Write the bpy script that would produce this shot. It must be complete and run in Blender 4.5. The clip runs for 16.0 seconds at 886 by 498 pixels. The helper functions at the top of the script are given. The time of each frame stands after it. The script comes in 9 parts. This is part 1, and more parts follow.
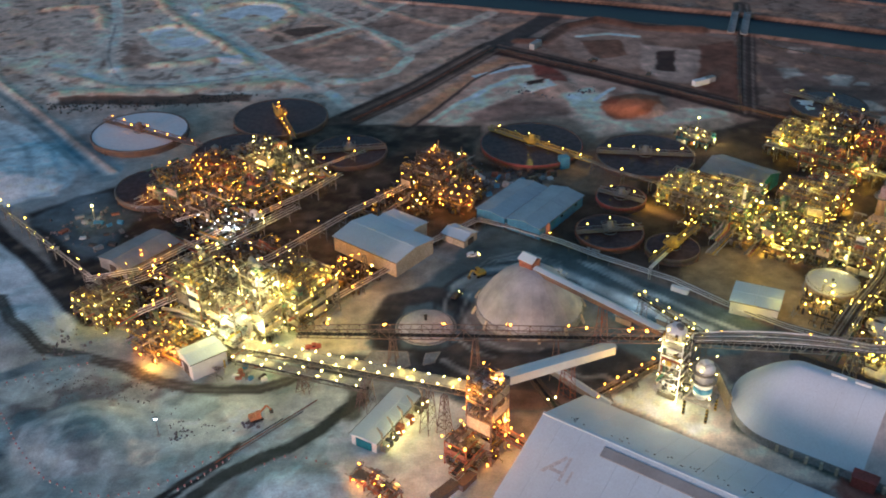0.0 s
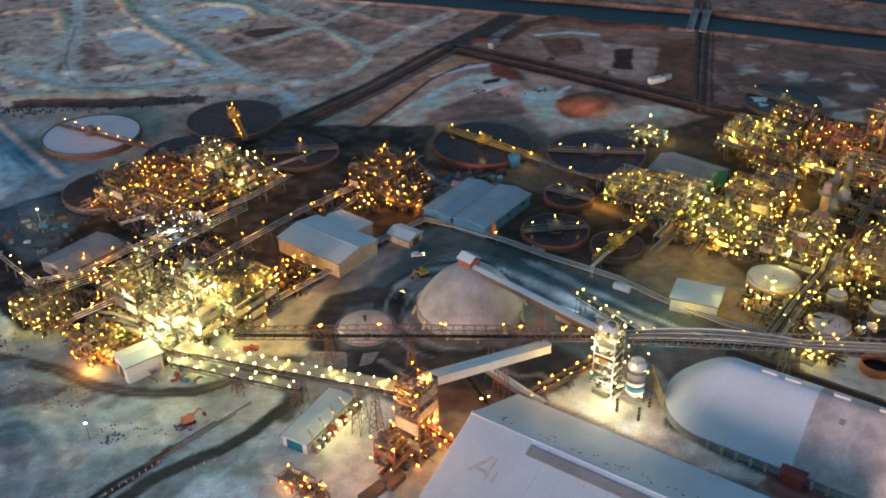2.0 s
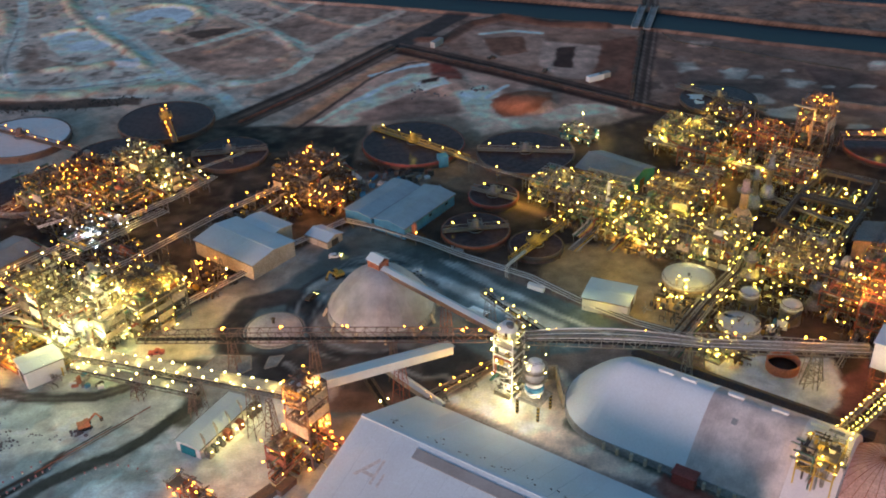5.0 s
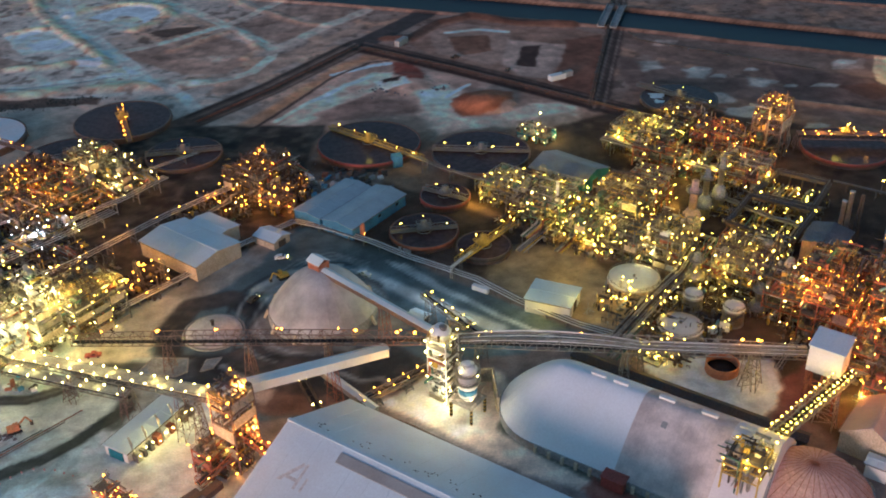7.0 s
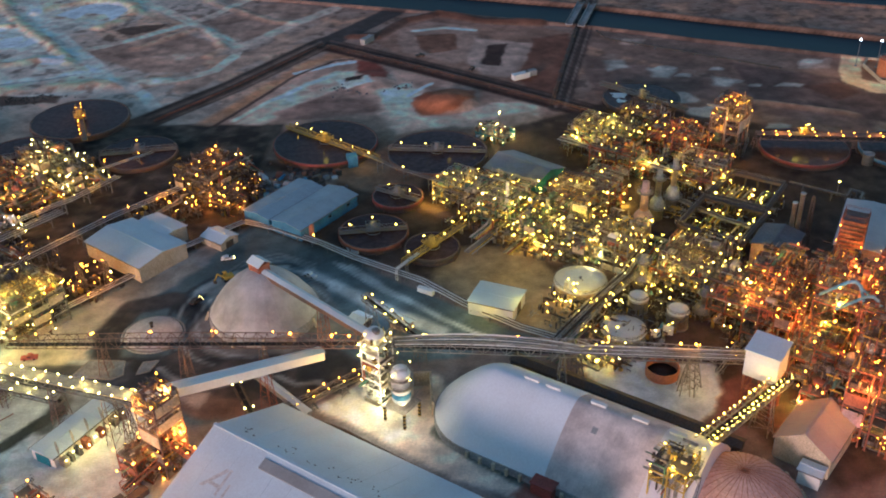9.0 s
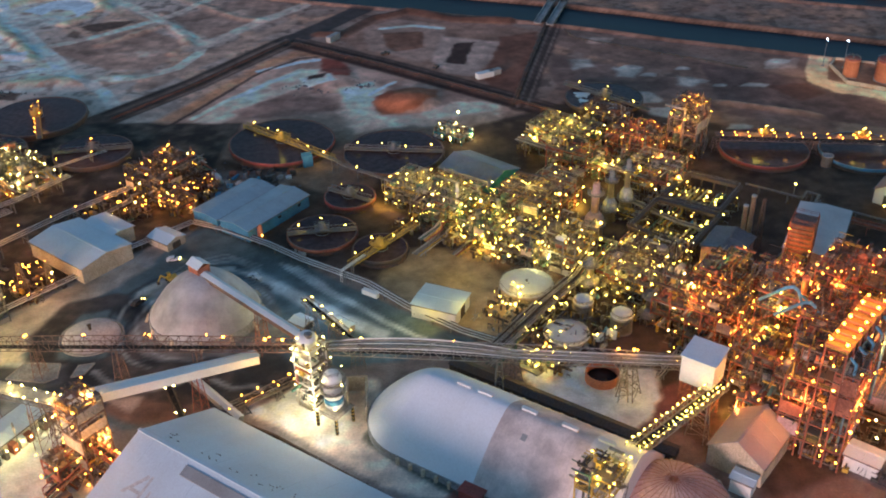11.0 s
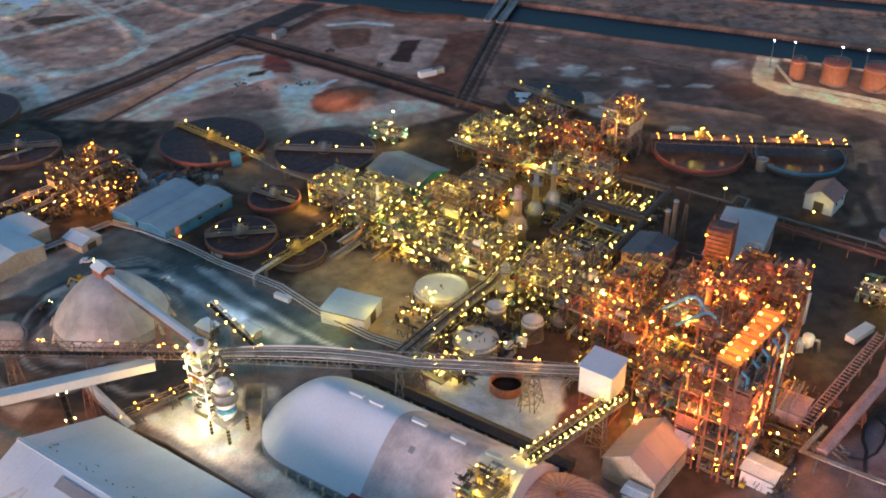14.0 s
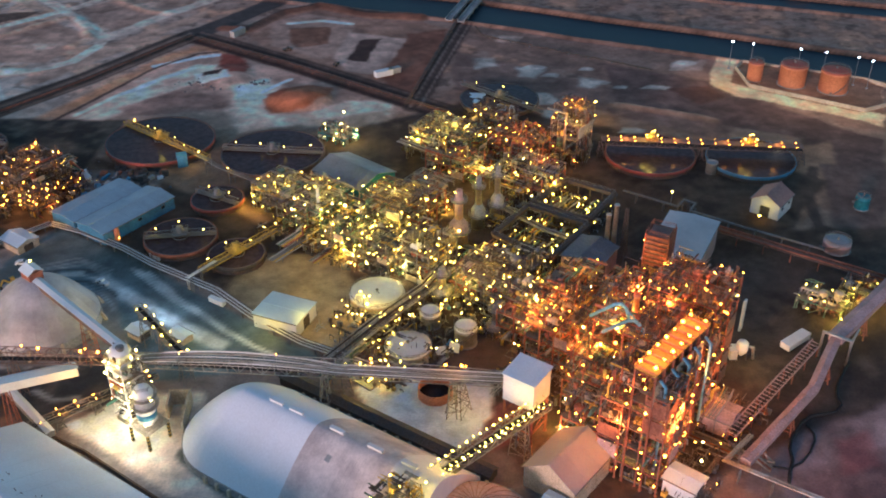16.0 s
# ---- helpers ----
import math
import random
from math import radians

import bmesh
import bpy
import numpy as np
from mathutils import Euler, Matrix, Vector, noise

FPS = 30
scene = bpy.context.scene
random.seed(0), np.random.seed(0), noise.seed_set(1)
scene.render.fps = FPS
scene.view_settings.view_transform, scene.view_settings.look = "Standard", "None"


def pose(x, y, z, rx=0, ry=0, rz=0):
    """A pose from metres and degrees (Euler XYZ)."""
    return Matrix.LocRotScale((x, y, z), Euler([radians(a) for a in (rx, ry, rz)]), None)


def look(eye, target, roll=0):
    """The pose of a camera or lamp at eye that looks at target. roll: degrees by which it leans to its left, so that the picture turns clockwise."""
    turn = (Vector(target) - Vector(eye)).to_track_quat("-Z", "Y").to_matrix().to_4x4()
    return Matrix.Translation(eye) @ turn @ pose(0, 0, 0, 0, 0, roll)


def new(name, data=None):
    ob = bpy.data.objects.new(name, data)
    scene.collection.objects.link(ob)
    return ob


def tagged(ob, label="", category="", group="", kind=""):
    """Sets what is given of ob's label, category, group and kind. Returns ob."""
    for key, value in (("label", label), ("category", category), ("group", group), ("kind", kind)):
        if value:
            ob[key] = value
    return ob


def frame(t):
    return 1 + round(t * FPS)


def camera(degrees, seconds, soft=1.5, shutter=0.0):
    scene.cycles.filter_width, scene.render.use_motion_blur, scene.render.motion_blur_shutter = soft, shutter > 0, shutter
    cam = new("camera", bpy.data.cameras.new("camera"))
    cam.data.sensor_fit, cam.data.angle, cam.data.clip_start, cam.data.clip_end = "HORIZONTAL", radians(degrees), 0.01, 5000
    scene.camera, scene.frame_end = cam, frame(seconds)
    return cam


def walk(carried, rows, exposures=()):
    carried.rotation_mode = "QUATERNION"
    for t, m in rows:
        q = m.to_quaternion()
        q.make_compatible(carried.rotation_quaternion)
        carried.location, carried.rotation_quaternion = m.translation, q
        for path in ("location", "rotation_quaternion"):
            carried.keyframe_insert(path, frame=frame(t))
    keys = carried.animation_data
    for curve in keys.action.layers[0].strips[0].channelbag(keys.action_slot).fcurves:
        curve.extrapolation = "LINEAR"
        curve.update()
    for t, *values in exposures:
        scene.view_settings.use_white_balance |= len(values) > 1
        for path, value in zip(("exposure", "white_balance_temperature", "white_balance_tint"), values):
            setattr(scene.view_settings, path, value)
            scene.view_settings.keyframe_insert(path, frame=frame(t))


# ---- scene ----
cam = camera(48.0, 16.0, soft=1.95)
PATH = [
    (0, (29.93, -1.12, 188.30), (21.41, 212.67, 58.99), -0.84),
    (0.5, (34.11, -0.95, 188.12), (26.16, 212.88, 58.84), -0.93),
    (1, (38.38, -0.75, 187.94), (30.94, 213.11, 58.68), -1.01),
    (1.5, (42.74, -0.51, 187.75), (35.75, 213.37, 58.50), -1.09),
    (2, (47.17, -0.24, 187.56), (40.57, 213.66, 58.31), -1.16),
    (2.5, (51.65, 0.08, 187.37), (45.39, 213.98, 58.11), -1.23),
    (3, (56.17, 0.45, 187.17), (50.21, 214.35, 57.89), -1.29),
    (3.5, (60.72, 0.87, 186.97), (55.02, 214.76, 57.66), -1.34),
    (4, (65.30, 1.35, 186.76), (59.81, 215.21, 57.41), -1.39),
    (6.5, (88.20, 4.55, 185.74), (83.36, 218.16, 55.94), -1.49),
    (7, (92.74, 5.35, 185.54), (87.97, 218.88, 55.61), -1.48),
    (7.5, (97.26, 6.22, 185.35), (92.55, 219.66, 55.27), -1.46),
    (8, (101.76, 7.13, 185.16), (97.10, 220.47, 54.92), -1.43),
    (8.5, (106.24, 8.09, 184.98), (101.62, 221.32, 54.57), -1.40),
    (9, (110.69, 9.09, 184.81), (106.12, 222.22, 54.21), -1.35),
    (11.5, (132.65, 14.62, 184.16), (128.47, 227.08, 52.46), -1.01),
    (12, (137.01, 15.79, 184.08), (132.96, 228.11, 52.14), -0.92),
    (12.5, (141.38, 16.97, 184.02), (137.49, 229.13, 51.84), -0.82),
    (13, (145.76, 18.14, 183.98), (142.06, 230.15, 51.56), -0.72),
    (13.5, (150.17, 19.30, 183.97), (146.69, 231.16, 51.31), -0.62),
    (14, (154.60, 20.44, 183.99), (151.39, 232.16, 51.09), -0.51),
    (14.5, (159.08, 21.54, 184.04), (156.17, 233.12, 50.90), -0.40),
    (15, (163.62, 22.61, 184.12), (161.06, 234.05, 50.76), -0.28),
    (15.5, (168.23, 23.62, 184.24), (166.06, 234.94, 50.66), -0.17),
    (16, (172.92, 24.58, 184.39), (171.20, 235.77, 50.62), -0.05),
]
walk(cam, [(t, look(eye, target, roll)) for t, eye, target, roll in PATH], [(0, 0.16, 5200, 0.0), (8, 0.24, 5150, 2.5), (16, 0.52, 5100, 5.0)])

# ---- world, sun, exposure ----
world = bpy.data.worlds.new("dusk_sky")
scene.world = world
world.use_nodes = True
wn = world.node_tree.nodes
sky = wn.new("ShaderNodeTexSky")
sky.sky_type = "NISHITA"
sky.sun_disc = False
sky.sun_elevation = radians(7.5)
sky.sun_rotation = radians(208.0)
sky.air_density, sky.dust_density, sky.ozone_density = 1.2, 0.0, 2.0
wn["Background"].inputs["Strength"].default_value = 0.128
world.node_tree.links.new(sky.outputs["Color"], wn["Background"].inputs["Color"])
sun_data = bpy.data.lights.new("sun", "SUN")
sun_data.energy, sun_data.angle, sun_data.color = 2.2, radians(14.0), (1.0, 0.56, 0.44)
sun_ob = new("sun", sun_data)
sun_ob.matrix_world = look((-160, -300, 42), (0, 0, 0))

# ---- small mesh kit ----
G = -35.0
RND = random.Random(7)


class Geo:
    """Collects vertices and faces of one mesh."""

    def __init__(self):
        self.v, self.f, self.smooth = [], [], []

    def add(self, verts, faces, smooth=False):
        n = len(self.v)
        self.v += [tuple(p) for p in verts]
        self.f += [tuple(i + n for i in f) for f in faces]
        self.smooth += [smooth] * len(faces)
        return self

    def box(self, x0, y0, z0, x1, y1, z1):
        p = [(x0, y0, z0), (x1, y0, z0), (x1, y1, z0), (x0, y1, z0), (x0, y0, z1), (x1, y0, z1), (x1, y1, z1), (x0, y1, z1)]
        return self.add(p, [(3, 2, 1, 0), (4, 5, 6, 7), (0, 1, 5, 4), (1, 2, 6, 5), (2, 3, 7, 6), (3, 0, 4, 7)])

    def beam(self, a, b, w, h=None):
        """A bar of section w x h from a to b."""
        h = h or w
        a, b = Vector(a), Vector(b)
        d = (b - a).normalized()
        s = d.cross(Vector((0, 0, 1)))
        s = Vector((1, 0, 0)) if s.length < 1e-3 else s.normalized()
        u = s.cross(d).normalized()
        p = [e + s * i * w / 2 + u * j * h / 2 for e in (a, b) for i, j in ((-1, -1), (1, -1), (1, 1), (-1, 1))]
        return self.add(p, [(3, 2, 1, 0), (4, 5, 6, 7), (0, 1, 5, 4), (1, 2, 6, 5), (2, 3, 7, 6), (3, 0, 4, 7)])

    def lathe(self, prof, n=20, x=0.0, y=0.0, cap=True):
        """A turned body from (radius, z) pairs."""
        rings = len(prof)
        p = [(x + r * math.cos(2 * math.pi * k / n), y + r * math.sin(2 * math.pi * k / n), z) for r, z in prof for k in range(n)]
        fs = [(i * n + k, i * n + (k + 1) % n, (i + 1) * n + (k + 1) % n, (i + 1) * n + k) for i in range(rings - 1) for k in range(n)]
        self.add(p, fs, True)
        if cap:
            m = len(self.v) - len(p)
            self.f += [tuple(m + k for k in reversed(range(n))), tuple(m + (rings - 1) * n + k for k in range(n))]
            self.smooth += [False, False]
        return self

    def tube(self, path, r, n=6):
        """A round pipe along a path, mitred at its bends."""
        path = [Vector(q) for q in path]
        rings = []
        for i, q in enumerate(path):
            a = (q - path[i - 1]).normalized() if i else (path[1] - q).normalized()
            b = (path[i + 1] - q).normalized() if i < len(path) - 1 else a
            d = (a + b)
            d = d.normalized() if d.length > 1e-4 else a
            s = d.cross(Vector((0.13, 0.21, 1)))
            s = s.normalized() if s.length > 1e-3 else Vector((1, 0, 0))
            u = s.cross(d).normalized()
            k = 1 / max(0.6, a.dot(d))
            rings.append([q + (s * math.cos(2 * math.pi * j / n) + u * math.sin(2 * math.pi * j / n)) * r * k for j in range(n)])
        p = [v for ring in rings for v in ring]
        fs = [(i * n + k, i * n + (k + 1) % n, (i + 1) * n + (k + 1) % n, (i + 1) * n + k) for i in range(len(rings) - 1) for k in range(n)]
        m = len(rings) - 1
        return self.add(p, fs + [tuple(reversed(range(n))), tuple(m * n + k for k in range(n))], True)

    def prism(self, outline, z0, z1):
        """An upright slab over an outline, anticlockwise."""
        n = len(outline)
        p = [(x, y, z0) for x, y in outline] + [(x, y, z1) for x, y in outline]
        return self.add(p, [tuple(reversed(range(n))), tuple(range(n, 2 * n))] + [(k, (k + 1) % n, n + (k + 1) % n, n + k) for k in range(n)])

    def mesh(self, name, mat):
        me = bpy.data.meshes.new(name)
        me.from_pydata(self.v, [], self.f)
        me.polygons.foreach_set("use_smooth", self.smooth)
        me.materials.append(mat)
        me.update()
        return me


def part(name, geo, mat, parent, label=""):
    """One mesh object under a thing or a part."""
    ob = new(name, geo.mesh(name, mat) if isinstance(geo, Geo) else geo)
    ob.parent = parent
    return tagged(ob, label) if label else ob


def thing(name, label, category, x=0.0, y=0.0, z=0.0, rz=0.0, group=""):
    ob = new(name)
    ob.empty_display_size = 0.5
    ob.matrix_world = pose(x, y, z, 0, 0, rz)
    return tagged(ob, label, category, group)


def shared(name, mesh, parent, x=0.0, y=0.0, z=0.0, rz=0.0):
    ob = new(name, mesh)
    ob.parent = parent
    ob.matrix_local = pose(x, y, z, 0, 0, rz)
    return ob


# ---- materials ----
def material(name, color, second=None, rough=0.7, metal=0.0, scale=0.15, fine=2.0, bump=0.15, amount=0.5, speck=0.25, ribs=0.0, shine=0.25):
    """Weathered surface: two colours in large stains, fine grain, fine relief; ribs: spacing of pressed sheet ribs in metres."""
    m = bpy.data.materials.new(name)
    m.use_nodes = True
    nt = m.node_tree
    nodes, links = nt.nodes, nt.links
    b = nodes["Principled BSDF"]
    b.inputs["Roughness"].default_value, b.inputs["Metallic"].default_value = rough, metal
    b.inputs["Specular IOR Level"].default_value = shine
    tc = nodes.new("ShaderNodeTexCoord")
    info = nodes.new("ShaderNodeObjectInfo")
    shift = nodes.new("ShaderNodeVectorMath")
    shift.operation = "MULTIPLY_ADD"
    shift.inputs[1].default_value = (1, 1, 1)
    links.new(tc.outputs["Object"], shift.inputs[0])
    links.new(info.outputs["Random"], shift.inputs[2])
    n1 = nodes.new("ShaderNodeTexNoise")
    n1.inputs["Scale"].default_value, n1.inputs["Detail"].default_value, n1.inputs["Roughness"].default_value = scale, 5, 0.62
    n2 = nodes.new("ShaderNodeTexNoise")
    n2.inputs["Scale"].default_value, n2.inputs["Detail"].default_value = fine, 4
    links.new(shift.outputs[0], n1.inputs["Vector"])
    links.new(tc.outputs["Object"], n2.inputs["Vector"])
    ramp = nodes.new("ShaderNodeMapRange")
    ramp.inputs[1].default_value, ramp.inputs[2].default_value = 0.38, 0.62
    ramp.inputs[4].default_value = amount * 2
    links.new(n1.outputs["Fac"], ramp.inputs[0])
    mix = nodes.new("ShaderNodeMix")
    mix.data_type = "RGBA"
    mix.inputs["A"].default_value = (*color, 1)
    mix.inputs["B"].default_value = (*(second or [c * 0.6 for c in color]), 1)
    links.new(ramp.outputs[0], mix.inputs["Factor"])
    grain = nodes.new("ShaderNodeMapRange")
    grain.inputs[1].default_value, grain.inputs[2].default_value = 0.3, 0.7
    grain.inputs[3].default_value, grain.inputs[4].default_value = 1 - speck, 1 + speck
    links.new(n2.outputs["Fac"], grain.inputs[0])
    mul = nodes.new("ShaderNodeVectorMath")
    mul.operation = "SCALE"
    links.new(mix.outputs["Result"], mul.inputs[0])
    links.new(grain.outputs[0], mul.inputs["Scale"])
    links.new(mul.outputs[0], b.inputs["Base Color"])
    bp = nodes.new("ShaderNodeBump")
    bp.inputs["Strength"].default_value, bp.inputs["Distance"].default_value = bump, 0.1
    height = n2.outputs["Fac"]
    if ribs:
        wave = nodes.new("ShaderNodeTexWave")
        wave.bands_direction = "X"
        wave.inputs["Scale"].default_value = 0.314 / ribs
        links.new(tc.outputs["Object"], wave.inputs["Vector"])
        add = nodes.new("ShaderNodeMath")
        add.operation = "MULTIPLY_ADD"
        add.inputs[1].default_value = 0.4
        links.new(n2.outputs["Fac"], add.inputs[0])
        links.new(wave.outputs["Fac"], add.inputs[2])
        height = add.outputs[0]
    links.new(height, bp.inputs["Height"])
    links.new(bp.outputs[0], b.inputs["Normal"])
    return m


def glow(name, color, strength):
    m = bpy.data.materials.new(name)
    m.use_nodes = True
    b = m.node_tree.nodes["Principled BSDF"]
    b.inputs["Base Color"].default_value = (*color, 1)
    b.inputs["Emission Color"].default_value = (*color, 1)
    b.inputs["Emission Strength"].default_value = strength
    return m


STEEL = material("galvanised_steel", (0.22, 0.22, 0.22), (0.20, 0.16, 0.12), 0.55, 0.5, amount=0.4)
RUST = material("rusted_steel", (0.38, 0.15, 0.09), (0.22, 0.085, 0.055), 0.8, 0.1)
DARKSTEEL = material("dark_steel", (0.09, 0.085, 0.08), (0.13, 0.09, 0.06), 0.7, 0.3)
GREENSTEEL = material("green_painted_steel", (0.10, 0.20, 0.15), (0.14, 0.13, 0.09), 0.6, 0.1)
BROWNSTEEL = material("brown_weathered_steel", (0.22, 0.15, 0.12), (0.14, 0.10, 0.09), 0.75, 0.2)
BRIGHTPIPE = material("bright_clad_pipe", (0.72, 0.70, 0.66), (0.55, 0.50, 0.44), 0.35, 0.3, amount=0.3)
DECK = material("deck_grating", (0.17, 0.16, 0.14), (0.26, 0.2, 0.14), 0.75, 0.3, fine=6, bump=0.4)
PALEPIPE = material("insulated_pipe_cladding", (0.46, 0.44, 0.40), (0.30, 0.26, 0.21), 0.45, 0.6)
WHITEPAINT = material("white_painted_sheet", (0.78, 0.77, 0.75), (0.60, 0.56, 0.52), 0.55, 0.0, scale=0.08, amount=0.35, speck=0.06)
WHITEROOF = material("pale_blue_white_ribbed_roof", (0.62, 0.70, 0.76), (0.53, 0.57, 0.61), 0.5, 0.0, scale=0.06, amount=0.3, speck=0.06, ribs=0.9, bump=0.25)
BARRELSKIN = material("salt_dusted_membrane", (0.80, 0.82, 0.86), (0.74, 0.73, 0.74), 0.7, 0.0, scale=0.05, amount=0.35, speck=0.05)
DOMESKIN = material("grey_dusted_dome_skin", (0.54, 0.52, 0.52), (0.33, 0.31, 0.31), 0.75, 0.0, scale=0.11, amount=0.45, speck=0.06)
BLUESHEET = material("blue_sheet", (0.10, 0.28, 0.42), (0.07, 0.18, 0.28), 0.5, ribs=0.5)
BLUEROOF = material("pale_blue_roof_sheet", (0.32, 0.42, 0.48), (0.25, 0.32, 0.37), 0.5, scale=0.07, speck=0.08, ribs=0.9)
TEAL = material("teal_sheet", (0.035, 0.20, 0.25), (0.03, 0.14, 0.17), 0.5, ribs=0.5)
GREYROOF = material("grey_roof_sheet", (0.32, 0.32, 0.32), (0.24, 0.23, 0.22), 0.6, scale=0.07, speck=0.08, ribs=0.9)
CREAMWALL = material("cream_plaster", (0.62, 0.52, 0.38), (0.48, 0.38, 0.26), 0.85, scale=0.2)
CONCRETE = material("concrete", (0.40, 0.39, 0.37), (0.28, 0.26, 0.24), 0.9)
SLURRY = material("thickener_slurry", (0.058, 0.034, 0.031), (0.080, 0.048, 0.042), 0.18, 0.0, scale=0.03, fine=0.5, bump=0.01, shine=0.06)
BRINE = material("pale_brine", (0.74, 0.74, 0.76), (0.78, 0.70, 0.69), 0.6, scale=0.04, fine=0.6, bump=0.05, speck=0.06)
TANKWALL = material("dark_tank_wall", (0.12, 0.10, 0.095), (0.2, 0.12, 0.08), 0.7)
REDRIM = material("red_painted_rim", (0.40, 0.09, 0.07), (0.24, 0.08, 0.06), 0.6)
ORANGEPAINT = material("orange_tank_paint", (0.62, 0.25, 0.12), (0.5, 0.18, 0.09), 0.55, scale=0.1)
REDROOF = material("red_oxide_roof", (0.36, 0.09, 0.06), (0.25, 0.07, 0.05), 0.7)
YELLOWPAINT = material("yellow_paint", (0.62, 0.42, 0.06), (0.4, 0.26, 0.06), 0.6)
BLUEPIPE = material("blue_duct_paint", (0.16, 0.36, 0.52), (0.1, 0.22, 0.32), 0.5)
PINKDUCT = material("dusty_pink_duct_sheet", (0.46, 0.32, 0.31), (0.34, 0.24, 0.22), 0.65)
RUBBER = material("black_rubber", (0.02, 0.02, 0.02), (0.03, 0.03, 0.03), 0.8)
SALTHEAP = material("salt_heap", (0.62, 0.58, 0.56), (0.48, 0.43, 0.41), 0.9, scale=0.2, bump=0.5)
GLASS = material("dark_window_glass", (0.03, 0.04, 0.05), (0.02, 0.03, 0.04), 0.08, 0.0, bump=0.0)
TAILRED = material("red_lamp_cover", (0.4, 0.02, 0.02), None, 0.3)
LAMPS = {
    "amber": glow("sodium_lamp", (1.0, 0.25, 0.010), 32.0),
    "warm": glow("warm_lamp", (1.0, 0.54, 0.035), 36.0),
    "white": glow("white_lamp", (1.0, 0.68, 0.13), 36.0),
    "cool": glow("cool_lamp", (0.85, 0.95, 1.0), 16.0),
}
TINT = {"amber": (1.0, 0.36, 0.045), "warm": (1.0, 0.64, 0.05), "white": (1.0, 0.76, 0.22), "cool": (0.8, 0.92, 1.0), "cream": (1.0, 0.70, 0.40), "orange": (1.0, 0.27, 0.03)}


def bulb_mesh(kind, r=0.21):
    return Geo().lathe([(r * 0.3, -r), (r, -r * 0.3), (r, r * 0.4), (r * 0.3, r)], 6).mesh("lamp", LAMPS[kind])


BULB = {k: bulb_mesh(k) for k in LAMPS}
BIGBULB = {k: bulb_mesh(k, 0.36) for k in LAMPS}


def lamp(parent, x, y, z, kind="warm", big=False):
    ob = new("lamp", (BIGBULB if big else BULB)[kind])
    ob.parent = parent
    ob.location = (x, y, z)
    k = 0.6 + 0.6 * abs(math.sin(12.9 * x + 78.2 * y + 37.7 * z))
    ob.scale = (k, k, k)
    return ob


def lamp_string(parent, spots, seed=1):
    """Many small lamps of one structure, joined by their colour."""
    R = random.Random(seed)
    for kd in LAMPS:
        g = Geo()
        for x, y, z, k in spots:
            if k == kd:
                r = R.choice([0.07, 0.10, 0.13, 0.17, 0.22, 0.28])
                g.lathe([(r * 0.3, z - r), (r, z - r * 0.3), (r, z + r * 0.4), (r * 0.3, z + r)], 5, x, y)
        if g.v:
            tagged(part("lamp_cluster", g, LAMPS[kd], parent), kind="stuff")


def flood(x, y, z, watts, kind="warm", radius=1.2):
    """The light that a cluster of the place's lamps throws."""
    d = bpy.data.lights.new("floodlight", "POINT")
    d.energy, d.color, d.shadow_soft_size = watts, TINT[kind], radius
    ob = new("floodlight", d)
    ob.location = (x, y, z)
    return ob


# ---- ground ----
def axis(lo, hi, step, far):
    """Grid lines: even inside, growing outwards to the horizon."""
    inner = np.arange(lo, hi + step / 2, step)
    out, d = [], step
    while (out[-1] if out else 0) < far:
        d *= 1.35
        out.append((out[-1] if out else 0) + d)
    out = np.array(out)
    return np.concatenate([(lo - out)[::-1], inner, hi + out])


def hash2(i, j, seed):
    n = (i * 374761393 + j * 668265263 + seed * 974711) & 0x7FFFFFFF
    n = ((n ^ (n >> 13)) * 1274126177) & 0x7FFFFFFF
    return ((n ^ (n >> 16)) & 0xFFFF) / 65535.0


def value_noise(x, y, size, seed):
    x, y = x / size, y / size
    i, j = np.floor(x).astype(np.int64), np.floor(y).astype(np.int64)
    u, v = x - i, y - j
    u, v = u * u * (3 - 2 * u), v * v * (3 - 2 * v)
    a, b, c, d = hash2(i, j, seed), hash2(i + 1, j, seed), hash2(i, j + 1, seed), hash2(i + 1, j + 1, seed)
    return a + (b - a) * u + (c - a) * v + (a - b - c + d) * u * v


def fbm(x, y, size, seed, octaves=4):
    total, amp, norm = 0, 1.0, 0
    for k in range(octaves):
        total, norm = total + amp * value_noise(x, y, size / 2**k, seed + 17 * k), norm + amp
        amp *= 0.55
    return total / norm


gx, gy = axis(-290, 430, 1.15, 4000), axis(165, 640, 1.15, 4000)
X, Y = np.meshgrid(gx, gy)
WX = X + 6 * (fbm(X, Y, 26, 3) - 0.5) + 2.5 * (fbm(X, Y, 6, 9) - 0.5)
WY = Y + 6 * (fbm(X, Y, 26, 5) - 0.5) + 2.5 * (fbm(X, Y, 6, 11) - 0.5)
N1, N2, N3 = fbm(X, Y, 60, 21), fbm(X, Y, 14, 22), fbm(X, Y, 5, 23)
Z = np.zeros_like(X)
COL = np.zeros(X.shape + (3,))
WET = np.zeros_like(X)


def near_line(points, px, py):
    best = np.full(px.shape, 1e9)
    for (ax, ay), (bx, by) in zip(points, points[1:]):
        dx, dy = bx - ax, by - ay
        s = np.clip(((px - ax) * dx + (py - ay) * dy) / (dx * dx + dy * dy), 0, 1)
        best = np.minimum(best, np.hypot(px - ax - s * dx, py - ay - s * dy))
    return best


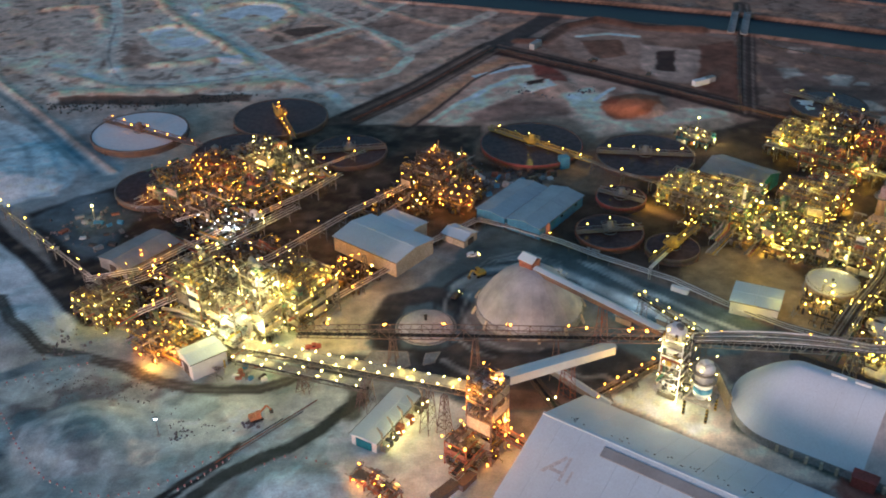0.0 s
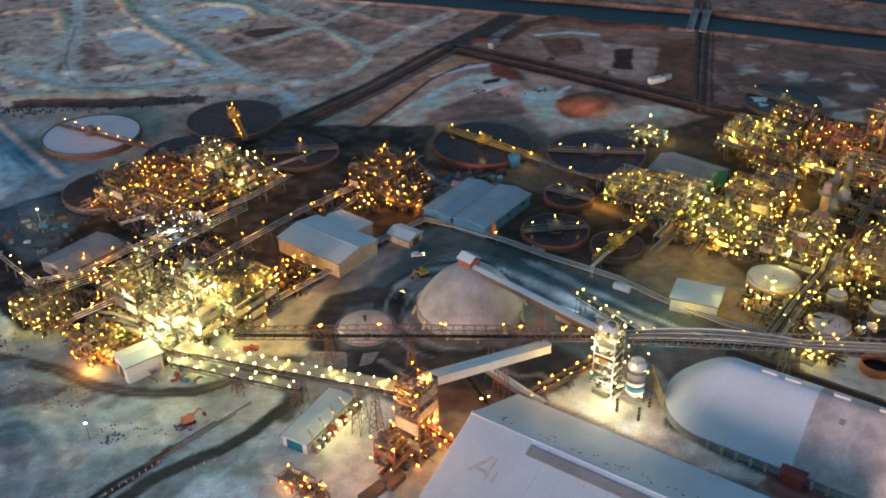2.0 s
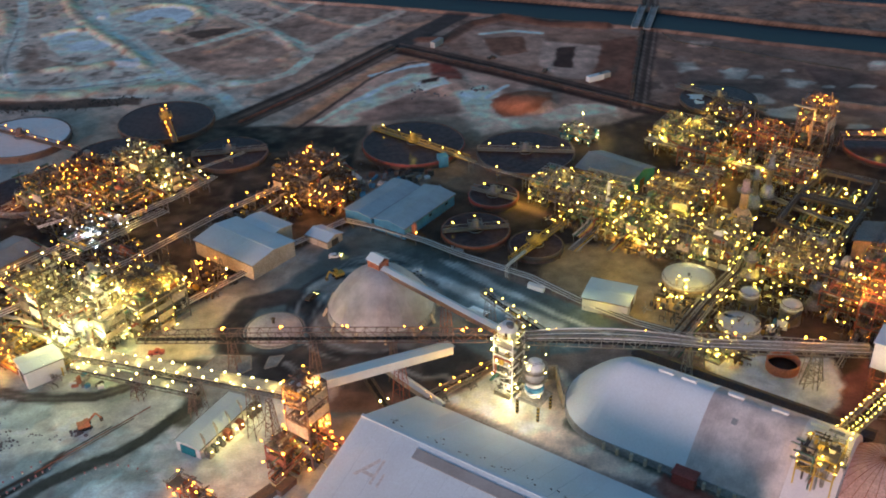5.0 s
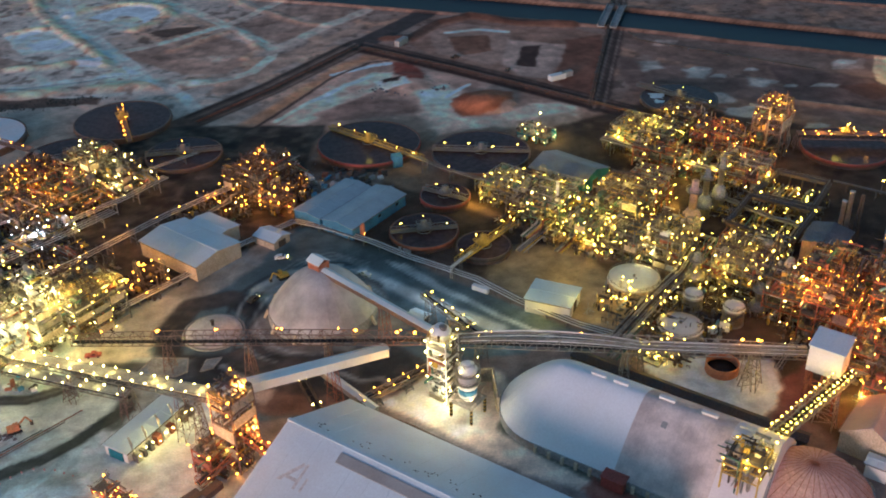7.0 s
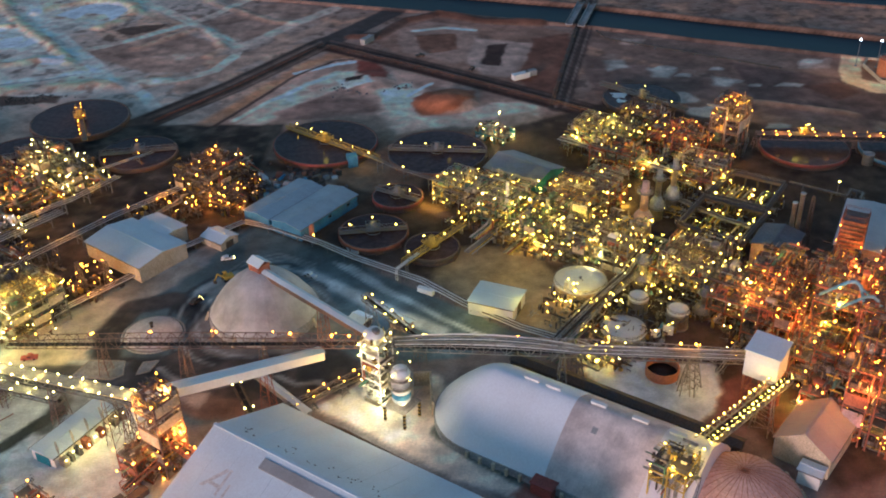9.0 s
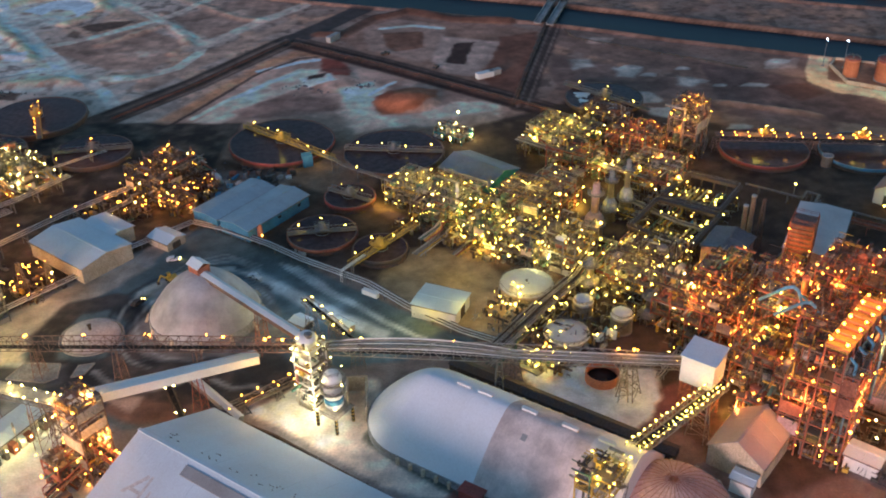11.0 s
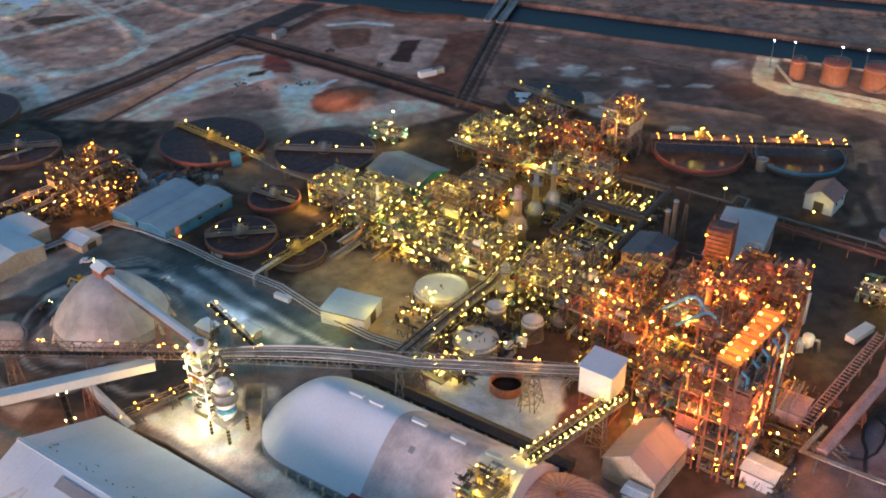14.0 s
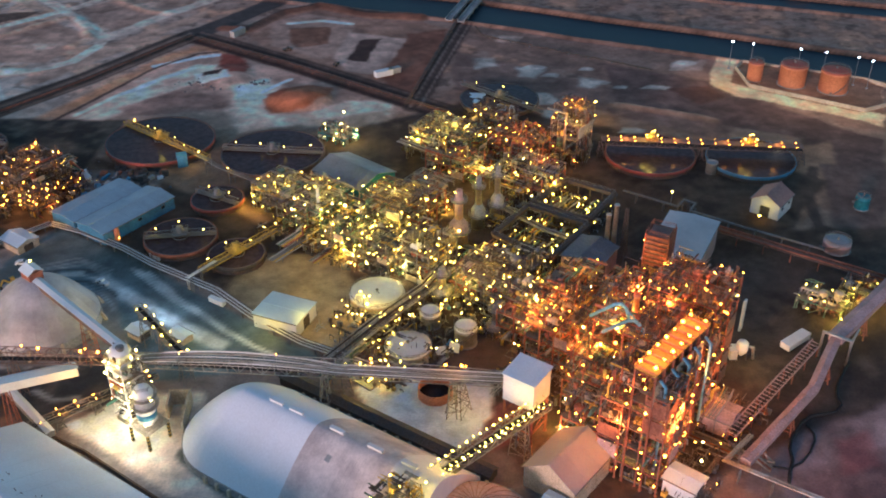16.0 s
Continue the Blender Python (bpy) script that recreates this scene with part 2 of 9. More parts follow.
def inside(points, px, py):
    odd = np.zeros(px.shape, bool)
    for (ax, ay), (bx, by) in zip(points, points[1:] + points[:1]):
        if ay != by:
            odd ^= ((ay > py) != (by > py)) & (px < (bx - ax) * (py - ay) / (by - ay) + ax)
    return np.where(odd, 1.0, -1.0) * near_line(points + points[:1], px, py)


def fade(d, soft):
    s = np.clip(0.5 + d / soft, 0, 1)
    return s * s * (3 - 2 * s)


def paint(weight, color, wet=None):
    global COL, WET
    COL = COL * (1 - weight[..., None]) + np.array(color) * weight[..., None]
    if wet is not None:
        WET = WET * (1 - weight) + wet * weight


def strip(points, half, color, soft=1.5, wet=None, crisp=False, strength=1.0):
    px, py = (X, Y) if crisp else (X + (WX - X) * 0.35, Y + (WY - Y) * 0.35)
    tan = not crisp and color[0] > color[2] * 1.25
    w = fade(half - near_line(points, px, py), soft * (1.3 if tan else 0.6)) * strength
    if tan:
        w = w * np.clip(2.2 * N2 - 0.1, 0.3, 1.0)
    paint(w, color, wet)
    if tan and points[0][1] > 430:
        raise_ground(w * 1.2)


def raise_ground(h):
    """Banks of bulldozed earth along the tracks."""
    global Z
    Z = np.maximum(Z, h * (0.5 + N2))


def patch(points, color, soft=4.0, wet=None, strength=1.0, crisp=False):
    px, py = (X, Y) if crisp else (WX, WY)
    paint(fade(inside(points, px, py), soft * 0.5) * strength, color, wet)


def berm(points, half, height, color=None):
    """A heaped bank of earth along a line."""
    global Z
    d = near_line(points, X + (WX - X) * 0.3, Y + (WY - Y) * 0.3)
    s = np.clip(1 - d / half, 0, 1)
    Z = np.maximum(Z, height * s * s * (3 - 2 * s) * (0.7 + 0.6 * N2))
    if color:
        paint(fade(half * 0.8 - d, half * 0.6), color)


def mound(x, y, rx, ry, height, rot=0.0):
    global Z
    c, s = math.cos(radians(rot)), math.sin(radians(rot))
    u, v = ((WX - x) * c + (WY - y) * s) / rx, ((WY - y) * c - (WX - x) * s) / ry
    d = np.clip(1 - (u * u + v * v), 0, 1)
    Z = Z + height * d * (0.7 + 0.6 * N2)


BROWN, DUN = (0.17, 0.12, 0.10), (0.25, 0.21, 0.19)
# salt flats: grey-blue crust on the left of the works, dun and brown soil on the right
side = np.clip((X + 60 + 0.35 * (Y - 420)) / 130 + (N1 - 0.5) * 0.7, 0, 1)[..., None]
COL = np.array((0.36, 0.41, 0.44)) * (1 - side) + np.array((0.23, 0.185, 0.175)) * side
paint(fade(N1 - 0.56, 0.16) * 0.5, DUN)
paint(fade(0.45 - N2, 0.2) * 0.3, (0.42, 0.42, 0.43))
paint(fade(N3 - 0.6, 0.2) * 0.15, BROWN)
flats = np.clip((Y - 430) / 30, 0, 1)
paint(fade(N2 - 0.58, 0.08) * flats * 0.4, (0.42, 0.30, 0.23))
paint(fade(0.36 - N3, 0.08) * flats * 0.45, (0.11, 0.09, 0.085))
# pans, banks and tracks of the left-hand flats
patch([(-228, 576), (-209, 581), (-191, 555), (-184, 521), (-196, 513), (-204, 518)], (0.32, 0.33, 0.34), 6, strength=0.8)
patch([(-166, 549), (-154, 558), (-141, 558), (-122, 538), (-117, 528), (-124, 519), (-139, 517), (-153, 529)], (0.42, 0.48, 0.52), 4)
patch([(-136, 578), (-123, 552), (-106, 552), (-92, 561), (-91, 571), (-114, 572)], (0.33, 0.39, 0.42), 5, strength=0.9)
patch([(-97, 519), (-75, 527), (-46, 545), (-22, 530), (-17, 512), (-26, 487), (-49, 484), (-70, 501)], (0.27, 0.225, 0.21), 5, strength=0.9)
patch([(-53, 509), (-30, 516), (-20, 512), (-34, 502)], (0.36, 0.32, 0.31), 5, strength=0.6)
patch([(-73, 513), (-49, 520), (-53, 509), (-65, 505)], (0.17, 0.145, 0.14), 4, strength=0.6)
patch([(-36, 564), (-12, 589), (8, 605), (33, 593), (11, 557), (-6, 529), (-21, 544)], (0.24, 0.2, 0.19), 6, strength=0.9)
patch([(-22, 558), (9, 583), (7, 567), (-11, 543)], (0.33, 0.29, 0.28), 6, strength=0.6)
patch([(-162, 503), (-163, 534), (-154, 516), (-125, 502), (-156, 495)], (0.25, 0.22, 0.21), 5, strength=0.8)
patch([(-85, 551), (-75, 558), (-55, 560), (-60, 550), (-72, 543)], (0.085, 0.07, 0.065), 3, strength=0.9)
patch([(-87, 545), (-80, 543), (-79, 532), (-86, 536)], (0.13, 0.11, 0.1), 3, strength=0.8)
patch([(-72, 570), (-49, 561), (-65, 581), (-76, 583)], (0.36, 0.3, 0.26), 5, strength=0.7)
patch([(-18, 491), (12, 529), (38, 566), (38, 551), (0, 490), (-22, 457), (-29, 464)], (0.31, 0.26, 0.24), 6, strength=0.85)
patch([(-182, 517), (-179, 530), (-168, 499), (-173, 495)], (0.2, 0.18, 0.175), 5, strength=0.7)
patch([(-195, 597), (-186, 585), (-179, 564), (-184, 566)], (0.2, 0.18, 0.175), 4, strength=0.7)
strip([(-174, 619), (-159, 590), (-137, 558), (-121, 540), (-110, 528), (-101, 514), (-93, 501)], 3.0, (0.47, 0.37, 0.31), 3, strength=0.9)
strip([(-140, 584), (-131, 596), (-115, 605), (-99, 604), (-86, 598), (-79, 583), (-85, 566), (-94, 556)], 3.4, (0.47, 0.37, 0.31), 3)
strip([(-235, 593), (-223, 598), (-209, 599), (-196, 580), (-191, 559)], 3.2, (0.47, 0.37, 0.31), 4, strength=0.9)
strip([(-164, 554), (-155, 560), (-147, 561)], 2.8, (0.47, 0.37, 0.31), 3)
strip([(-161, 491), (-145, 497), (-124, 500), (-111, 508), (-93, 504)], 3.2, (0.47, 0.37, 0.31), 4, strength=0.8)
strip([(-177, 457), (-152, 457), (-125, 462), (-98, 467), (-70, 471), (-49, 468)], 5.0, (0.47, 0.37, 0.31), 6, strength=0.8)
strip([(-63, 522), (-51, 535), (-35, 554), (-20, 534), (-15, 519), (-21, 508)], 2.6, (0.47, 0.37, 0.31), 4, strength=0.7)
strip([(-70, 473), (-47, 474), (-25, 475)], 3.0, (0.47, 0.37, 0.31), 5, strength=0.7)
strip([(-191, 484), (-170, 475), (-148, 464)], 3.0, (0.47, 0.37, 0.31), 5, strength=0.7)
strip([(-49, 614), (-25, 588), (4, 562), (17, 559)], 2.6, (0.47, 0.37, 0.31), 5, strength=0.6)
patch([(-127, 581), (-114, 599), (-96, 599), (-85, 587), (-91, 571), (-98, 582), (-109, 584), (-113, 574)], (0.55, 0.66, 0.74), 2.5)
patch([(-111, 508), (-98, 510), (-95, 500), (-107, 499)], (0.58, 0.6, 0.62), 2.5)
strip([(-197, 499), (-182, 493), (-167, 479), (-148, 471), (-128, 473), (-101, 480), (-85, 486), (-69, 482), (-56, 472), (-42, 457), (-31, 439)], 3.4, (0.37, 0.43, 0.47), 1.6)
strip([(-152, 473), (-161, 491), (-171, 512), (-178, 540), (-183, 564), (-191, 591), (-203, 620)], 3.2, (0.37, 0.43, 0.47), 1.6)
strip([(-175, 490), (-177, 519), (-181, 544)], 4.0, (0.37, 0.43, 0.47), 3, strength=0.8)
strip([(-156, 618), (-141, 584), (-119, 552), (-98, 523), (-81, 501), (-69, 482)], 4.6, (0.37, 0.43, 0.47), 2.5)
strip([(-100, 616), (-84, 606), (-58, 580), (-35, 554), (-18, 534), (-7, 520), (-7, 507), (-14, 487), (-30, 475), (-47, 472), (-60, 480)], 3.2, (0.42, 0.42, 0.42), 2, strength=0.9)
strip([(-95, 517), (-76, 530), (-54, 550), (-38, 567), (-20, 599), (-12, 612)], 2.8, (0.42, 0.42, 0.42), 2, strength=0.85)
strip([(-8, 516), (11, 549), (38, 585)], 4.0, (0.42, 0.42, 0.42), 4, strength=0.7)
strip([(-172, 512), (-161, 487), (-153, 475)], 0.7, (0.22, 0.27, 0.31), 1.0)
strip([(-147, 469), (-127, 470), (-100, 477), (-84, 484)], 0.8, (0.22, 0.29, 0.34), 1.0)
strip([(-173, 517), (-180, 542), (-184, 564)], 0.7, (0.22, 0.27, 0.31), 1.0)
patch([(-178, 453), (-150, 453), (-112, 456), (-81, 457), (-82, 448), (-106, 444), (-141, 443), (-174, 443)], (0.09, 0.075, 0.07), 3, strength=0.9)
# pale crust and diagonal road at the far left
patch([(-236, 441), (-196, 426), (-174, 413), (-155, 398), (-140, 374), (-138, 358), (-148, 350), (-159, 338), (-189, 334)], (0.50, 0.60, 0.66), 6)
patch([(-186, 358), (-164, 361), (-142, 361), (-141, 351), (-154, 343), (-175, 334)], (0.68, 0.64, 0.63), 6)
strip([(-183, 408), (-168, 390), (-155, 363)], 1.2, (0.36, 0.44, 0.5), 3, strength=0.7)
strip([(-175, 408), (-158, 391), (-146, 369)], 1.2, (0.36, 0.44, 0.5), 3, strength=0.7)
strip([(-246, 502), (-211, 462), (-180, 426), (-152, 394), (-126, 368)], 5.5, (0.30, 0.37, 0.41), 2.5)
strip([(-255, 522), (-217, 476), (-185, 440), (-152, 402), (-124, 372)], 1.6, (0.50, 0.38, 0.31), 1.5, strength=0.6)
strip([(-230, 479), (-194, 442), (-160, 404), (-132, 372)], 1.4, (0.15, 0.24, 0.3), 2, strength=0.7)
# field inside the haul corridors
patch([(-8, 410), (0, 425), (17, 458), (36, 491), (49, 502), (70, 491), (94, 476), (121, 460), (147, 442), (170, 423), (153, 404), (134, 411), (119, 414), (74, 410), (29, 412), (0, 397)], (0.33, 0.275, 0.265), 5)
strip([(-8, 413), (6, 441), (21, 469), (35, 497), (46, 507), (56, 503)], 4.0, (0.36, 0.23, 0.16), 4, strength=0.85)
patch([(1, 407), (11, 425), (28, 458), (48, 484), (62, 482), (50, 456), (31, 434), (18, 412)], (0.52, 0.45, 0.44), 6, strength=0.9)
strip([(8, 425), (21, 447), (38, 468), (48, 479)], 1.6, (0.64, 0.58, 0.57), 3, strength=0.8)
strip([(29, 482), (39, 488), (47, 493), (56, 496)], 1.7, (0.68, 0.72, 0.76), 1.2)
strip([(-7, 408), (1, 421), (17, 453), (30, 480), (46, 498), (55, 500)], 1.0, (0.09, 0.075, 0.075), 1.5)
patch([(56, 498), (66, 496), (76, 481), (75, 470), (66, 468), (59, 482)], (0.24, 0.09, 0.08), 5)
patch([(25, 434), (45, 450), (67, 447), (73, 432), (52, 426), (32, 424)], (0.20, 0.15, 0.15), 8, strength=0.7)
patch([(49, 471), (66, 472), (69, 463), (55, 458)], (0.60, 0.60, 0.62), 3, strength=0.8)
patch([(53, 473), (63, 473), (63, 467), (55, 466)], (0.06, 0.05, 0.05), 2)
patch([(72, 456), (85, 466), (94, 455), (88, 438), (94, 425), (109, 427), (125, 440), (146, 439), (147, 419), (129, 408), (109, 415), (84, 407), (73, 429)], (0.55, 0.51, 0.51), 9, strength=0.85)
patch([(86, 441), (94, 455), (107, 458), (118, 455), (118, 443), (109, 430), (94, 426)], (0.30, 0.16, 0.12), 3)
patch([(87, 446), (94, 452), (99, 450), (94, 438)], (0.22, 0.09, 0.07), 3, strength=0.8)
strip([(86, 450), (94, 462), (97, 465)], 1.2, (0.66, 0.7, 0.74), 1.5)
patch([(119, 420), (140, 429), (156, 410), (140, 399), (126, 402)], (0.34, 0.30, 0.29), 7, strength=0.8)
# enclosure and ground beyond the corridor
patch([(64, 530), (81, 558), (103, 568), (127, 552), (157, 546), (171, 536), (164, 485), (156, 442), (137, 453), (116, 476), (82, 501)], (0.27, 0.205, 0.185), 5)
patch([(75, 541), (94, 559), (119, 548), (123, 507), (108, 491), (82, 509)], (0.34, 0.29, 0.28), 7, strength=0.8)
strip([(86, 542), (103, 547), (119, 542)], 1.8, (0.60, 0.64, 0.68), 2.5, strength=0.8)
patch([(87, 534), (108, 537), (109, 512), (94, 506), (89, 517)], (0.20, 0.12, 0.095), 4, strength=0.9)
patch([(118, 529), (150, 519), (145, 498), (137, 471), (122, 475), (114, 495)], (0.40, 0.36, 0.36), 7)
patch([(126, 518), (136, 519), (131, 488), (122, 492)], (0.085, 0.06, 0.06), 3)
patch([(150, 528), (171, 536), (163, 477), (154, 438), (144, 452), (140, 471)], (0.21, 0.125, 0.105), 4)
patch([(181, 540), (217, 531), (252, 515), (292, 499), (321, 485), (310, 456), (278, 457), (245, 466), (209, 490), (179, 513)], (0.23, 0.185, 0.175), 5)
patch([(200, 525), (212, 522), (207, 512), (196, 516)], (0.45, 0.4, 0.39), 3, strength=0.7)
patch([(176, 504), (208, 484), (239, 462), (275, 447), (300, 429), (288, 399), (247, 425), (214, 449), (175, 454)], (0.20, 0.165, 0.165), 5)
patch([(186, 493), (195, 495), (196, 483), (187, 480)], (0.36, 0.44, 0.48), 8, strength=0.75)
patch([(206, 483), (218, 478), (213, 469), (205, 471)], (0.36, 0.44, 0.48), 8, strength=0.75)
patch([(233, 470), (244, 466), (238, 457), (232, 459)], (0.36, 0.44, 0.48), 8, strength=0.75)
patch([(185, 447), (198, 450), (201, 436), (191, 426), (183, 430)], (0.36, 0.44, 0.48), 8, strength=0.75)
patch([(216, 432), (232, 435), (225, 416), (214, 417)], (0.36, 0.45, 0.52), 4, strength=0.8)
patch([(207, 453), (220, 449), (223, 439), (206, 436)], (0.40, 0.46, 0.5), 4, strength=0.6)
# ground round the right-hand tanks and roads
patch([(246, 488), (294, 464), (324, 432), (355, 401), (340, 362), (312, 376), (321, 404), (284, 420), (249, 435)], (0.155, 0.125, 0.13), 6)
strip([(245, 438), (268, 429), (287, 421)], 2.5, (0.33, 0.27, 0.24), 3, strength=0.9)
patch([(318, 396), (332, 401), (328, 380), (311, 348), (298, 332), (305, 366)], (0.32, 0.255, 0.225), 6, strength=0.9)
patch([(218, 375), (262, 368), (305, 364), (296, 332), (266, 336), (238, 352)], (0.12, 0.105, 0.11), 6)
patch([(250, 366), (283, 366), (287, 355), (259, 352)], (0.24, 0.235, 0.25), 5, strength=0.7)
patch([(321, 380), (346, 376), (327, 324), (312, 332)], (0.17, 0.14, 0.145), 6)
strip([(317, 376), (308, 353), (306, 332), (313, 324), (328, 326)], 2.2, (0.09, 0.08, 0.085), 3, strength=0.8)
patch([(272, 310), (289, 317), (283, 289), (278, 260), (259, 244), (259, 265)], (0.17, 0.145, 0.115), 7)
patch([(274, 457), (293, 460), (300, 447), (285, 438)], (0.13, 0.08, 0.075), 5, strength=0.8)
patch([(282, 488), (300, 492), (294, 478), (277, 478)], (0.42, 0.44, 0.47), 3, strength=0.7)
patch([(278, 474), (297, 492), (323, 496), (306, 460)], (0.28, 0.215, 0.2), 5, strength=0.5)
# bund yard
patch([(306, 498), (324, 499), (382, 475), (360, 415), (353, 422), (303, 449), (293, 463)], (0.55, 0.47, 0.38), 2)
patch([(312, 487), (324, 490), (379, 468), (365, 429), (354, 432), (318, 454), (304, 464)], (0.25, 0.185, 0.15), 1.5)
# mud beside the pink gallery
patch([(273, 255), (305, 266), (311, 226), (294, 187), (254, 187)], (0.27, 0.23, 0.235), 5)
patch([(264, 209), (287, 217), (290, 198), (261, 192)], (0.20, 0.15, 0.155), 9, strength=0.8)
patch([(287, 252), (295, 255), (296, 244), (286, 240)], (0.20, 0.12, 0.125), 7, strength=0.7)
patch([(276, 221), (285, 224), (285, 211), (274, 209)], (0.30, 0.16, 0.165), 8, strength=0.7)
patch([(251, 230), (281, 263), (290, 266), (262, 226), (254, 219)], (0.085, 0.075, 0.085), 4)
patch([(265, 226), (276, 230), (270, 217), (257, 209)], (0.20, 0.19, 0.205), 5, strength=0.7)
# dark haul corridors with rails and pipelines
strip([(-36, 420), (0, 466), (38, 526)], 8, (0.115, 0.10, 0.097), 3, crisp=True)
strip([(38, 524), (94, 486), (140, 452), (172, 428), (215, 392)], 8, (0.095, 0.065, 0.062), 3, crisp=True)
strip([(38, 524), (62, 560), (80, 590), (100, 640)], 7, (0.07, 0.07, 0.08), 4)
strip([(190, 600), (181, 546), (167, 484), (156, 434)], 5, (0.11, 0.09, 0.09), 3)
for k, o in enumerate((-6.0, -2.5, 2.5, 6.0)):
    strip([(-30 + o * 0.8, 428 - o * 0.55), (0 + o * 0.8, 466 - o * 0.55), (38 + o * 0.8, 526 - o * 0.55)], 0.7, (0.20, 0.175, 0.165) if k % 2 else (0.03, 0.028, 0.028), 1.2, crisp=True, strength=0.8)
    strip([(38 + o * 0.55, 524 + o * 0.8), (94 + o * 0.55, 486 + o * 0.8), (140 + o * 0.55, 452 + o * 0.8), (172 + o * 0.55, 428 + o * 0.8)], 0.7, (0.20, 0.15, 0.14) if k % 2 else (0.03, 0.025, 0.025), 1.2, crisp=True, strength=0.8)
    strip([(190 + o * 0.5, 600), (181 + o * 0.5, 546), (167 + o * 0.5, 484), (156 + o * 0.5, 434)], 0.5, (0.26, 0.24, 0.24) if k % 2 else (0.05, 0.045, 0.045), 1.0, crisp=True, strength=0.7)
berm([(52, 534), (66, 534), (80, 559), (100, 571), (126, 557), (157, 551)], 5, 2.0, (0.12, 0.09, 0.085))
# works area: dark soiled ground
patch([(-146, 334), (-120, 358), (-40, 420), (30, 420), (30, 330), (-28, 262), (-60, 262), (-104, 262)], (0.050, 0.050, 0.053), 8)
patch([(-132, 322), (-118, 345), (-100, 335), (-112, 300)], (0.20, 0.23, 0.26), 9, strength=0.8)
patch([(25, 330), (30, 385), (90, 345), (140, 300), (180, 300), (215, 330), (270, 330), (340, 330), (330, 300), (300, 240), (205, 190), (190, 215), (150, 262)], (0.095, 0.080, 0.074), 9)
patch([(90, 350), (110, 400), (180, 440), (250, 410), (320, 365), (270, 300), (150, 300)], (0.085, 0.074, 0.072), 9)
patch([(104, 312), (134, 310), (143, 290), (152, 270), (140, 256), (118, 270), (100, 288)], (0.34, 0.29, 0.22), 7)
patch([(30, 372), (60, 372), (60, 348), (32, 345)], (0.30, 0.29, 0.31), 8, strength=0.7)
# wet yard round the storage dome
YARD = [(-30, 246), (16, 290), (26, 316), (31, 330), (57, 314), (94, 286), (130, 258), (112, 250), (84, 244), (60, 224), (36, 219), (14, 232), (-10, 244)]
patch(YARD, (0.17, 0.22, 0.25), 4, 0.4)
patch([(-32, 246), (-24, 262), (-8, 280), (6, 292), (10, 284), (-3, 268), (-6, 252), (4, 241), (-8, 236)], (0.46, 0.43, 0.39), 5, 0.1, strength=0.9)
patch([(-8, 282), (14, 304), (22, 300), (12, 286), (2, 278)], (0.34, 0.33, 0.31), 5, 0.1, strength=0.8)
strip([(3, 246), (-2, 262), (3, 276), (15, 281), (28, 270), (29, 252), (18, 244), (3, 246)], 4.2, (0.05, 0.052, 0.06), 4, 0.6)
strip([(20, 290), (40, 316), (62, 306), (100, 272), (128, 254)], 6, (0.15, 0.185, 0.20), 5, 0.5)
patch([(4, 247), (18, 231), (38, 222), (60, 226), (83, 244), (66, 256), (50, 250), (30, 250)], (0.075, 0.08, 0.088), 5, 0.5)
patch([(28, 226), (40, 221), (58, 224), (52, 234), (40, 238), (30, 236)], (0.28, 0.20, 0.17), 5, strength=0.8)
strip([(22, 285), (32, 296), (50, 300)], 1.2, (0.40, 0.45, 0.47), 2)
strip([(58, 296), (90, 270), (104, 262)], 2.5, (0.50, 0.53, 0.55), 5, strength=0.9)
patch([(24, 262), (34, 290), (66, 290), (74, 262), (60, 250), (34, 250)], (0.26, 0.26, 0.26), 5)
for k in range(4):
    ring = [(47 + (21.5 + 3.2 * k) * math.cos(a / 10), 271 + (21.5 + 3.2 * k) * math.sin(a / 10)) for a in range(4 + 3 * k, 50 - 3 * k)]
    strip(ring, 0.5 + 0.2 * (k % 2), (0.42, 0.45, 0.46) if k % 2 == 0 else (0.05, 0.055, 0.06), 1.5, strength=0.75)
for k in range(3):
    strip([(66 + 3 * k, 303 - k), (84 + 2.5 * k, 285 - k), (104 + 2 * k, 268 - k), (120, 257)], 0.6, (0.50, 0.54, 0.56), 1.8, strength=0.7)
    strip([(22 + 2.4 * k, 284 + 2 * k), (34 + 2 * k, 304 - k), (46 + 2 * k, 309 - 2 * k), (60, 302 - 2 * k)], 0.5, (0.38, 0.43, 0.45), 1.4, strength=0.6)
patch([(22, 284), (31, 281), (35, 291), (27, 295)], (0.34, 0.36, 0.37), 2, strength=0.7)
patch([(-14, 240), (2, 233), (12, 237), (10, 246), (-8, 249)], (0.42, 0.47, 0.50), 4, strength=0.8)
patch([(28, 232), (36, 226), (40, 236), (32, 243)], (0.50, 0.44, 0.40), 3, strength=0.9)
# pale salt yards
patch([(68, 226), (82, 240), (104, 240), (110, 229), (125, 214), (150, 190), (140, 180), (112, 195), (96, 206), (86, 214)], (0.64, 0.60, 0.55), 4)
strip([(106, 215), (126, 198), (150, 176)], 4.0, (0.20, 0.22, 0.2), 3)
patch([(146, 243), (163, 246), (185, 242), (187, 230), (172, 214), (166, 214), (152, 232)], (0.74, 0.70, 0.66), 4)
patch([(186, 231), (176, 214), (168, 208), (190, 220), (196, 244)], (0.24, 0.14, 0.13), 4)
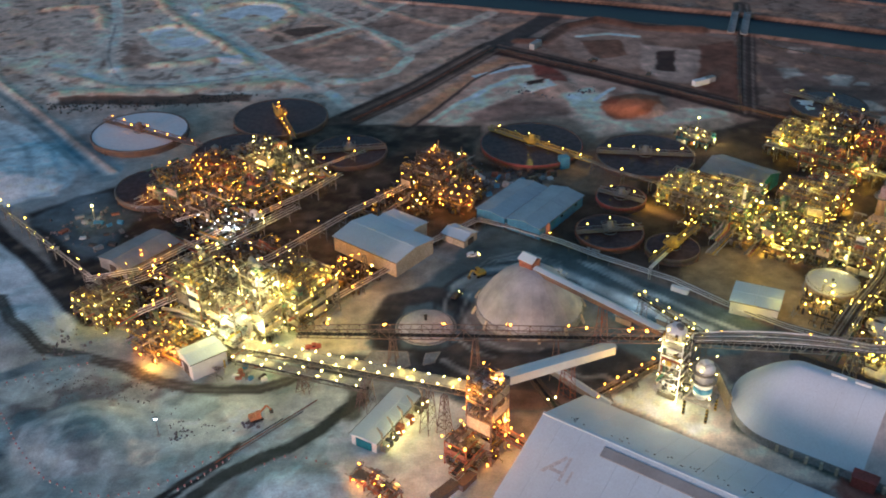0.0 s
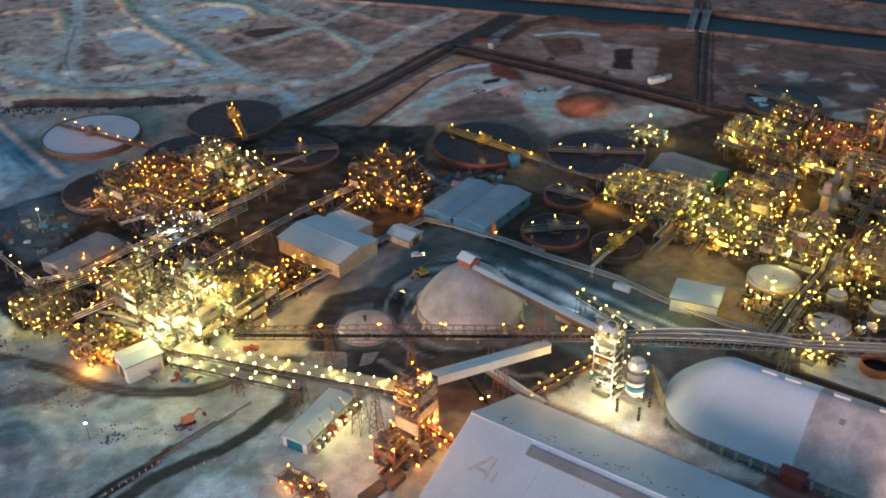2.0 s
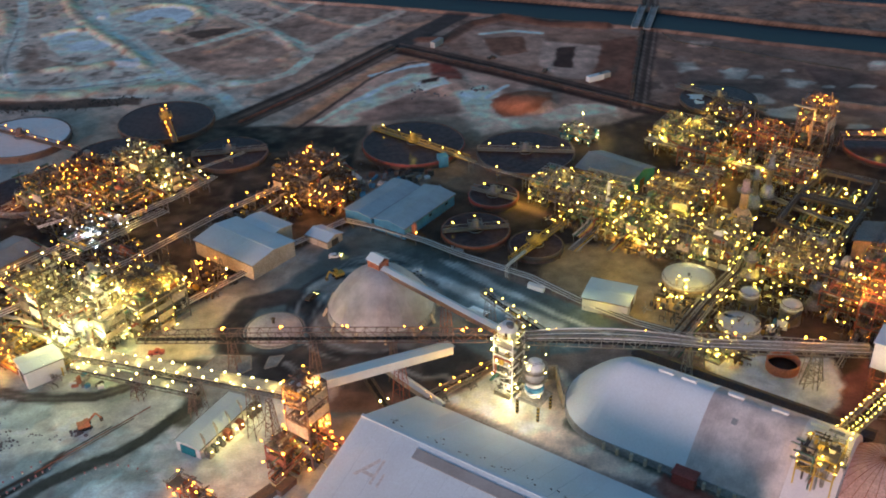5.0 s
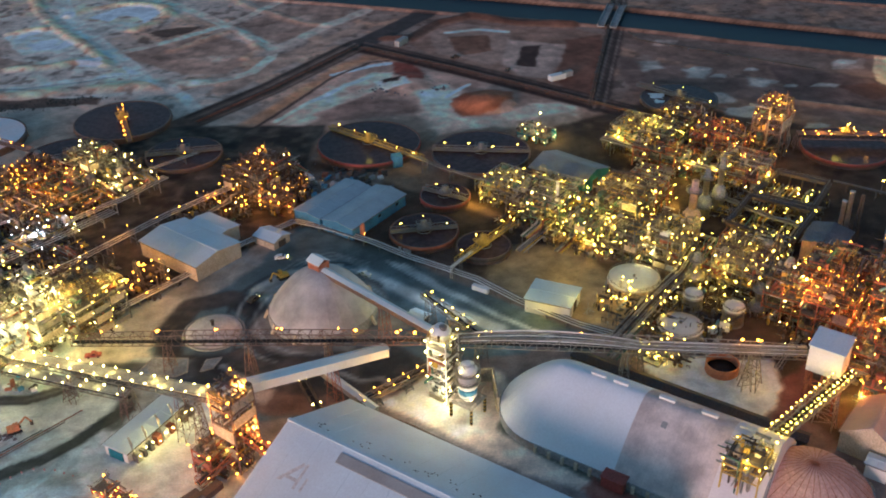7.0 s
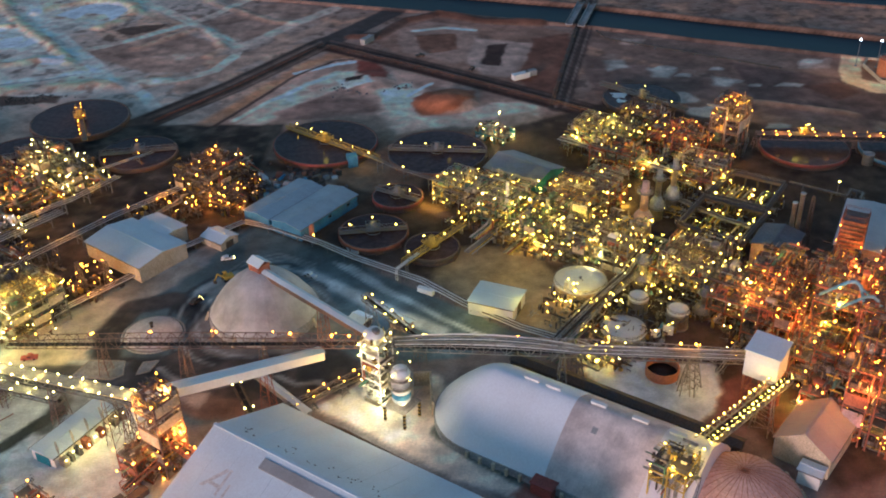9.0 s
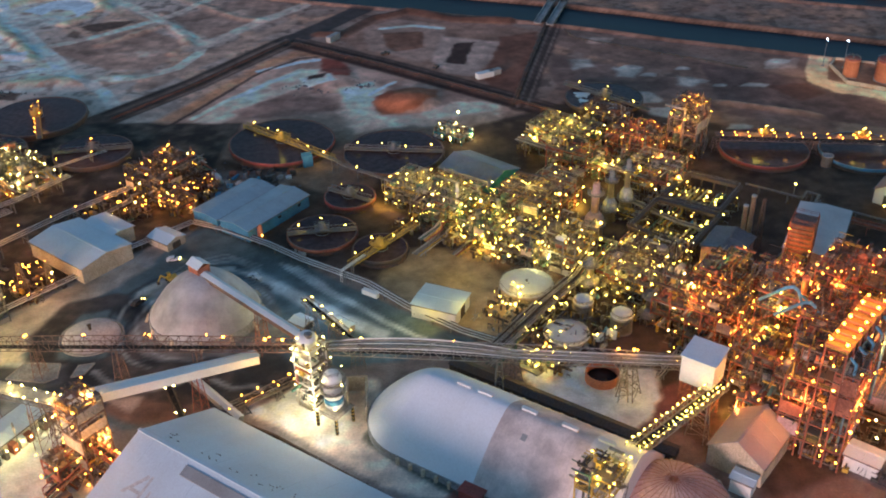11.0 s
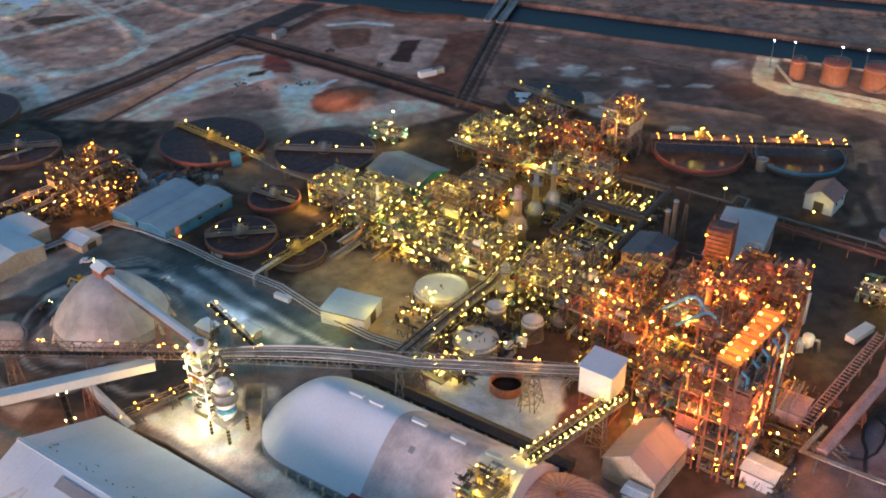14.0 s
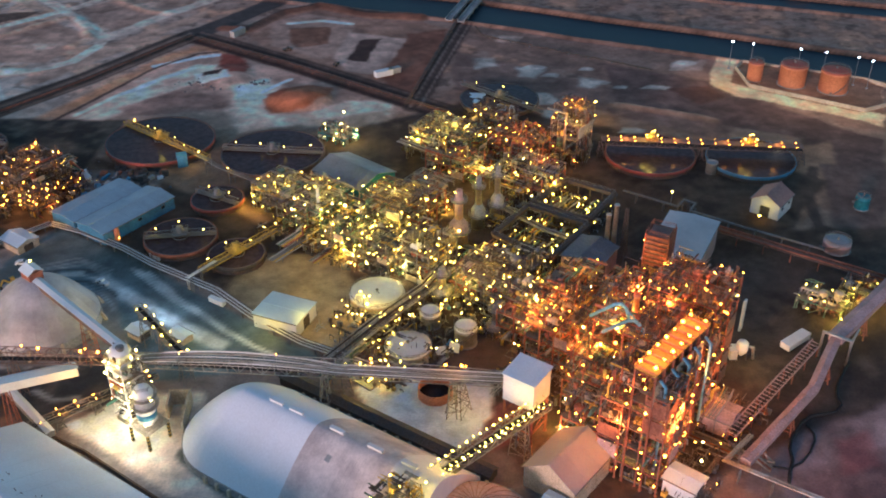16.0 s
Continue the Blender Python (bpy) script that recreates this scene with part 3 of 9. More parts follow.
# salt, ponds and roads at the lower left
patch([(-162, 278), (-154, 326), (-129, 297), (-104, 266), (-98, 250), (-109, 246), (-128, 265)], (0.58, 0.65, 0.69), 6)
patch([(-108, 256), (-100, 256), (-91, 246), (-104, 247)], (0.5, 0.5, 0.47), 5, strength=0.7)
patch([(-142, 235), (-106, 238), (-82, 239), (-56, 226), (-30, 225), (-12, 237), (-3, 222), (-15, 209), (-36, 189), (-41, 170), (-109, 168)], (0.43, 0.50, 0.54), 5)
patch([(-69, 226), (-30, 226), (-11, 234), (-6, 221), (-20, 204), (-36, 202), (-56, 208)], (0.56, 0.60, 0.61), 7, strength=0.9)
patch([(-99, 210), (-90, 221), (-77, 224), (-63, 216), (-56, 204), (-58, 193), (-68, 187), (-82, 188), (-93, 196)], (0.44, 0.50, 0.55), 5)
patch([(-88, 208), (-80, 214), (-70, 208), (-70, 201), (-78, 201), (-84, 201)], (0.20, 0.28, 0.34), 6, strength=0.9)
patch([(-82, 201), (-76, 202), (-71, 197), (-75, 194)], (0.22, 0.29, 0.34), 4, strength=0.8)
strip([(-85, 194), (-87, 210), (-81, 216), (-71, 214)], 1.2, (0.47, 0.55, 0.6), 2.5, strength=0.8)
patch([(-66, 205), (-59, 206), (-56, 199), (-60, 195), (-65, 198)], (0.62, 0.59, 0.57), 5, strength=0.9)
patch([(-106, 220), (-95, 228), (-85, 237), (-72, 233), (-61, 228), (-64, 224), (-78, 225), (-88, 221), (-99, 211)], (0.20, 0.20, 0.225), 6, strength=0.85)
patch([(-103, 216), (-95, 221), (-92, 215), (-99, 210)], (0.11, 0.16, 0.2), 3, strength=0.8)
patch([(-78, 225), (-75, 225), (-73, 220), (-76, 221)], (0.15, 0.06, 0.055), 2, strength=0.9)
patch([(-62, 224), (-56, 226), (-56, 221), (-60, 221)], (0.17, 0.17, 0.19), 3, strength=0.7)
strip([(-43, 215), (-34, 217), (-29, 216)], 1.2, (0.3, 0.28, 0.28), 3, strength=0.7)
patch([(-42, 217), (-38, 221), (-31, 220), (-28, 214), (-36, 209), (-40, 211)], (0.70, 0.68, 0.68), 3)
patch([(-114, 207), (-103, 205), (-94, 194), (-86, 184), (-92, 180), (-104, 180)], (0.24, 0.32, 0.38), 6)
patch([(-102, 203), (-97, 201), (-89, 188), (-92, 186), (-98, 192)], (0.07, 0.09, 0.11), 4, strength=0.9)
patch([(-15, 214), (-3, 222), (20, 227), (30, 222), (30, 203), (25, 186), (19, 171), (-29, 170), (-24, 189), (-16, 198)], (0.66, 0.72, 0.76), 5)
patch([(-29, 170), (-29, 187), (-24, 196), (-16, 198), (-6, 193), (0, 186), (2, 170)], (0.50, 0.60, 0.67), 3)
strip([(-17, 202), (-5, 205), (8, 200)], 1.5, (0.44, 0.52, 0.58), 4, strength=0.6)
for k in range(6):
    ring = [(-79 + (5 + 3.1 * k) * 1.1 * math.cos(a / 8), 205 + (4 + 2.5 * k) * math.sin(a / 8)) for a in range(52 - 3 * k)]
    strip(ring, 0.7, (0.27, 0.33, 0.38) if k % 2 else (0.52, 0.58, 0.62), 2.4, strength=0.4)
low = np.clip((10 - X) / 20, 0, 1) * np.clip((244 - Y) / 8, 0, 1)
paint(fade(N2 - 0.54, 0.12) * low * 0.55, (0.24, 0.33, 0.38))
paint(fade(N3 - 0.56, 0.10) * low * fade(0.52 - N1, 0.2) * 0.5, (0.20, 0.19, 0.20))
paint(fade(0.40 - N2, 0.10) * low * 0.5, (0.58, 0.64, 0.66))
COL *= 1 + low[..., None] * np.array((0.04, 0.03, 0.0))
strip([(-133, 276), (-123, 261), (-108, 248), (-92, 244), (-79, 240), (-66, 232), (-54, 228), (-44, 228), (-34, 229), (-25, 234), (-19, 238)], 2.2, (0.115, 0.12, 0.115), 1.6)
strip([(-133, 276), (-123, 261), (-108, 248), (-92, 244), (-79, 240), (-66, 232), (-54, 228), (-44, 228), (-34, 229), (-25, 234)], 0.5, (0.22, 0.23, 0.23), 1.2, strength=0.7)
strip([(-92, 243), (-102, 241), (-111, 236), (-123, 227)], 2.4, (0.25, 0.31, 0.35), 2.5, strength=0.9)
strip([(-47, 179), (-43, 185), (-37, 193), (-30, 199), (-22, 204), (-15, 210), (-8, 220), (-4, 225)], 2.3, (0.085, 0.10, 0.10), 1.4)
strip([(-56, 177), (-51, 185), (-46, 192), (-40, 198), (-36, 205)], 1.0, (0.05, 0.055, 0.06), 0.8)
strip([(-53, 176), (-49, 184), (-44, 191), (-38, 198)], 0.8, (0.05, 0.055, 0.06), 0.8)
strip([(-12, 237), (-4, 229), (-6, 218)], 3.0, (0.14, 0.15, 0.13), 3, strength=0.8)
# pond bank and tracks close to the works
strip([(-159, 328), (-129, 297), (-106, 271), (-97, 263)], 3.0, (0.045, 0.045, 0.05), 2)
patch([(-144, 330), (-129, 351), (-119, 354), (-104, 335), (-104, 301), (-121, 309)], (0.17, 0.21, 0.245), 7, strength=0.85)
patch([(-131, 342), (-123, 346), (-113, 330), (-121, 326)], (0.26, 0.31, 0.35), 4, strength=0.6)
# pale blue salt puddles on the brown flats
for cx, cy, a, b in ((213, 482, 4.5, 3.7), (220, 472, 3.5, 2.8), (240, 464, 5.5, 2.8), (250, 411, 4.5, 3.4), (251, 459, 3.4, 2.3), (223, 424, 3.6, 2.6), (268, 458, 6.0, 2.8), (288, 489, 4.4, 3.8), (238, 480, 3.2, 2.4)):
    patch([(cx + a * (1.3 - 0.6 * (k % 2)) * math.cos(0.9 * k), cy + b * (1.3 - 0.5 * (k % 3) / 2) * math.sin(0.9 * k)) for k in range(7)], (0.40, 0.47, 0.52), 2.5, strength=0.75)
# red spill beside the vaulted store
patch([(121, 192), (126, 195), (133, 190), (139, 184), (136, 180), (129, 184), (123, 187)], (0.30, 0.12, 0.10), 3, strength=0.75)
# black wet ground under the belt bridges
patch([(-29, 246), (-8, 247), (6, 244), (17, 251), (33, 247), (51, 243), (71, 242), (82, 243), (75, 232), (59, 233), (50, 229), (37, 233), (16, 231), (-4, 234), (-18, 234)], (0.06, 0.065, 0.075), 5, strength=0.8)
strip([(20, 244), (28, 238), (40, 236), (47, 239)], 1.0, (0.42, 0.46, 0.50), 2, strength=0.7)
strip([(56, 240), (62, 236), (68, 237), (72, 233)], 0.9, (0.40, 0.43, 0.46), 2, strength=0.7)
mound(-80, 208, 18, 16, 2.5)
mound(-12, 190, 16, 9, 2.0)
mound(-120, 255, 14, 18, 2.5, 30)
mound(104, 441, 16, 13, 4.5)
mound(-165, 372, 24, 28, 3.0)
mound(66, 468, 14, 16, 2.0)
# canals: water lies in cut channels
CANAL = [(-300, 700), (20, 615), (100, 590), (159, 571), (178, 565), (220, 548), (248, 535), (295, 517), (316, 508), (420, 462), (600, 380)]
CANAL2 = [(100, 690), (300, 600), (420, 560), (600, 470)]
for line, half in ((CANAL, 14), (CANAL2, 8)):
    d = near_line(line, X, Y)
    strip(line, half + 5, (0.22, 0.18, 0.165), 4, crisp=True)
    strip(line, half + 1, (0.07, 0.065, 0.06), 2, crisp=True)
    Z = np.where(d < half + 6, Z * np.clip((d - half) / 6, 0, 1) + 1.2 * np.exp(-((d - half - 4) / 2.0) ** 2), Z)
    Z = Z - 3.5 * fade(half - d, 3)
# brightness and warmth set in the soil colour by region: flats up, east down
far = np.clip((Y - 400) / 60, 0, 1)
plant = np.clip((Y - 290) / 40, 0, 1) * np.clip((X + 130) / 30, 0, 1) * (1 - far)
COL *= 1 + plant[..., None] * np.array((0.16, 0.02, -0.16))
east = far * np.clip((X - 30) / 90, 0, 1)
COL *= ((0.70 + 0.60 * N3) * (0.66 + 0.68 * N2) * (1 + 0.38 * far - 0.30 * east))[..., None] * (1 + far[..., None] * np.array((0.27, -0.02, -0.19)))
# pale tan mottling on the dark works ground: lamplit patches put into the colour
lit_floor = np.clip((0.11 - COL.mean(-1)) / 0.05, 0, 1) * (Y < 420)
COL = COL + (lit_floor * (np.clip(N3 - 0.47, 0, 1) * 0.45 + np.clip(N2 - 0.5, 0, 1) * 0.35))[..., None] * np.array((0.62, 0.52, 0.40))
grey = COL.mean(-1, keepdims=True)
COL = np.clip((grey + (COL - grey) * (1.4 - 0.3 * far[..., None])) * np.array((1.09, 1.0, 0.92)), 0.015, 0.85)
COL = COL * (0.55 + 0.45 * np.clip(grey / 0.36, 0, 1.9))
Z += 0.25 * (N2 - 0.5) * np.clip(np.abs(X - 100) / 300 + np.clip((Y - 420) / 60, 0, 1), 0, 1)

ground_me = bpy.data.meshes.new("ground")
rows_n, cols_n = X.shape
idx = np.arange(rows_n * cols_n).reshape(rows_n, cols_n)
quads = np.stack([idx[:-1, :-1], idx[:-1, 1:], idx[1:, 1:], idx[1:, :-1]], -1).reshape(-1, 4)
ground_me.vertices.add(X.size)
ground_me.vertices.foreach_set("co", np.stack([X, Y, Z], -1).astype(np.float32).ravel())
ground_me.loops.add(quads.size)
ground_me.loops.foreach_set("vertex_index", quads.astype(np.int32).ravel())
ground_me.polygons.add(len(quads))
ground_me.polygons.foreach_set("loop_start", np.arange(0, quads.size, 4, dtype=np.int32))
ground_me.polygons.foreach_set("loop_total", np.full(len(quads), 4, dtype=np.int32))
ground_me.polygons.foreach_set("use_smooth", np.ones(len(quads), bool))
ground_me.update()
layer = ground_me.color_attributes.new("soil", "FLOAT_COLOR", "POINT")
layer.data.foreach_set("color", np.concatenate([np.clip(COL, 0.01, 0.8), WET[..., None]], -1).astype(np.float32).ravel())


def soil_material():
    m = bpy.data.materials.new("salt_crusted_soil")
    m.use_nodes = True
    nodes, links = m.node_tree.nodes, m.node_tree.links
    b = nodes["Principled BSDF"]
    b.inputs["Specular IOR Level"].default_value = 0.25
    at = nodes.new("ShaderNodeAttribute")
    at.attribute_name = "soil"
    tc = nodes.new("ShaderNodeTexCoord")
    n1 = nodes.new("ShaderNodeTexNoise")
    n1.inputs["Scale"].default_value, n1.inputs["Detail"].default_value, n1.inputs["Roughness"].default_value = 0.22, 7, 0.65
    n2 = nodes.new("ShaderNodeTexNoise")
    n2.inputs["Scale"].default_value, n2.inputs["Detail"].default_value = 1.6, 5
    n3 = nodes.new("ShaderNodeTexNoise")
    n3.inputs["Scale"].default_value, n3.inputs["Detail"].default_value, n3.inputs["Distortion"].default_value = 0.05, 6, 1.5
    for n in (n1, n2, n3):
        links.new(tc.outputs["Object"], n.inputs["Vector"])
    r1 = nodes.new("ShaderNodeMapRange")
    r1.inputs[1].default_value, r1.inputs[2].default_value, r1.inputs[3].default_value, r1.inputs[4].default_value = 0.3, 0.7, 0.78, 1.22
    r2 = nodes.new("ShaderNodeMapRange")
    r2.inputs[1].default_value, r2.inputs[2].default_value, r2.inputs[3].default_value, r2.inputs[4].default_value = 0.3, 0.7, 0.86, 1.14
    r3 = nodes.new("ShaderNodeMapRange")
    r3.inputs[1].default_value, r3.inputs[2].default_value, r3.inputs[3].default_value, r3.inputs[4].default_value = 0.35, 0.65, 0.84, 1.16
    mul, mul2 = nodes.new("ShaderNodeMath"), nodes.new("ShaderNodeMath")
    mul.operation = mul2.operation = "MULTIPLY"
    for n, r in ((n1, r1), (n2, r2), (n3, r3)):
        links.new(n.outputs["Fac"], r.inputs[0])
    links.new(r1.outputs[0], mul.inputs[0])
    links.new(r2.outputs[0], mul.inputs[1])
    links.new(mul.outputs[0], mul2.inputs[0])
    links.new(r3.outputs[0], mul2.inputs[1])
    sc = nodes.new("ShaderNodeVectorMath")
    sc.operation = "SCALE"
    links.new(at.outputs["Color"], sc.inputs[0])
    links.new(mul2.outputs[0], sc.inputs["Scale"])
    links.new(sc.outputs[0], b.inputs["Base Color"])
    ro = nodes.new("ShaderNodeMapRange")
    ro.inputs[3].default_value, ro.inputs[4].default_value = 0.95, 0.4
    links.new(at.outputs["Alpha"], ro.inputs[0])
    links.new(ro.outputs[0], b.inputs["Roughness"])
    bp = nodes.new("ShaderNodeBump")
    bp.inputs["Strength"].default_value, bp.inputs["Distance"].default_value = 0.5, 0.4
    links.new(n1.outputs["Fac"], bp.inputs["Height"])
    links.new(bp.outputs[0], b.inputs["Normal"])
    return m


ground_me.materials.append(soil_material())
tagged(new("ground", ground_me), "salt-crusted soil flats with dark wet yards and tracks", "ground", kind="structure")

WATER = material("canal_water", (0.006, 0.018, 0.03), (0.005, 0.014, 0.025), 0.45, 0.0, scale=0.02, fine=0.25, bump=0.08, speck=0.1, shine=0.12)


def water_strip(line, half):
    pts = [Vector((x, y, 0)) for x, y in line]
    g = Geo()
    left, right = [], []
    for i, p in enumerate(pts):
        d = (pts[min(i + 1, len(pts) - 1)] - pts[max(i - 1, 0)]).normalized()
        s = Vector((-d.y, d.x, 0)) * half
        left.append((p.x + s.x, p.y + s.y, -1.0))
        right.append((p.x - s.x, p.y - s.y, -1.0))
    n = len(pts)
    g.add(right + left, [(i, i + 1, n + i + 1, n + i) for i in range(n - 1)])
    return g


for line, half in ((CANAL, 15), (CANAL2, 9)):
    tagged(new("water", water_strip(line, half).mesh("water", WATER)), "dark blue still water of a canal", "water", kind="structure")


# ---- kinds of things ----
COLUMNS = {}


def column_mesh(h, w, mat):
    key = (round(h, 1), w, mat.name)
    if key not in COLUMNS:
        g = Geo()
        t = w * 0.14
        g.box(-w / 2, -w / 2, 0, w / 2, -w / 2 + t, h).box(-w / 2, w / 2 - t, 0, w / 2, w / 2, h).box(-t / 2, -w / 2 + t, 0, t / 2, w / 2 - t, h)
        g.box(-w * 0.8, -w * 0.8, 0, w * 0.8, w * 0.8, 0.25)
        COLUMNS[key] = g.mesh("column", mat)
    return COLUMNS[key]


def rail_geo(outline, z, g, closed=True, posts=2.5):
    """Handrail with posts, knee rail and top rail along an outline."""
    pts = outline + outline[:1] if closed else outline
    for (ax, ay), (bx, by) in zip(pts, pts[1:]):
        for h in (0.55, 1.1):
            g.beam((ax, ay, z + h), (bx, by, z + h), 0.09)
        n = max(1, int(math.hypot(bx - ax, by - ay) / posts))
        for k in range(n):
            s = k / n
            g.beam((ax + (bx - ax) * s, ay + (by - ay) * s, z), (ax + (bx - ax) * s, ay + (by - ay) * s, z + 1.1), 0.09)
    return g


def vessel_geo(kind, r, h):
    g = Geo()
    if kind == "drum":
        g.lathe([(r * 0.98, 0), (r, 0.1), (r, h * 0.3), (r * 1.03, h * 0.3), (r * 1.03, h * 0.34), (r, h * 0.34), (r, h * 0.72), (r * 1.03, h * 0.72), (r * 1.03, h * 0.76), (r, h * 0.76), (r, h - r * 0.35), (r * 0.8, h - r * 0.12), (r * 0.35, h), (r * 0.14, h), (r * 0.14, h + r * 0.3)], 16)
    elif kind == "hopper":
        g.lathe([(r * 0.2, 0), (r * 0.2, h * 0.12), (r, h * 0.5), (r, h * 0.9), (r * 1.06, h * 0.9), (r * 1.06, h * 0.94), (r * 0.4, h)], 14)
    elif kind == "stack":
        g.lathe([(r * 1.5, 0), (r * 1.5, h * 0.18), (r, h * 0.3), (r, h * 0.6), (r * 1.12, h * 0.6), (r * 1.12, h * 0.62), (r, h * 0.62), (r, h * 0.97), (r * 1.15, h * 0.97), (r * 1.15, h), (r * 0.85, h), (r * 0.85, h * 0.93)], 14)
    else:
        g.box(-r, -r * 0.7, 0, r, r * 0.7, h * 0.6).box(-r * 1.06, -r * 0.76, h * 0.6, r * 1.06, r * 0.76, h * 0.64).box(-r * 0.4, -r * 0.3, h * 0.64, r * 0.1, r * 0.2, h * 0.9)
    return g


def drum_lying(r, length):
    g = Geo()
    n = 12
    prof = [(0.3 * r, -length / 2 - 0.35 * r), (0.8 * r, -length / 2 - 0.2 * r), (r, -length / 2), (r, length / 2), (0.8 * r, length / 2 + 0.2 * r), (0.3 * r, length / 2 + 0.35 * r)]
    tmp = Geo().lathe(prof, n)
    g.add([(z, x, y + r + 0.4) for x, y, z in tmp.v], [tuple(reversed(f)) for f in tmp.f], True)
    for s in (-0.3, 0.3):
        g.box(length * s - 0.2, -r * 0.8, 0, length * s + 0.2, r * 0.8, r)
    return g


def fine_pipework(e, w, d, levels, seed, steel, dense=1.0, kind="warm"):
    """Small pipes, valves, cable trays and little cabinets that fill a structure."""
    R = random.Random(seed + 999)
    sets = [(STEEL if kind == "amber" else PALEPIPE, 0.22), (steel, 0.22), (YELLOWPAINT, 0.06), (DARKSTEEL, 0.5)]
    count = int(min(1500, w * d * (len(levels) + 1) * 0.26 * dense))
    for mat, share in sets:
        g = Geo()
        for _ in range(int(count * share)):
            k = R.randrange(len(levels) + 1)
            z0 = 0.15 if k == 0 else levels[k - 1] + 0.1
            x, y = R.uniform(-w / 2, w / 2), R.uniform(-d / 2, d / 2)
            u = R.random()
            r = R.choice([0.07, 0.09, 0.12, 0.17])
            if u < 0.34:
                z, ln = z0 + R.uniform(0.3, 3.2), R.uniform(2, 7)
                for q in range(R.choice([1, 2, 3])):
                    if R.random() < 0.5:
                        g.beam((max(-w / 2, x - ln / 2), y + q * 0.5, z), (min(w / 2, x + ln / 2), y + q * 0.5, z), r * 2)
                    else:
                        g.beam((x + q * 0.5, max(-d / 2, y - ln / 2), z), (x + q * 0.5, min(d / 2, y + ln / 2), z), r * 2)
            elif u < 0.56:
                g.beam((x, y, z0), (x, y, z0 + R.uniform(1.5, 4.5)), r * 2)
            elif u < 0.72:
                a, b = R.uniform(1, 3), R.uniform(0.6, 2)
                g.tube([(x, y, z0), (x, y, z0 + b), (x + a, y, z0 + b), (x + a, y, z0)], r, 5)
            elif u < 0.86:
                a, b, c = R.uniform(0.3, 0.9), R.uniform(0.3, 0.7), R.uniform(0.5, 1.8)
                g.box(x - a, y - b, z0, x + a, y + b, z0 + c)
            else:
                rr = R.uniform(0.25, 0.7)
                h = R.uniform(0.8, 2.4)
                g.lathe([(rr, z0), (rr, z0 + h), (rr * 0.4, z0 + h + rr * 0.5)], 7, x, y)
        if g.v:
            tagged(part("fine_pipework", g, mat, e), kind="stuff")


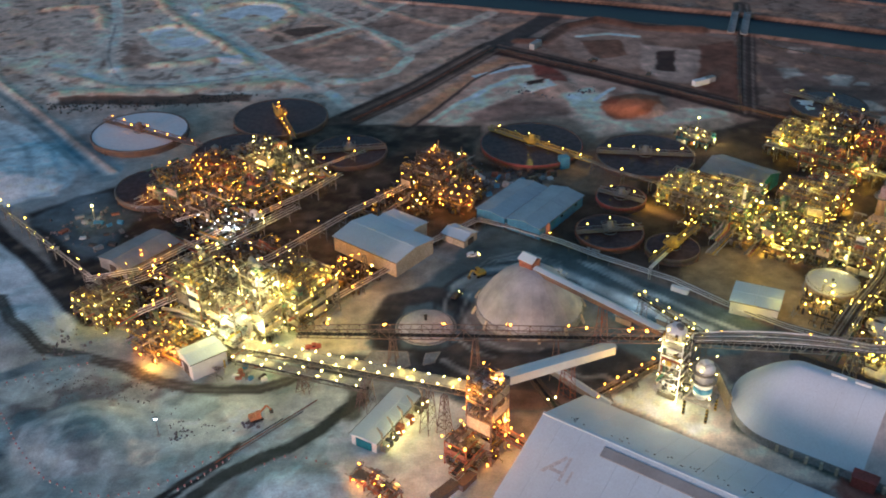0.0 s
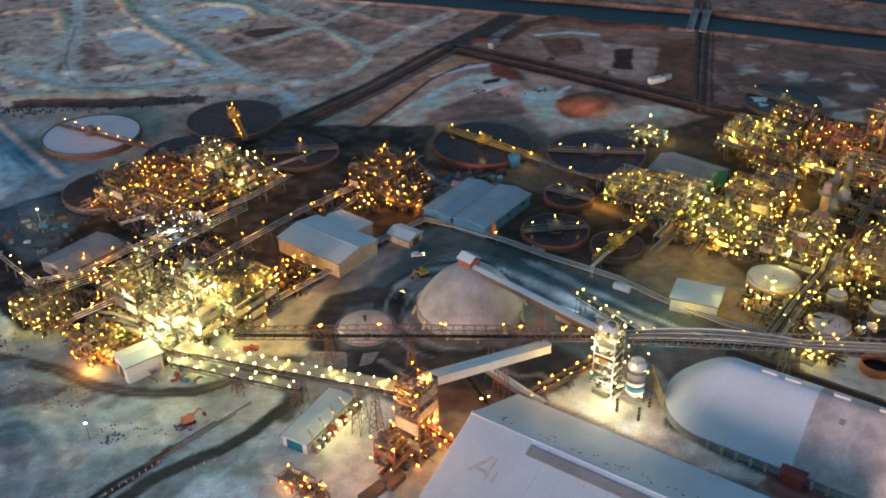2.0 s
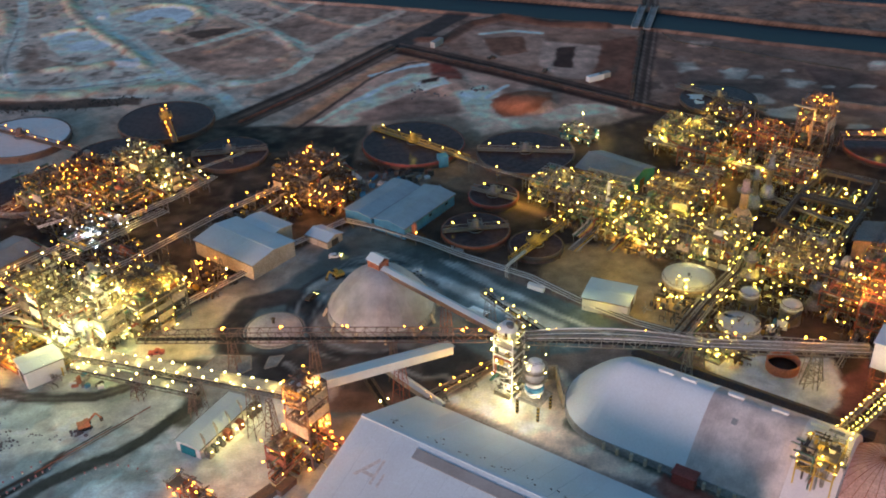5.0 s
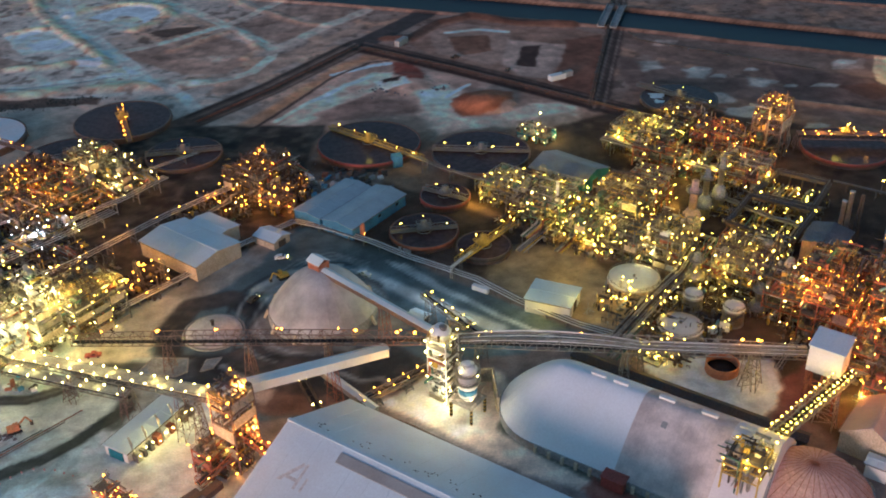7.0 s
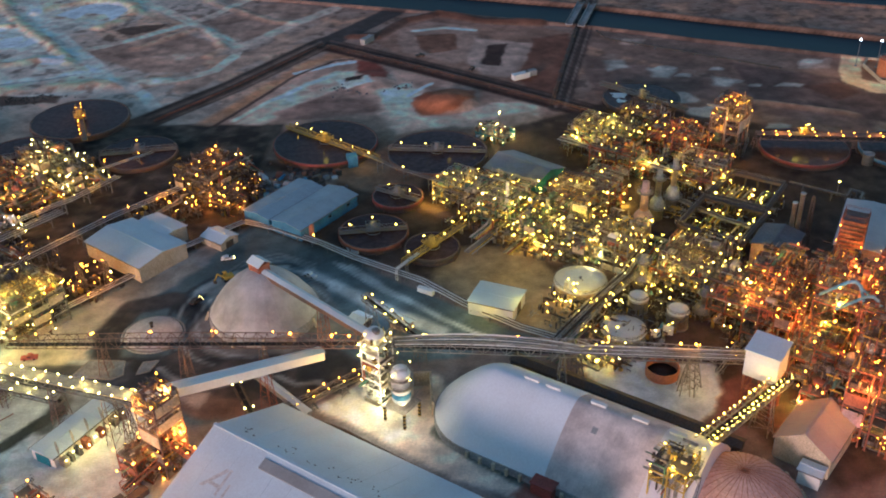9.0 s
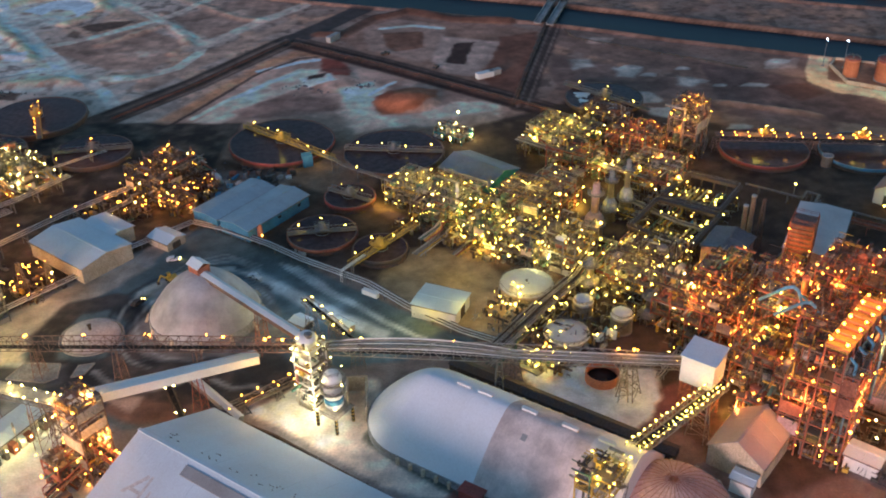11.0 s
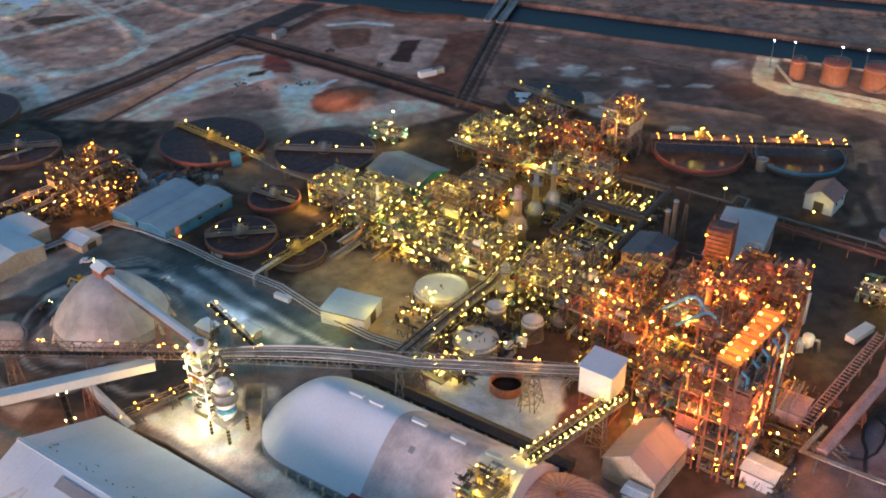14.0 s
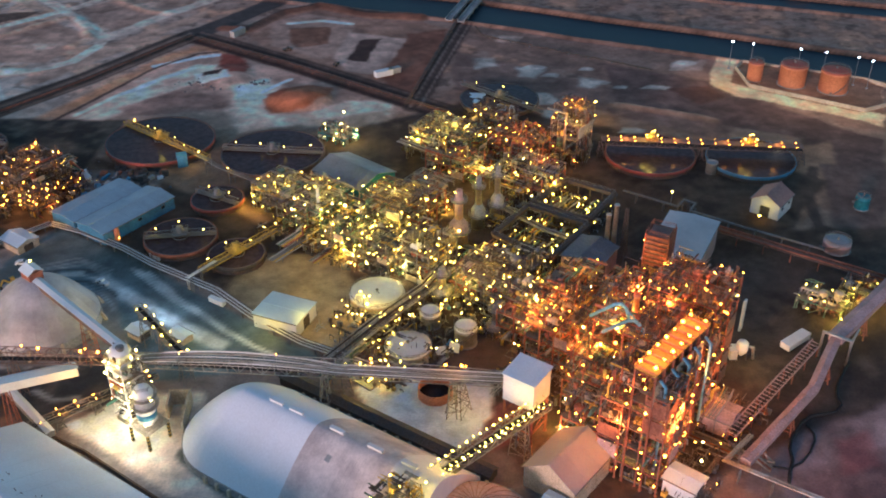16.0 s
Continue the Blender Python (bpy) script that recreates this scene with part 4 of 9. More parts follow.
def process_unit(label, x, y, w, d, levels, rz=G, kind="warm", steel=None, seed=1, bay=5.5, lamps=0.5, vessels=6, pipes=10, fill=0.68, name="process_structure", big=0.12, palette=None, power=900.0, dense=1.0, clad=0.0, skins=()):
    """A steel process structure: columns, beam frames, decks, handrails, stairs, vessels, pipes and lamps."""
    R = random.Random(seed)
    steel = steel or STEEL
    if kind == "amber" and not palette:
        palette = [DARKSTEEL, RUST, STEEL, GREENSTEEL, TANKWALL, STEEL, PALEPIPE]
    palette = palette or [PALEPIPE, STEEL, WHITEPAINT, CREAMWALL, RUST, GREENSTEEL, PALEPIPE]
    e = thing(name, label, "process plant", x, y, 0, rz, "process structures of the works")
    nx, ny = max(1, round(w / bay)), max(1, round(d / bay))
    xs = [-w / 2 + w * i / nx for i in range(nx + 1)]
    ys = [-d / 2 + d * j / ny for j in range(ny + 1)]
    top = levels[-1]
    # bays step down towards some edges, so that the outline is uneven
    hmap = {}
    for i in range(nx):
        for j in range(ny):
            hmap[i, j] = max(1, len(levels) - (R.random() < 0.35) - (R.random() < 0.25))
    hmap[R.randrange(nx), R.randrange(ny)] = len(levels)
    def lv(i, j):
        return max(hmap.get((i + a, j + b), 0) for a in (-1, 0) for b in (-1, 0))
    for i, cx in enumerate(xs):
        for j, cy in enumerate(ys):
            n = lv(i, j)
            if n:
                shared("column", column_mesh(levels[n - 1] + 0.2, 0.32, steel), e, cx, cy)
    for k, z in enumerate(levels):
        frame_g, rail = Geo(), Geo()
        rail_mat = R.choice([STEEL, YELLOWPAINT, STEEL])
        for i in range(nx):
            for j in range(ny):
                if hmap[i, j] <= k:
                    continue
                x0, x1, y0, y1 = xs[i], xs[i + 1], ys[j], ys[j + 1]
                for a, b in (((x0, y0), (x1, y0)), ((x0, y1), (x1, y1)), ((x0, y0), (x0, y1)), ((x1, y0), (x1, y1))):
                    frame_g.beam((*a, z - 0.25), (*b, z - 0.25), 0.2, 0.36)
                for q in (0.33, 0.66):
                    frame_g.beam((x0 + (x1 - x0) * q, y0, z - 0.15), (x0 + (x1 - x0) * q, y1, z - 0.15), 0.16, 0.24)
                if R.random() < fill:
                    if R.random() < 0.5:
                        part("deck", Geo().box(x0 + 0.1, y0 + 0.1, z, x1 - 0.1, y1 - 0.1, z + 0.06), DECK, e)
                    else:
                        h = R.uniform(0.3, 0.6)
                        part("deck", Geo().box(x0 + 0.1, y0 + 0.1, z, x1 - 0.1, y0 + (y1 - y0) * h, z + 0.06), DECK, e)
                for a, b, ni, nj in (((x0, y0), (x1, y0), i, j - 1), ((x0, y1), (x1, y1), i, j + 1), ((x0, y0), (x0, y1), i - 1, j), ((x1, y0), (x1, y1), i + 1, j)):
                    if hmap.get((ni, nj), 0) <= k:
                        rail_geo([a, b], z, rail, closed=False)
        if rail.v:
            tagged(part("handrail", rail, rail_mat, e), kind="stuff")
        if frame_g.v:
            tagged(part("beam_frame", frame_g, steel, e), kind="stuff")
        # diagonal braces
        for _ in range(1):
            i = R.randrange(nx)
            yy = R.choice([ys[0], ys[-1]])
            z0 = levels[k - 1] if k else 0
            if lv(i, 0 if yy == ys[0] else ny) > k:
                part("brace", Geo().beam((xs[i], yy, z0), (xs[i + 1], yy, z - 0.4), 0.2), steel, e)
    if kind == "warm" and seed % 3 != 1 and w > 13:
        roof_g = Geo()
        zt = top + 2.6
        n = int(w / 0.95)
        for q in range(n + 1):
            px = -w / 2 + w * q / n
            roof_g.beam((px, -d / 2, zt), (px, d / 2, zt), 0.11, 0.2)
        for yy in (-d / 2, -d / 6, d / 6, d / 2):
            roof_g.beam((-w / 2, yy, zt - 0.2), (w / 2, yy, zt - 0.2), 0.18, 0.26)
            for px in (-w / 2, 0, w / 2):
                roof_g.beam((px, yy, top - 1), (px, yy, zt - 0.1), 0.16)
        tagged(part("roof_frame", roof_g, R.choice([STEEL, PALEPIPE, BROWNSTEEL]), e), kind="stuff")
    # stair flights zigzag up one side
    sx = R.choice([-w / 2 - 1.0, w / 2 + 1.0])
    sy = R.uniform(-d * 0.3, d * 0.1)
    for k, z in enumerate(levels):
        z0 = levels[k - 1] if k else 0
        a, b = (sy, sy + 4.5) if k % 2 == 0 else (sy + 4.5, sy)
        g = Geo()
        for off in (-0.45, 0.45):
            g.beam((sx + off, a, z0), (sx + off, b, z), 0.08, 0.3)
            g.beam((sx + off, a, z0 + 1.0), (sx + off, b, z + 1.0), 0.07)
        for q in range(9):
            s = (q + 0.5) / 9
            g.box(sx - 0.45, a + (b - a) * s - 0.14, z0 + (z - z0) * s - 0.03, sx + 0.45, a + (b - a) * s + 0.14, z0 + (z - z0) * s + 0.03)
        part("stair", g, STEEL, e)
    # cladding panels on the long and short sides
    for k, z in enumerate(levels):
        z0 = levels[k - 1] if k else 0
        for i in range(nx):
            if R.random() < clad and lv(i, 0) > k:
                part("wall_panel", Geo().box(xs[i] + 0.25, -d / 2 - 0.32, z0 + 0.5, xs[i + 1] - 0.25, -d / 2 - 0.2, z - R.uniform(0.6, 2.0)), R.choice(skins), e)
        for j in range(ny):
            if R.random() < clad and lv(nx, j) > k:
                part("wall_panel", Geo().box(w / 2 + 0.2, ys[j] + 0.25, z0 + 0.5, w / 2 + 0.32, ys[j + 1] - 0.25, z - R.uniform(0.6, 2.0)), R.choice(skins), e)
    # vessels stand on the ground and on decks
    spots = [(i, j, k) for i in range(nx) for j in range(ny) for k in range(0, hmap[i, j] + 1)]
    R.shuffle(spots)
    for i, j, k in spots[:vessels]:
        z0 = 0 if k == 0 else levels[k - 1] + 0.06
        cx, cy = (xs[i] + xs[i + 1]) / 2 + R.uniform(-0.5, 0.5), (ys[j] + ys[j + 1]) / 2 + R.uniform(-0.5, 0.5)
        room = (levels[k] - z0 if k < len(levels) else 5.0)
        kind_v = R.choice(["drum", "hopper", "box", "drum", "lying", "stack" if k == hmap[i, j] else "drum"])
        r = R.uniform(0.9, 1.9)
        mat = R.choice(palette)
        if kind_v == "lying":
            ob = part("vessel", drum_lying(R.uniform(0.7, 1.2), R.uniform(2.5, 4)), mat, e)
        else:
            h = R.uniform(0.65, 0.9) * room if k < hmap[i, j] else R.uniform(2.0, 4.5)
            if kind_v == "stack":
                h, r = R.uniform(4, 8), R.uniform(0.35, 0.7)
            ob = part("vessel" if kind_v != "box" else "cabinet", vessel_geo(kind_v, r, h), mat, e)
        ob.matrix_local = pose(cx, cy, z0, 0, 0, R.choice([0, 90]))
    # pipes run along the frames with risers
    for _ in range(pipes):
        k = R.randrange(len(levels))
        z = levels[k] - R.uniform(0.5, 1.6)
        r = R.choice([0.12, 0.16, 0.22, 0.3, 0.45])
        yy, xx = R.uniform(-d / 2, d / 2), R.uniform(-w / 2, w / 2)
        zz = R.choice([0.3, levels[R.randrange(len(levels))] + R.uniform(0.6, 1.8)])
        if R.random() < 0.5:
            path = [(-w / 2 - R.uniform(0, 3), yy, z), (xx, yy, z), (xx, yy, zz), (xx, d / 2 + R.uniform(-2, 2), zz)]
        else:
            path = [(xx, -d / 2 - R.uniform(0, 3), z), (xx, yy, z), (xx, yy, zz), (w / 2 + R.uniform(-2, 2), yy, zz)]
        part("pipe", Geo().tube(path, r), R.choice([PALEPIPE, PALEPIPE, STEEL, RUST, DARKSTEEL, GREENSTEEL]), e)
    # lamps along deck edges and inside; some of them are strong floodlights
    spots = []
    for k, z in enumerate([0.5] + levels):
        for i in range(nx + 1):
            for j in range(ny + 1):
                if lv(i, j) >= max(k, 1) and R.random() < min(0.9, lamps * 0.95):
                    kd = kind if R.random() < (0.93 if kind == "amber" else 0.82) else ("white" if kind != "amber" else "warm")
                    spots.append((xs[i] + R.uniform(-1.2, 1.2), ys[j] + R.uniform(-1.2, 1.2), z + R.uniform(0.2, 2.4), kd))
    R.shuffle(spots)
    for px, py, pz, kd in spots[:16]:
        lamp(e, px, py, pz, kd, R.random() < big)
    rest = spots[16:]
    for _ in range(int(len(spots) * 0.4)):
        k = R.randrange(len(levels) + 1)
        z = 0.6 if k == 0 else levels[k - 1]
        rest.append((R.uniform(-w / 2, w / 2), R.uniform(-d / 2, d / 2), z + R.uniform(0.3, 2.6), kind if R.random() < (0.92 if kind == "amber" else 0.75) else R.choice(["warm", "white"])))
    lamp_string(e, rest, seed)
    fine_pipework(e, w, d, levels, seed, steel, dense, kind)
    strong = sorted(spots, key=lambda s: s[1] - 0.4 * s[2])
    count = 2 + int(w * d / 200) + len(levels) // 4
    for q in range(min(count, len(strong))):
        px, py, pz, kd = strong[int(len(strong) * (q + 0.3) / count)]
        v = e.matrix_basis @ Vector((px, py - 0.8, pz + 0.5))
        flood(v.x, v.y, max(v.z, 2.5), power, "orange" if steel is RUST and x > 200 and kd == "amber" else kd, 0.6)
    return e


def pipe_rack(label, line, width, z, pipes, kind="warm", spacing=9.0, lamp_every=2, steel=None, seed=3, radius=(0.14, 0.4), glow_w=0.0, dark=False, bright=False):
    """A rack of parallel pipes on portal bents along a line of (x, y)."""
    R = random.Random(seed)
    e = thing("pipe_rack", label, "pipe rack", line[0][0], line[0][1], 0, 0, "pipe racks of the works")
    pts = [Vector((x - line[0][0], y - line[0][1], 0)) for x, y in line]
    steel = steel or STEEL
    total = 0
    sides = []
    for i, p in enumerate(pts):
        d = (pts[min(i + 1, len(pts) - 1)] - pts[max(i - 1, 0)]).normalized()
        sides.append(Vector((-d.y, d.x, 0)))
    for a, b, s in zip(pts, pts[1:], sides):
        length = (b - a).length
        n = max(1, int(length / spacing))
        for q in range(n):
            c = a + (b - a) * ((q + 0.5) / n)
            dd = (b - a).normalized()
            side = Vector((-dd.y, dd.x, 0))
            g = Geo()
            for sg in (-1, 1):
                f = c + side * sg * width / 2
                g.beam((f.x, f.y, 0), (f.x, f.y, z), 0.3)
            u, v = c - side * (width / 2 + 0.4), c + side * (width / 2 + 0.4)
            g.beam((u.x, u.y, z - 0.2), (v.x, v.y, z - 0.2), 0.25, 0.35)
            if z > 3:
                g.beam((u.x, u.y, z * 0.55), (v.x, v.y, z * 0.55), 0.2, 0.3)
            part("bent", g, steel, e)
            total += 1
            if lamp_every and total % lamp_every == 0:
                sg = R.choice([-1, 1])
                f = c + side * sg * (width / 2 + 0.3)
                part("lamp_post", Geo().beam((f.x, f.y, z), (f.x, f.y, z + 2.2), 0.1), steel, e)
                lamp(e, f.x, f.y, z + 2.4, kind)
    for k in range(pipes):
        o = -width / 2 + width * (k + 0.5) / pipes
        r = R.uniform(*radius)
        path = [(p.x + s.x * o, p.y + s.y * o, z + r) for p, s in zip(pts, sides)]
        part("pipe", Geo().tube(path, r, 7), R.choice([RUST, DARKSTEEL, TANKWALL] if dark else [BRIGHTPIPE if k % 2 == 0 else TANKWALL] if glow_w or bright else [PALEPIPE, STEEL, PALEPIPE, PALEPIPE, DARKSTEEL]), e)
    if glow_w:
        for a, b in zip(line, line[1:]):
            n = max(1, int(math.hypot(b[0] - a[0], b[1] - a[1]) / 22))
            for q in range(n):
                s = (q + 0.5) / n
                flood(a[0] + (b[0] - a[0]) * s, a[1] + (b[1] - a[1]) * s, z + 2.6, glow_w, kind, 0.4)
    return e


def conveyor(label, a, b, width=2.4, height=2.6, roofed=False, kind="warm", lamp_step=6.0, legs=(), steel=None, skin=None, name="conveyor", two_sides=True, hump=0.0, glow_w=300.0, decked=False, plate=None):
    """A belt bridge in a truss, open or clad, from a to b, on trestles."""
    steel = steel or STEEL
    A, B = Vector(a), Vector(b)
    e = thing(name, label, "conveyor", A.x, A.y, 0, 0, "conveyors of the works")
    A0, B0 = Vector((0, 0, A.z)), Vector((B.x - A.x, B.y - A.y, B.z))
    d = B0 - A0
    length = d.length
    side = Vector((-d.y, d.x, 0)).normalized() * width / 2
    n = max(2, round(length / 3.2))
    at = lambda s: A0 + d * s  # noqa: E731
    tall = lambda s: height + hump * math.sin(math.pi * s) ** 0.7  # noqa: E731
    if roofed:
        g = Geo()
        up = Vector((0, 0, height))
        ridge = Vector((0, 0, height + width * 0.18))
        p = []
        for c in (A0, B0):
            p += [c - side, c + side, c + side + up, c + ridge, c - side + up]
        g.add(p, [(0, 1, 6, 5), (1, 2, 7, 6), (4, 0, 5, 9), (0, 4, 3, 2, 1), (5, 6, 7, 8, 9)])
        part("gallery_wall", g, skin or WHITEPAINT, e)
        r = Geo()
        over = side * 1.08
        for sg in (-1, 1):
            p = []
            for c in (A0 - d.normalized() * 0.4, B0 + d.normalized() * 0.4):
                p += [c + sg * over + up * 0.98, c + ridge + Vector((0, 0, 0.05)), c + ridge + Vector((0, 0, 0.15)), c + sg * over + up * 0.98 + Vector((0, 0, 0.1))]
            fs = [(0, 1, 5, 4), (3, 7, 6, 2), (0, 4, 7, 3), (0, 3, 2, 1), (4, 5, 6, 7)]
            r.add(p, fs)
        part("gallery_roof", r, skin if skin in (PINKDUCT, DARKSTEEL) else WHITEROOF, e)
    else:
        for sg in (-1, 1):
            g = Geo()
            for i in range(n):
                s0, s1 = i / n, (i + 1) / n
                p0, p1 = at(s0) + side * sg, at(s1) + side * sg
                q0, q1 = p0 + Vector((0, 0, tall(s0))), p1 + Vector((0, 0, tall(s1)))
                g.beam(p0, p1, 0.22).beam(q0, q1, 0.2).beam(p0, q0, 0.14)
                g.beam(p0 if i % 2 else q0, q1 if i % 2 else p1, 0.13)
            p1 = at(1) + side * sg
            g.beam(p1, p1 + Vector((0, 0, tall(1))), 0.16)
            tagged(part("truss_side", g, steel, e), kind="stuff")
        g = Geo()
        for i in range(n + 1):
            c = at(i / n)
            g.beam(c - side, c + side, 0.14)
            t = Vector((0, 0, tall(i / n)))
            g.beam(c - side + t, c + side + t, 0.12)
        tagged(part("cross_beam", g, steel, e), kind="stuff")
        belt = Geo()
        p = []
        for c in (A0, B0):
            p += [c - side * 0.55 + Vector((0, 0, 0.5)), c + side * 0.55 + Vector((0, 0, 0.5)), c + side * 0.55 + Vector((0, 0, 0.75)), c - side * 0.55 + Vector((0, 0, 0.75))]
        belt.add(p, [(0, 1, 5, 4), (1, 2, 6, 5), (2, 3, 7, 6), (3, 0, 4, 7), (3, 2, 1, 0), (4, 5, 6, 7)])
        part("belt", belt, RUBBER, e)
        walkway = Geo()
        p = []
        for c in (A0, B0):
            p += [c + side * 0.55 + Vector((0, 0, 0.1)), c + side + Vector((0, 0, 0.1)), c + side + Vector((0, 0, 0.17)), c + side * 0.55 + Vector((0, 0, 0.17))]
        walkway.add(p, [(0, 1, 5, 4), (1, 2, 6, 5), (2, 3, 7, 6), (3, 0, 4, 7), (3, 2, 1, 0), (4, 5, 6, 7)])
        part("walkway", walkway, DECK, e)
    if decked:
        g = Geo()
        p = []
        for c in (A0, B0):
            for w, z in ((-1.25, height - 0.1), (1.25, height - 0.1), (1.25, height + 0.1), (-1.25, height + 0.1)):
                p.append(c + side * w + Vector((0, 0, z)))
        g.add(p, [(0, 1, 5, 4), (1, 2, 6, 5), (2, 3, 7, 6), (3, 0, 4, 7), (3, 2, 1, 0), (4, 5, 6, 7)])
        part("cover_plate", g, plate or GREYROOF, e)
    for s in legs:
        c = at(s)
        g = Geo()
        dd = Vector((d.x, d.y, 0)).normalized()
        for sg in (-1, 1):
            for fw in (-1, 1):
                foot = c + side * sg * 1.5 + dd * fw * 1.4
                g.beam((foot.x, foot.y, 0), c + side * sg + dd * fw * 0.5, 0.2)
        for q in (0.25, 0.5, 0.75):
            zz = c.z * q
            k = 1 - q
            cs = [c + side * sg * (1 + 0.5 * k) + dd * fw * (0.5 + 0.9 * k) for sg, fw in ((-1, -1), (1, -1), (1, 1), (-1, 1))]
            for u, v in zip(cs, cs[1:] + cs[:1]):
                g.beam((u.x, u.y, zz), (v.x, v.y, zz), 0.1)
                g.beam((u.x, u.y, zz), (v.x, v.y, zz - c.z * 0.2), 0.08)
        tagged(part("trestle", g, BROWNSTEEL if kind == "white" else steel, e), kind="stuff")
    if lamp_step:
        m = max(1, int(length / lamp_step))
        for i in range(m):
            s = (i + 0.5) / m
            for sg in ((-1, 1) if two_sides else (1,)):
                c = at(s) + side * sg * 1.1 + Vector((0, 0, (height if not hump else tall(s)) + 0.3 + RND.uniform(-0.3, 0.3)))
                lamp(e, c.x, c.y, c.z, kind)
        for i in range(int(length / 16) if lamp_step < 8 else 0):
            c = A + (B - A) * ((i + 0.5) / int(length / 16))
            flood(c.x, c.y, c.z + height + 1.2, glow_w, kind, 0.8)
    return e


def thickener(label, x, y, r, z, fluid, rim, bridge_deg, kind="warm", lamps=3, bridge=True, reach=(-1.0, 1.0), seed=5, rail=STEEL):
    """A round settling tank with launder, fluid, walkway bridge, drive head and lamps."""
    R = random.Random(seed)
    e = thing("thickener", label, "settling tank", x, y, 0, bridge_deg, "settling tanks")
    part("tank_wall", Geo().lathe([(r, 0), (r, z - 0.3), (r + 0.15, z - 0.3), (r + 0.15, z + 0.15), (r - 0.3, z + 0.15), (r - 0.3, z - 0.5)], 56, cap=False), TANKWALL, e)
    part("rim", Geo().lathe([(r + 0.18, z - 1.1), (r + 0.4, z - 1.1), (r + 0.4, z + 0.2), (r + 0.18, z + 0.2)], 56, cap=False), rim, e)
    part("fluid", Geo().prism([((r - 0.28) * math.cos(2 * math.pi * k / 56), (r - 0.28) * math.sin(2 * math.pi * k / 56)) for k in range(56)], z - 0.6, z), fluid, e)
    for k in range(0, 56, 7):
        a = 2 * math.pi * k / 56
        part("buttress", Geo().beam(((r + 0.5) * math.cos(a), (r + 0.5) * math.sin(a), 0), ((r + 0.3) * math.cos(a), (r + 0.3) * math.sin(a), z - 0.3), 0.3), TANKWALL, e)
    if bridge:
        x0, x1 = reach[0] * r, reach[1] * r
        for sg in (-1, 1):
            g = Geo()
            n = max(4, round((x1 - x0) / 2.5))
            for i in range(n):
                a, b = x0 + (x1 - x0) * i / n, x0 + (x1 - x0) * (i + 1) / n
                g.beam((a, sg * 1.1, z + 0.5), (b, sg * 1.1, z + 0.5), 0.25).beam((a, sg * 1.1, z + 2.0), (b, sg * 1.1, z + 2.0), 0.2)
                g.beam((a, sg * 1.1, z + 0.5), (a, sg * 1.1, z + 2.0), 0.14).beam((a, sg * 1.1, z + (0.5 if i % 2 else 2.0)), (b, sg * 1.1, z + (2.0 if i % 2 else 0.5)), 0.12)
            tagged(part("bridge_truss", g, rail, e), kind="stuff")
        part("bridge_walkway", Geo().box(x0, -1.0, z + 0.55, x1, 1.0, z + 0.65), DECK, e)
        part("drive_head", Geo().lathe([(2.2, z + 0.7), (2.2, z + 1.8), (1.2, z + 2.4), (1.2, z + 3.8), (0.7, z + 4.2)], 14), rail, e)
        part("drive_platform", Geo().box(-2.6, -2.6, z + 1.8, 2.6, 2.6, z + 1.9), rail, e)
        part("handrail", rail_geo([(-2.6, -2.6), (2.6, -2.6), (2.6, 2.6), (-2.6, 2.6)], z + 1.9, Geo()), rail, e)
        part("feed_well", Geo().lathe([(2.8, z - 0.8), (2.8, z + 0.3), (2.6, z + 0.3), (2.6, z - 0.8)], 18, cap=False), STEEL, e)
        for i in range(lamps):
            s = x0 + (x1 - x0) * (i + 0.5) / lamps
            lamp(e, s, R.choice([-1.3, 1.3]), z + 3.0 + (2.2 if abs(s) < 3 else 0), kind)
    return e


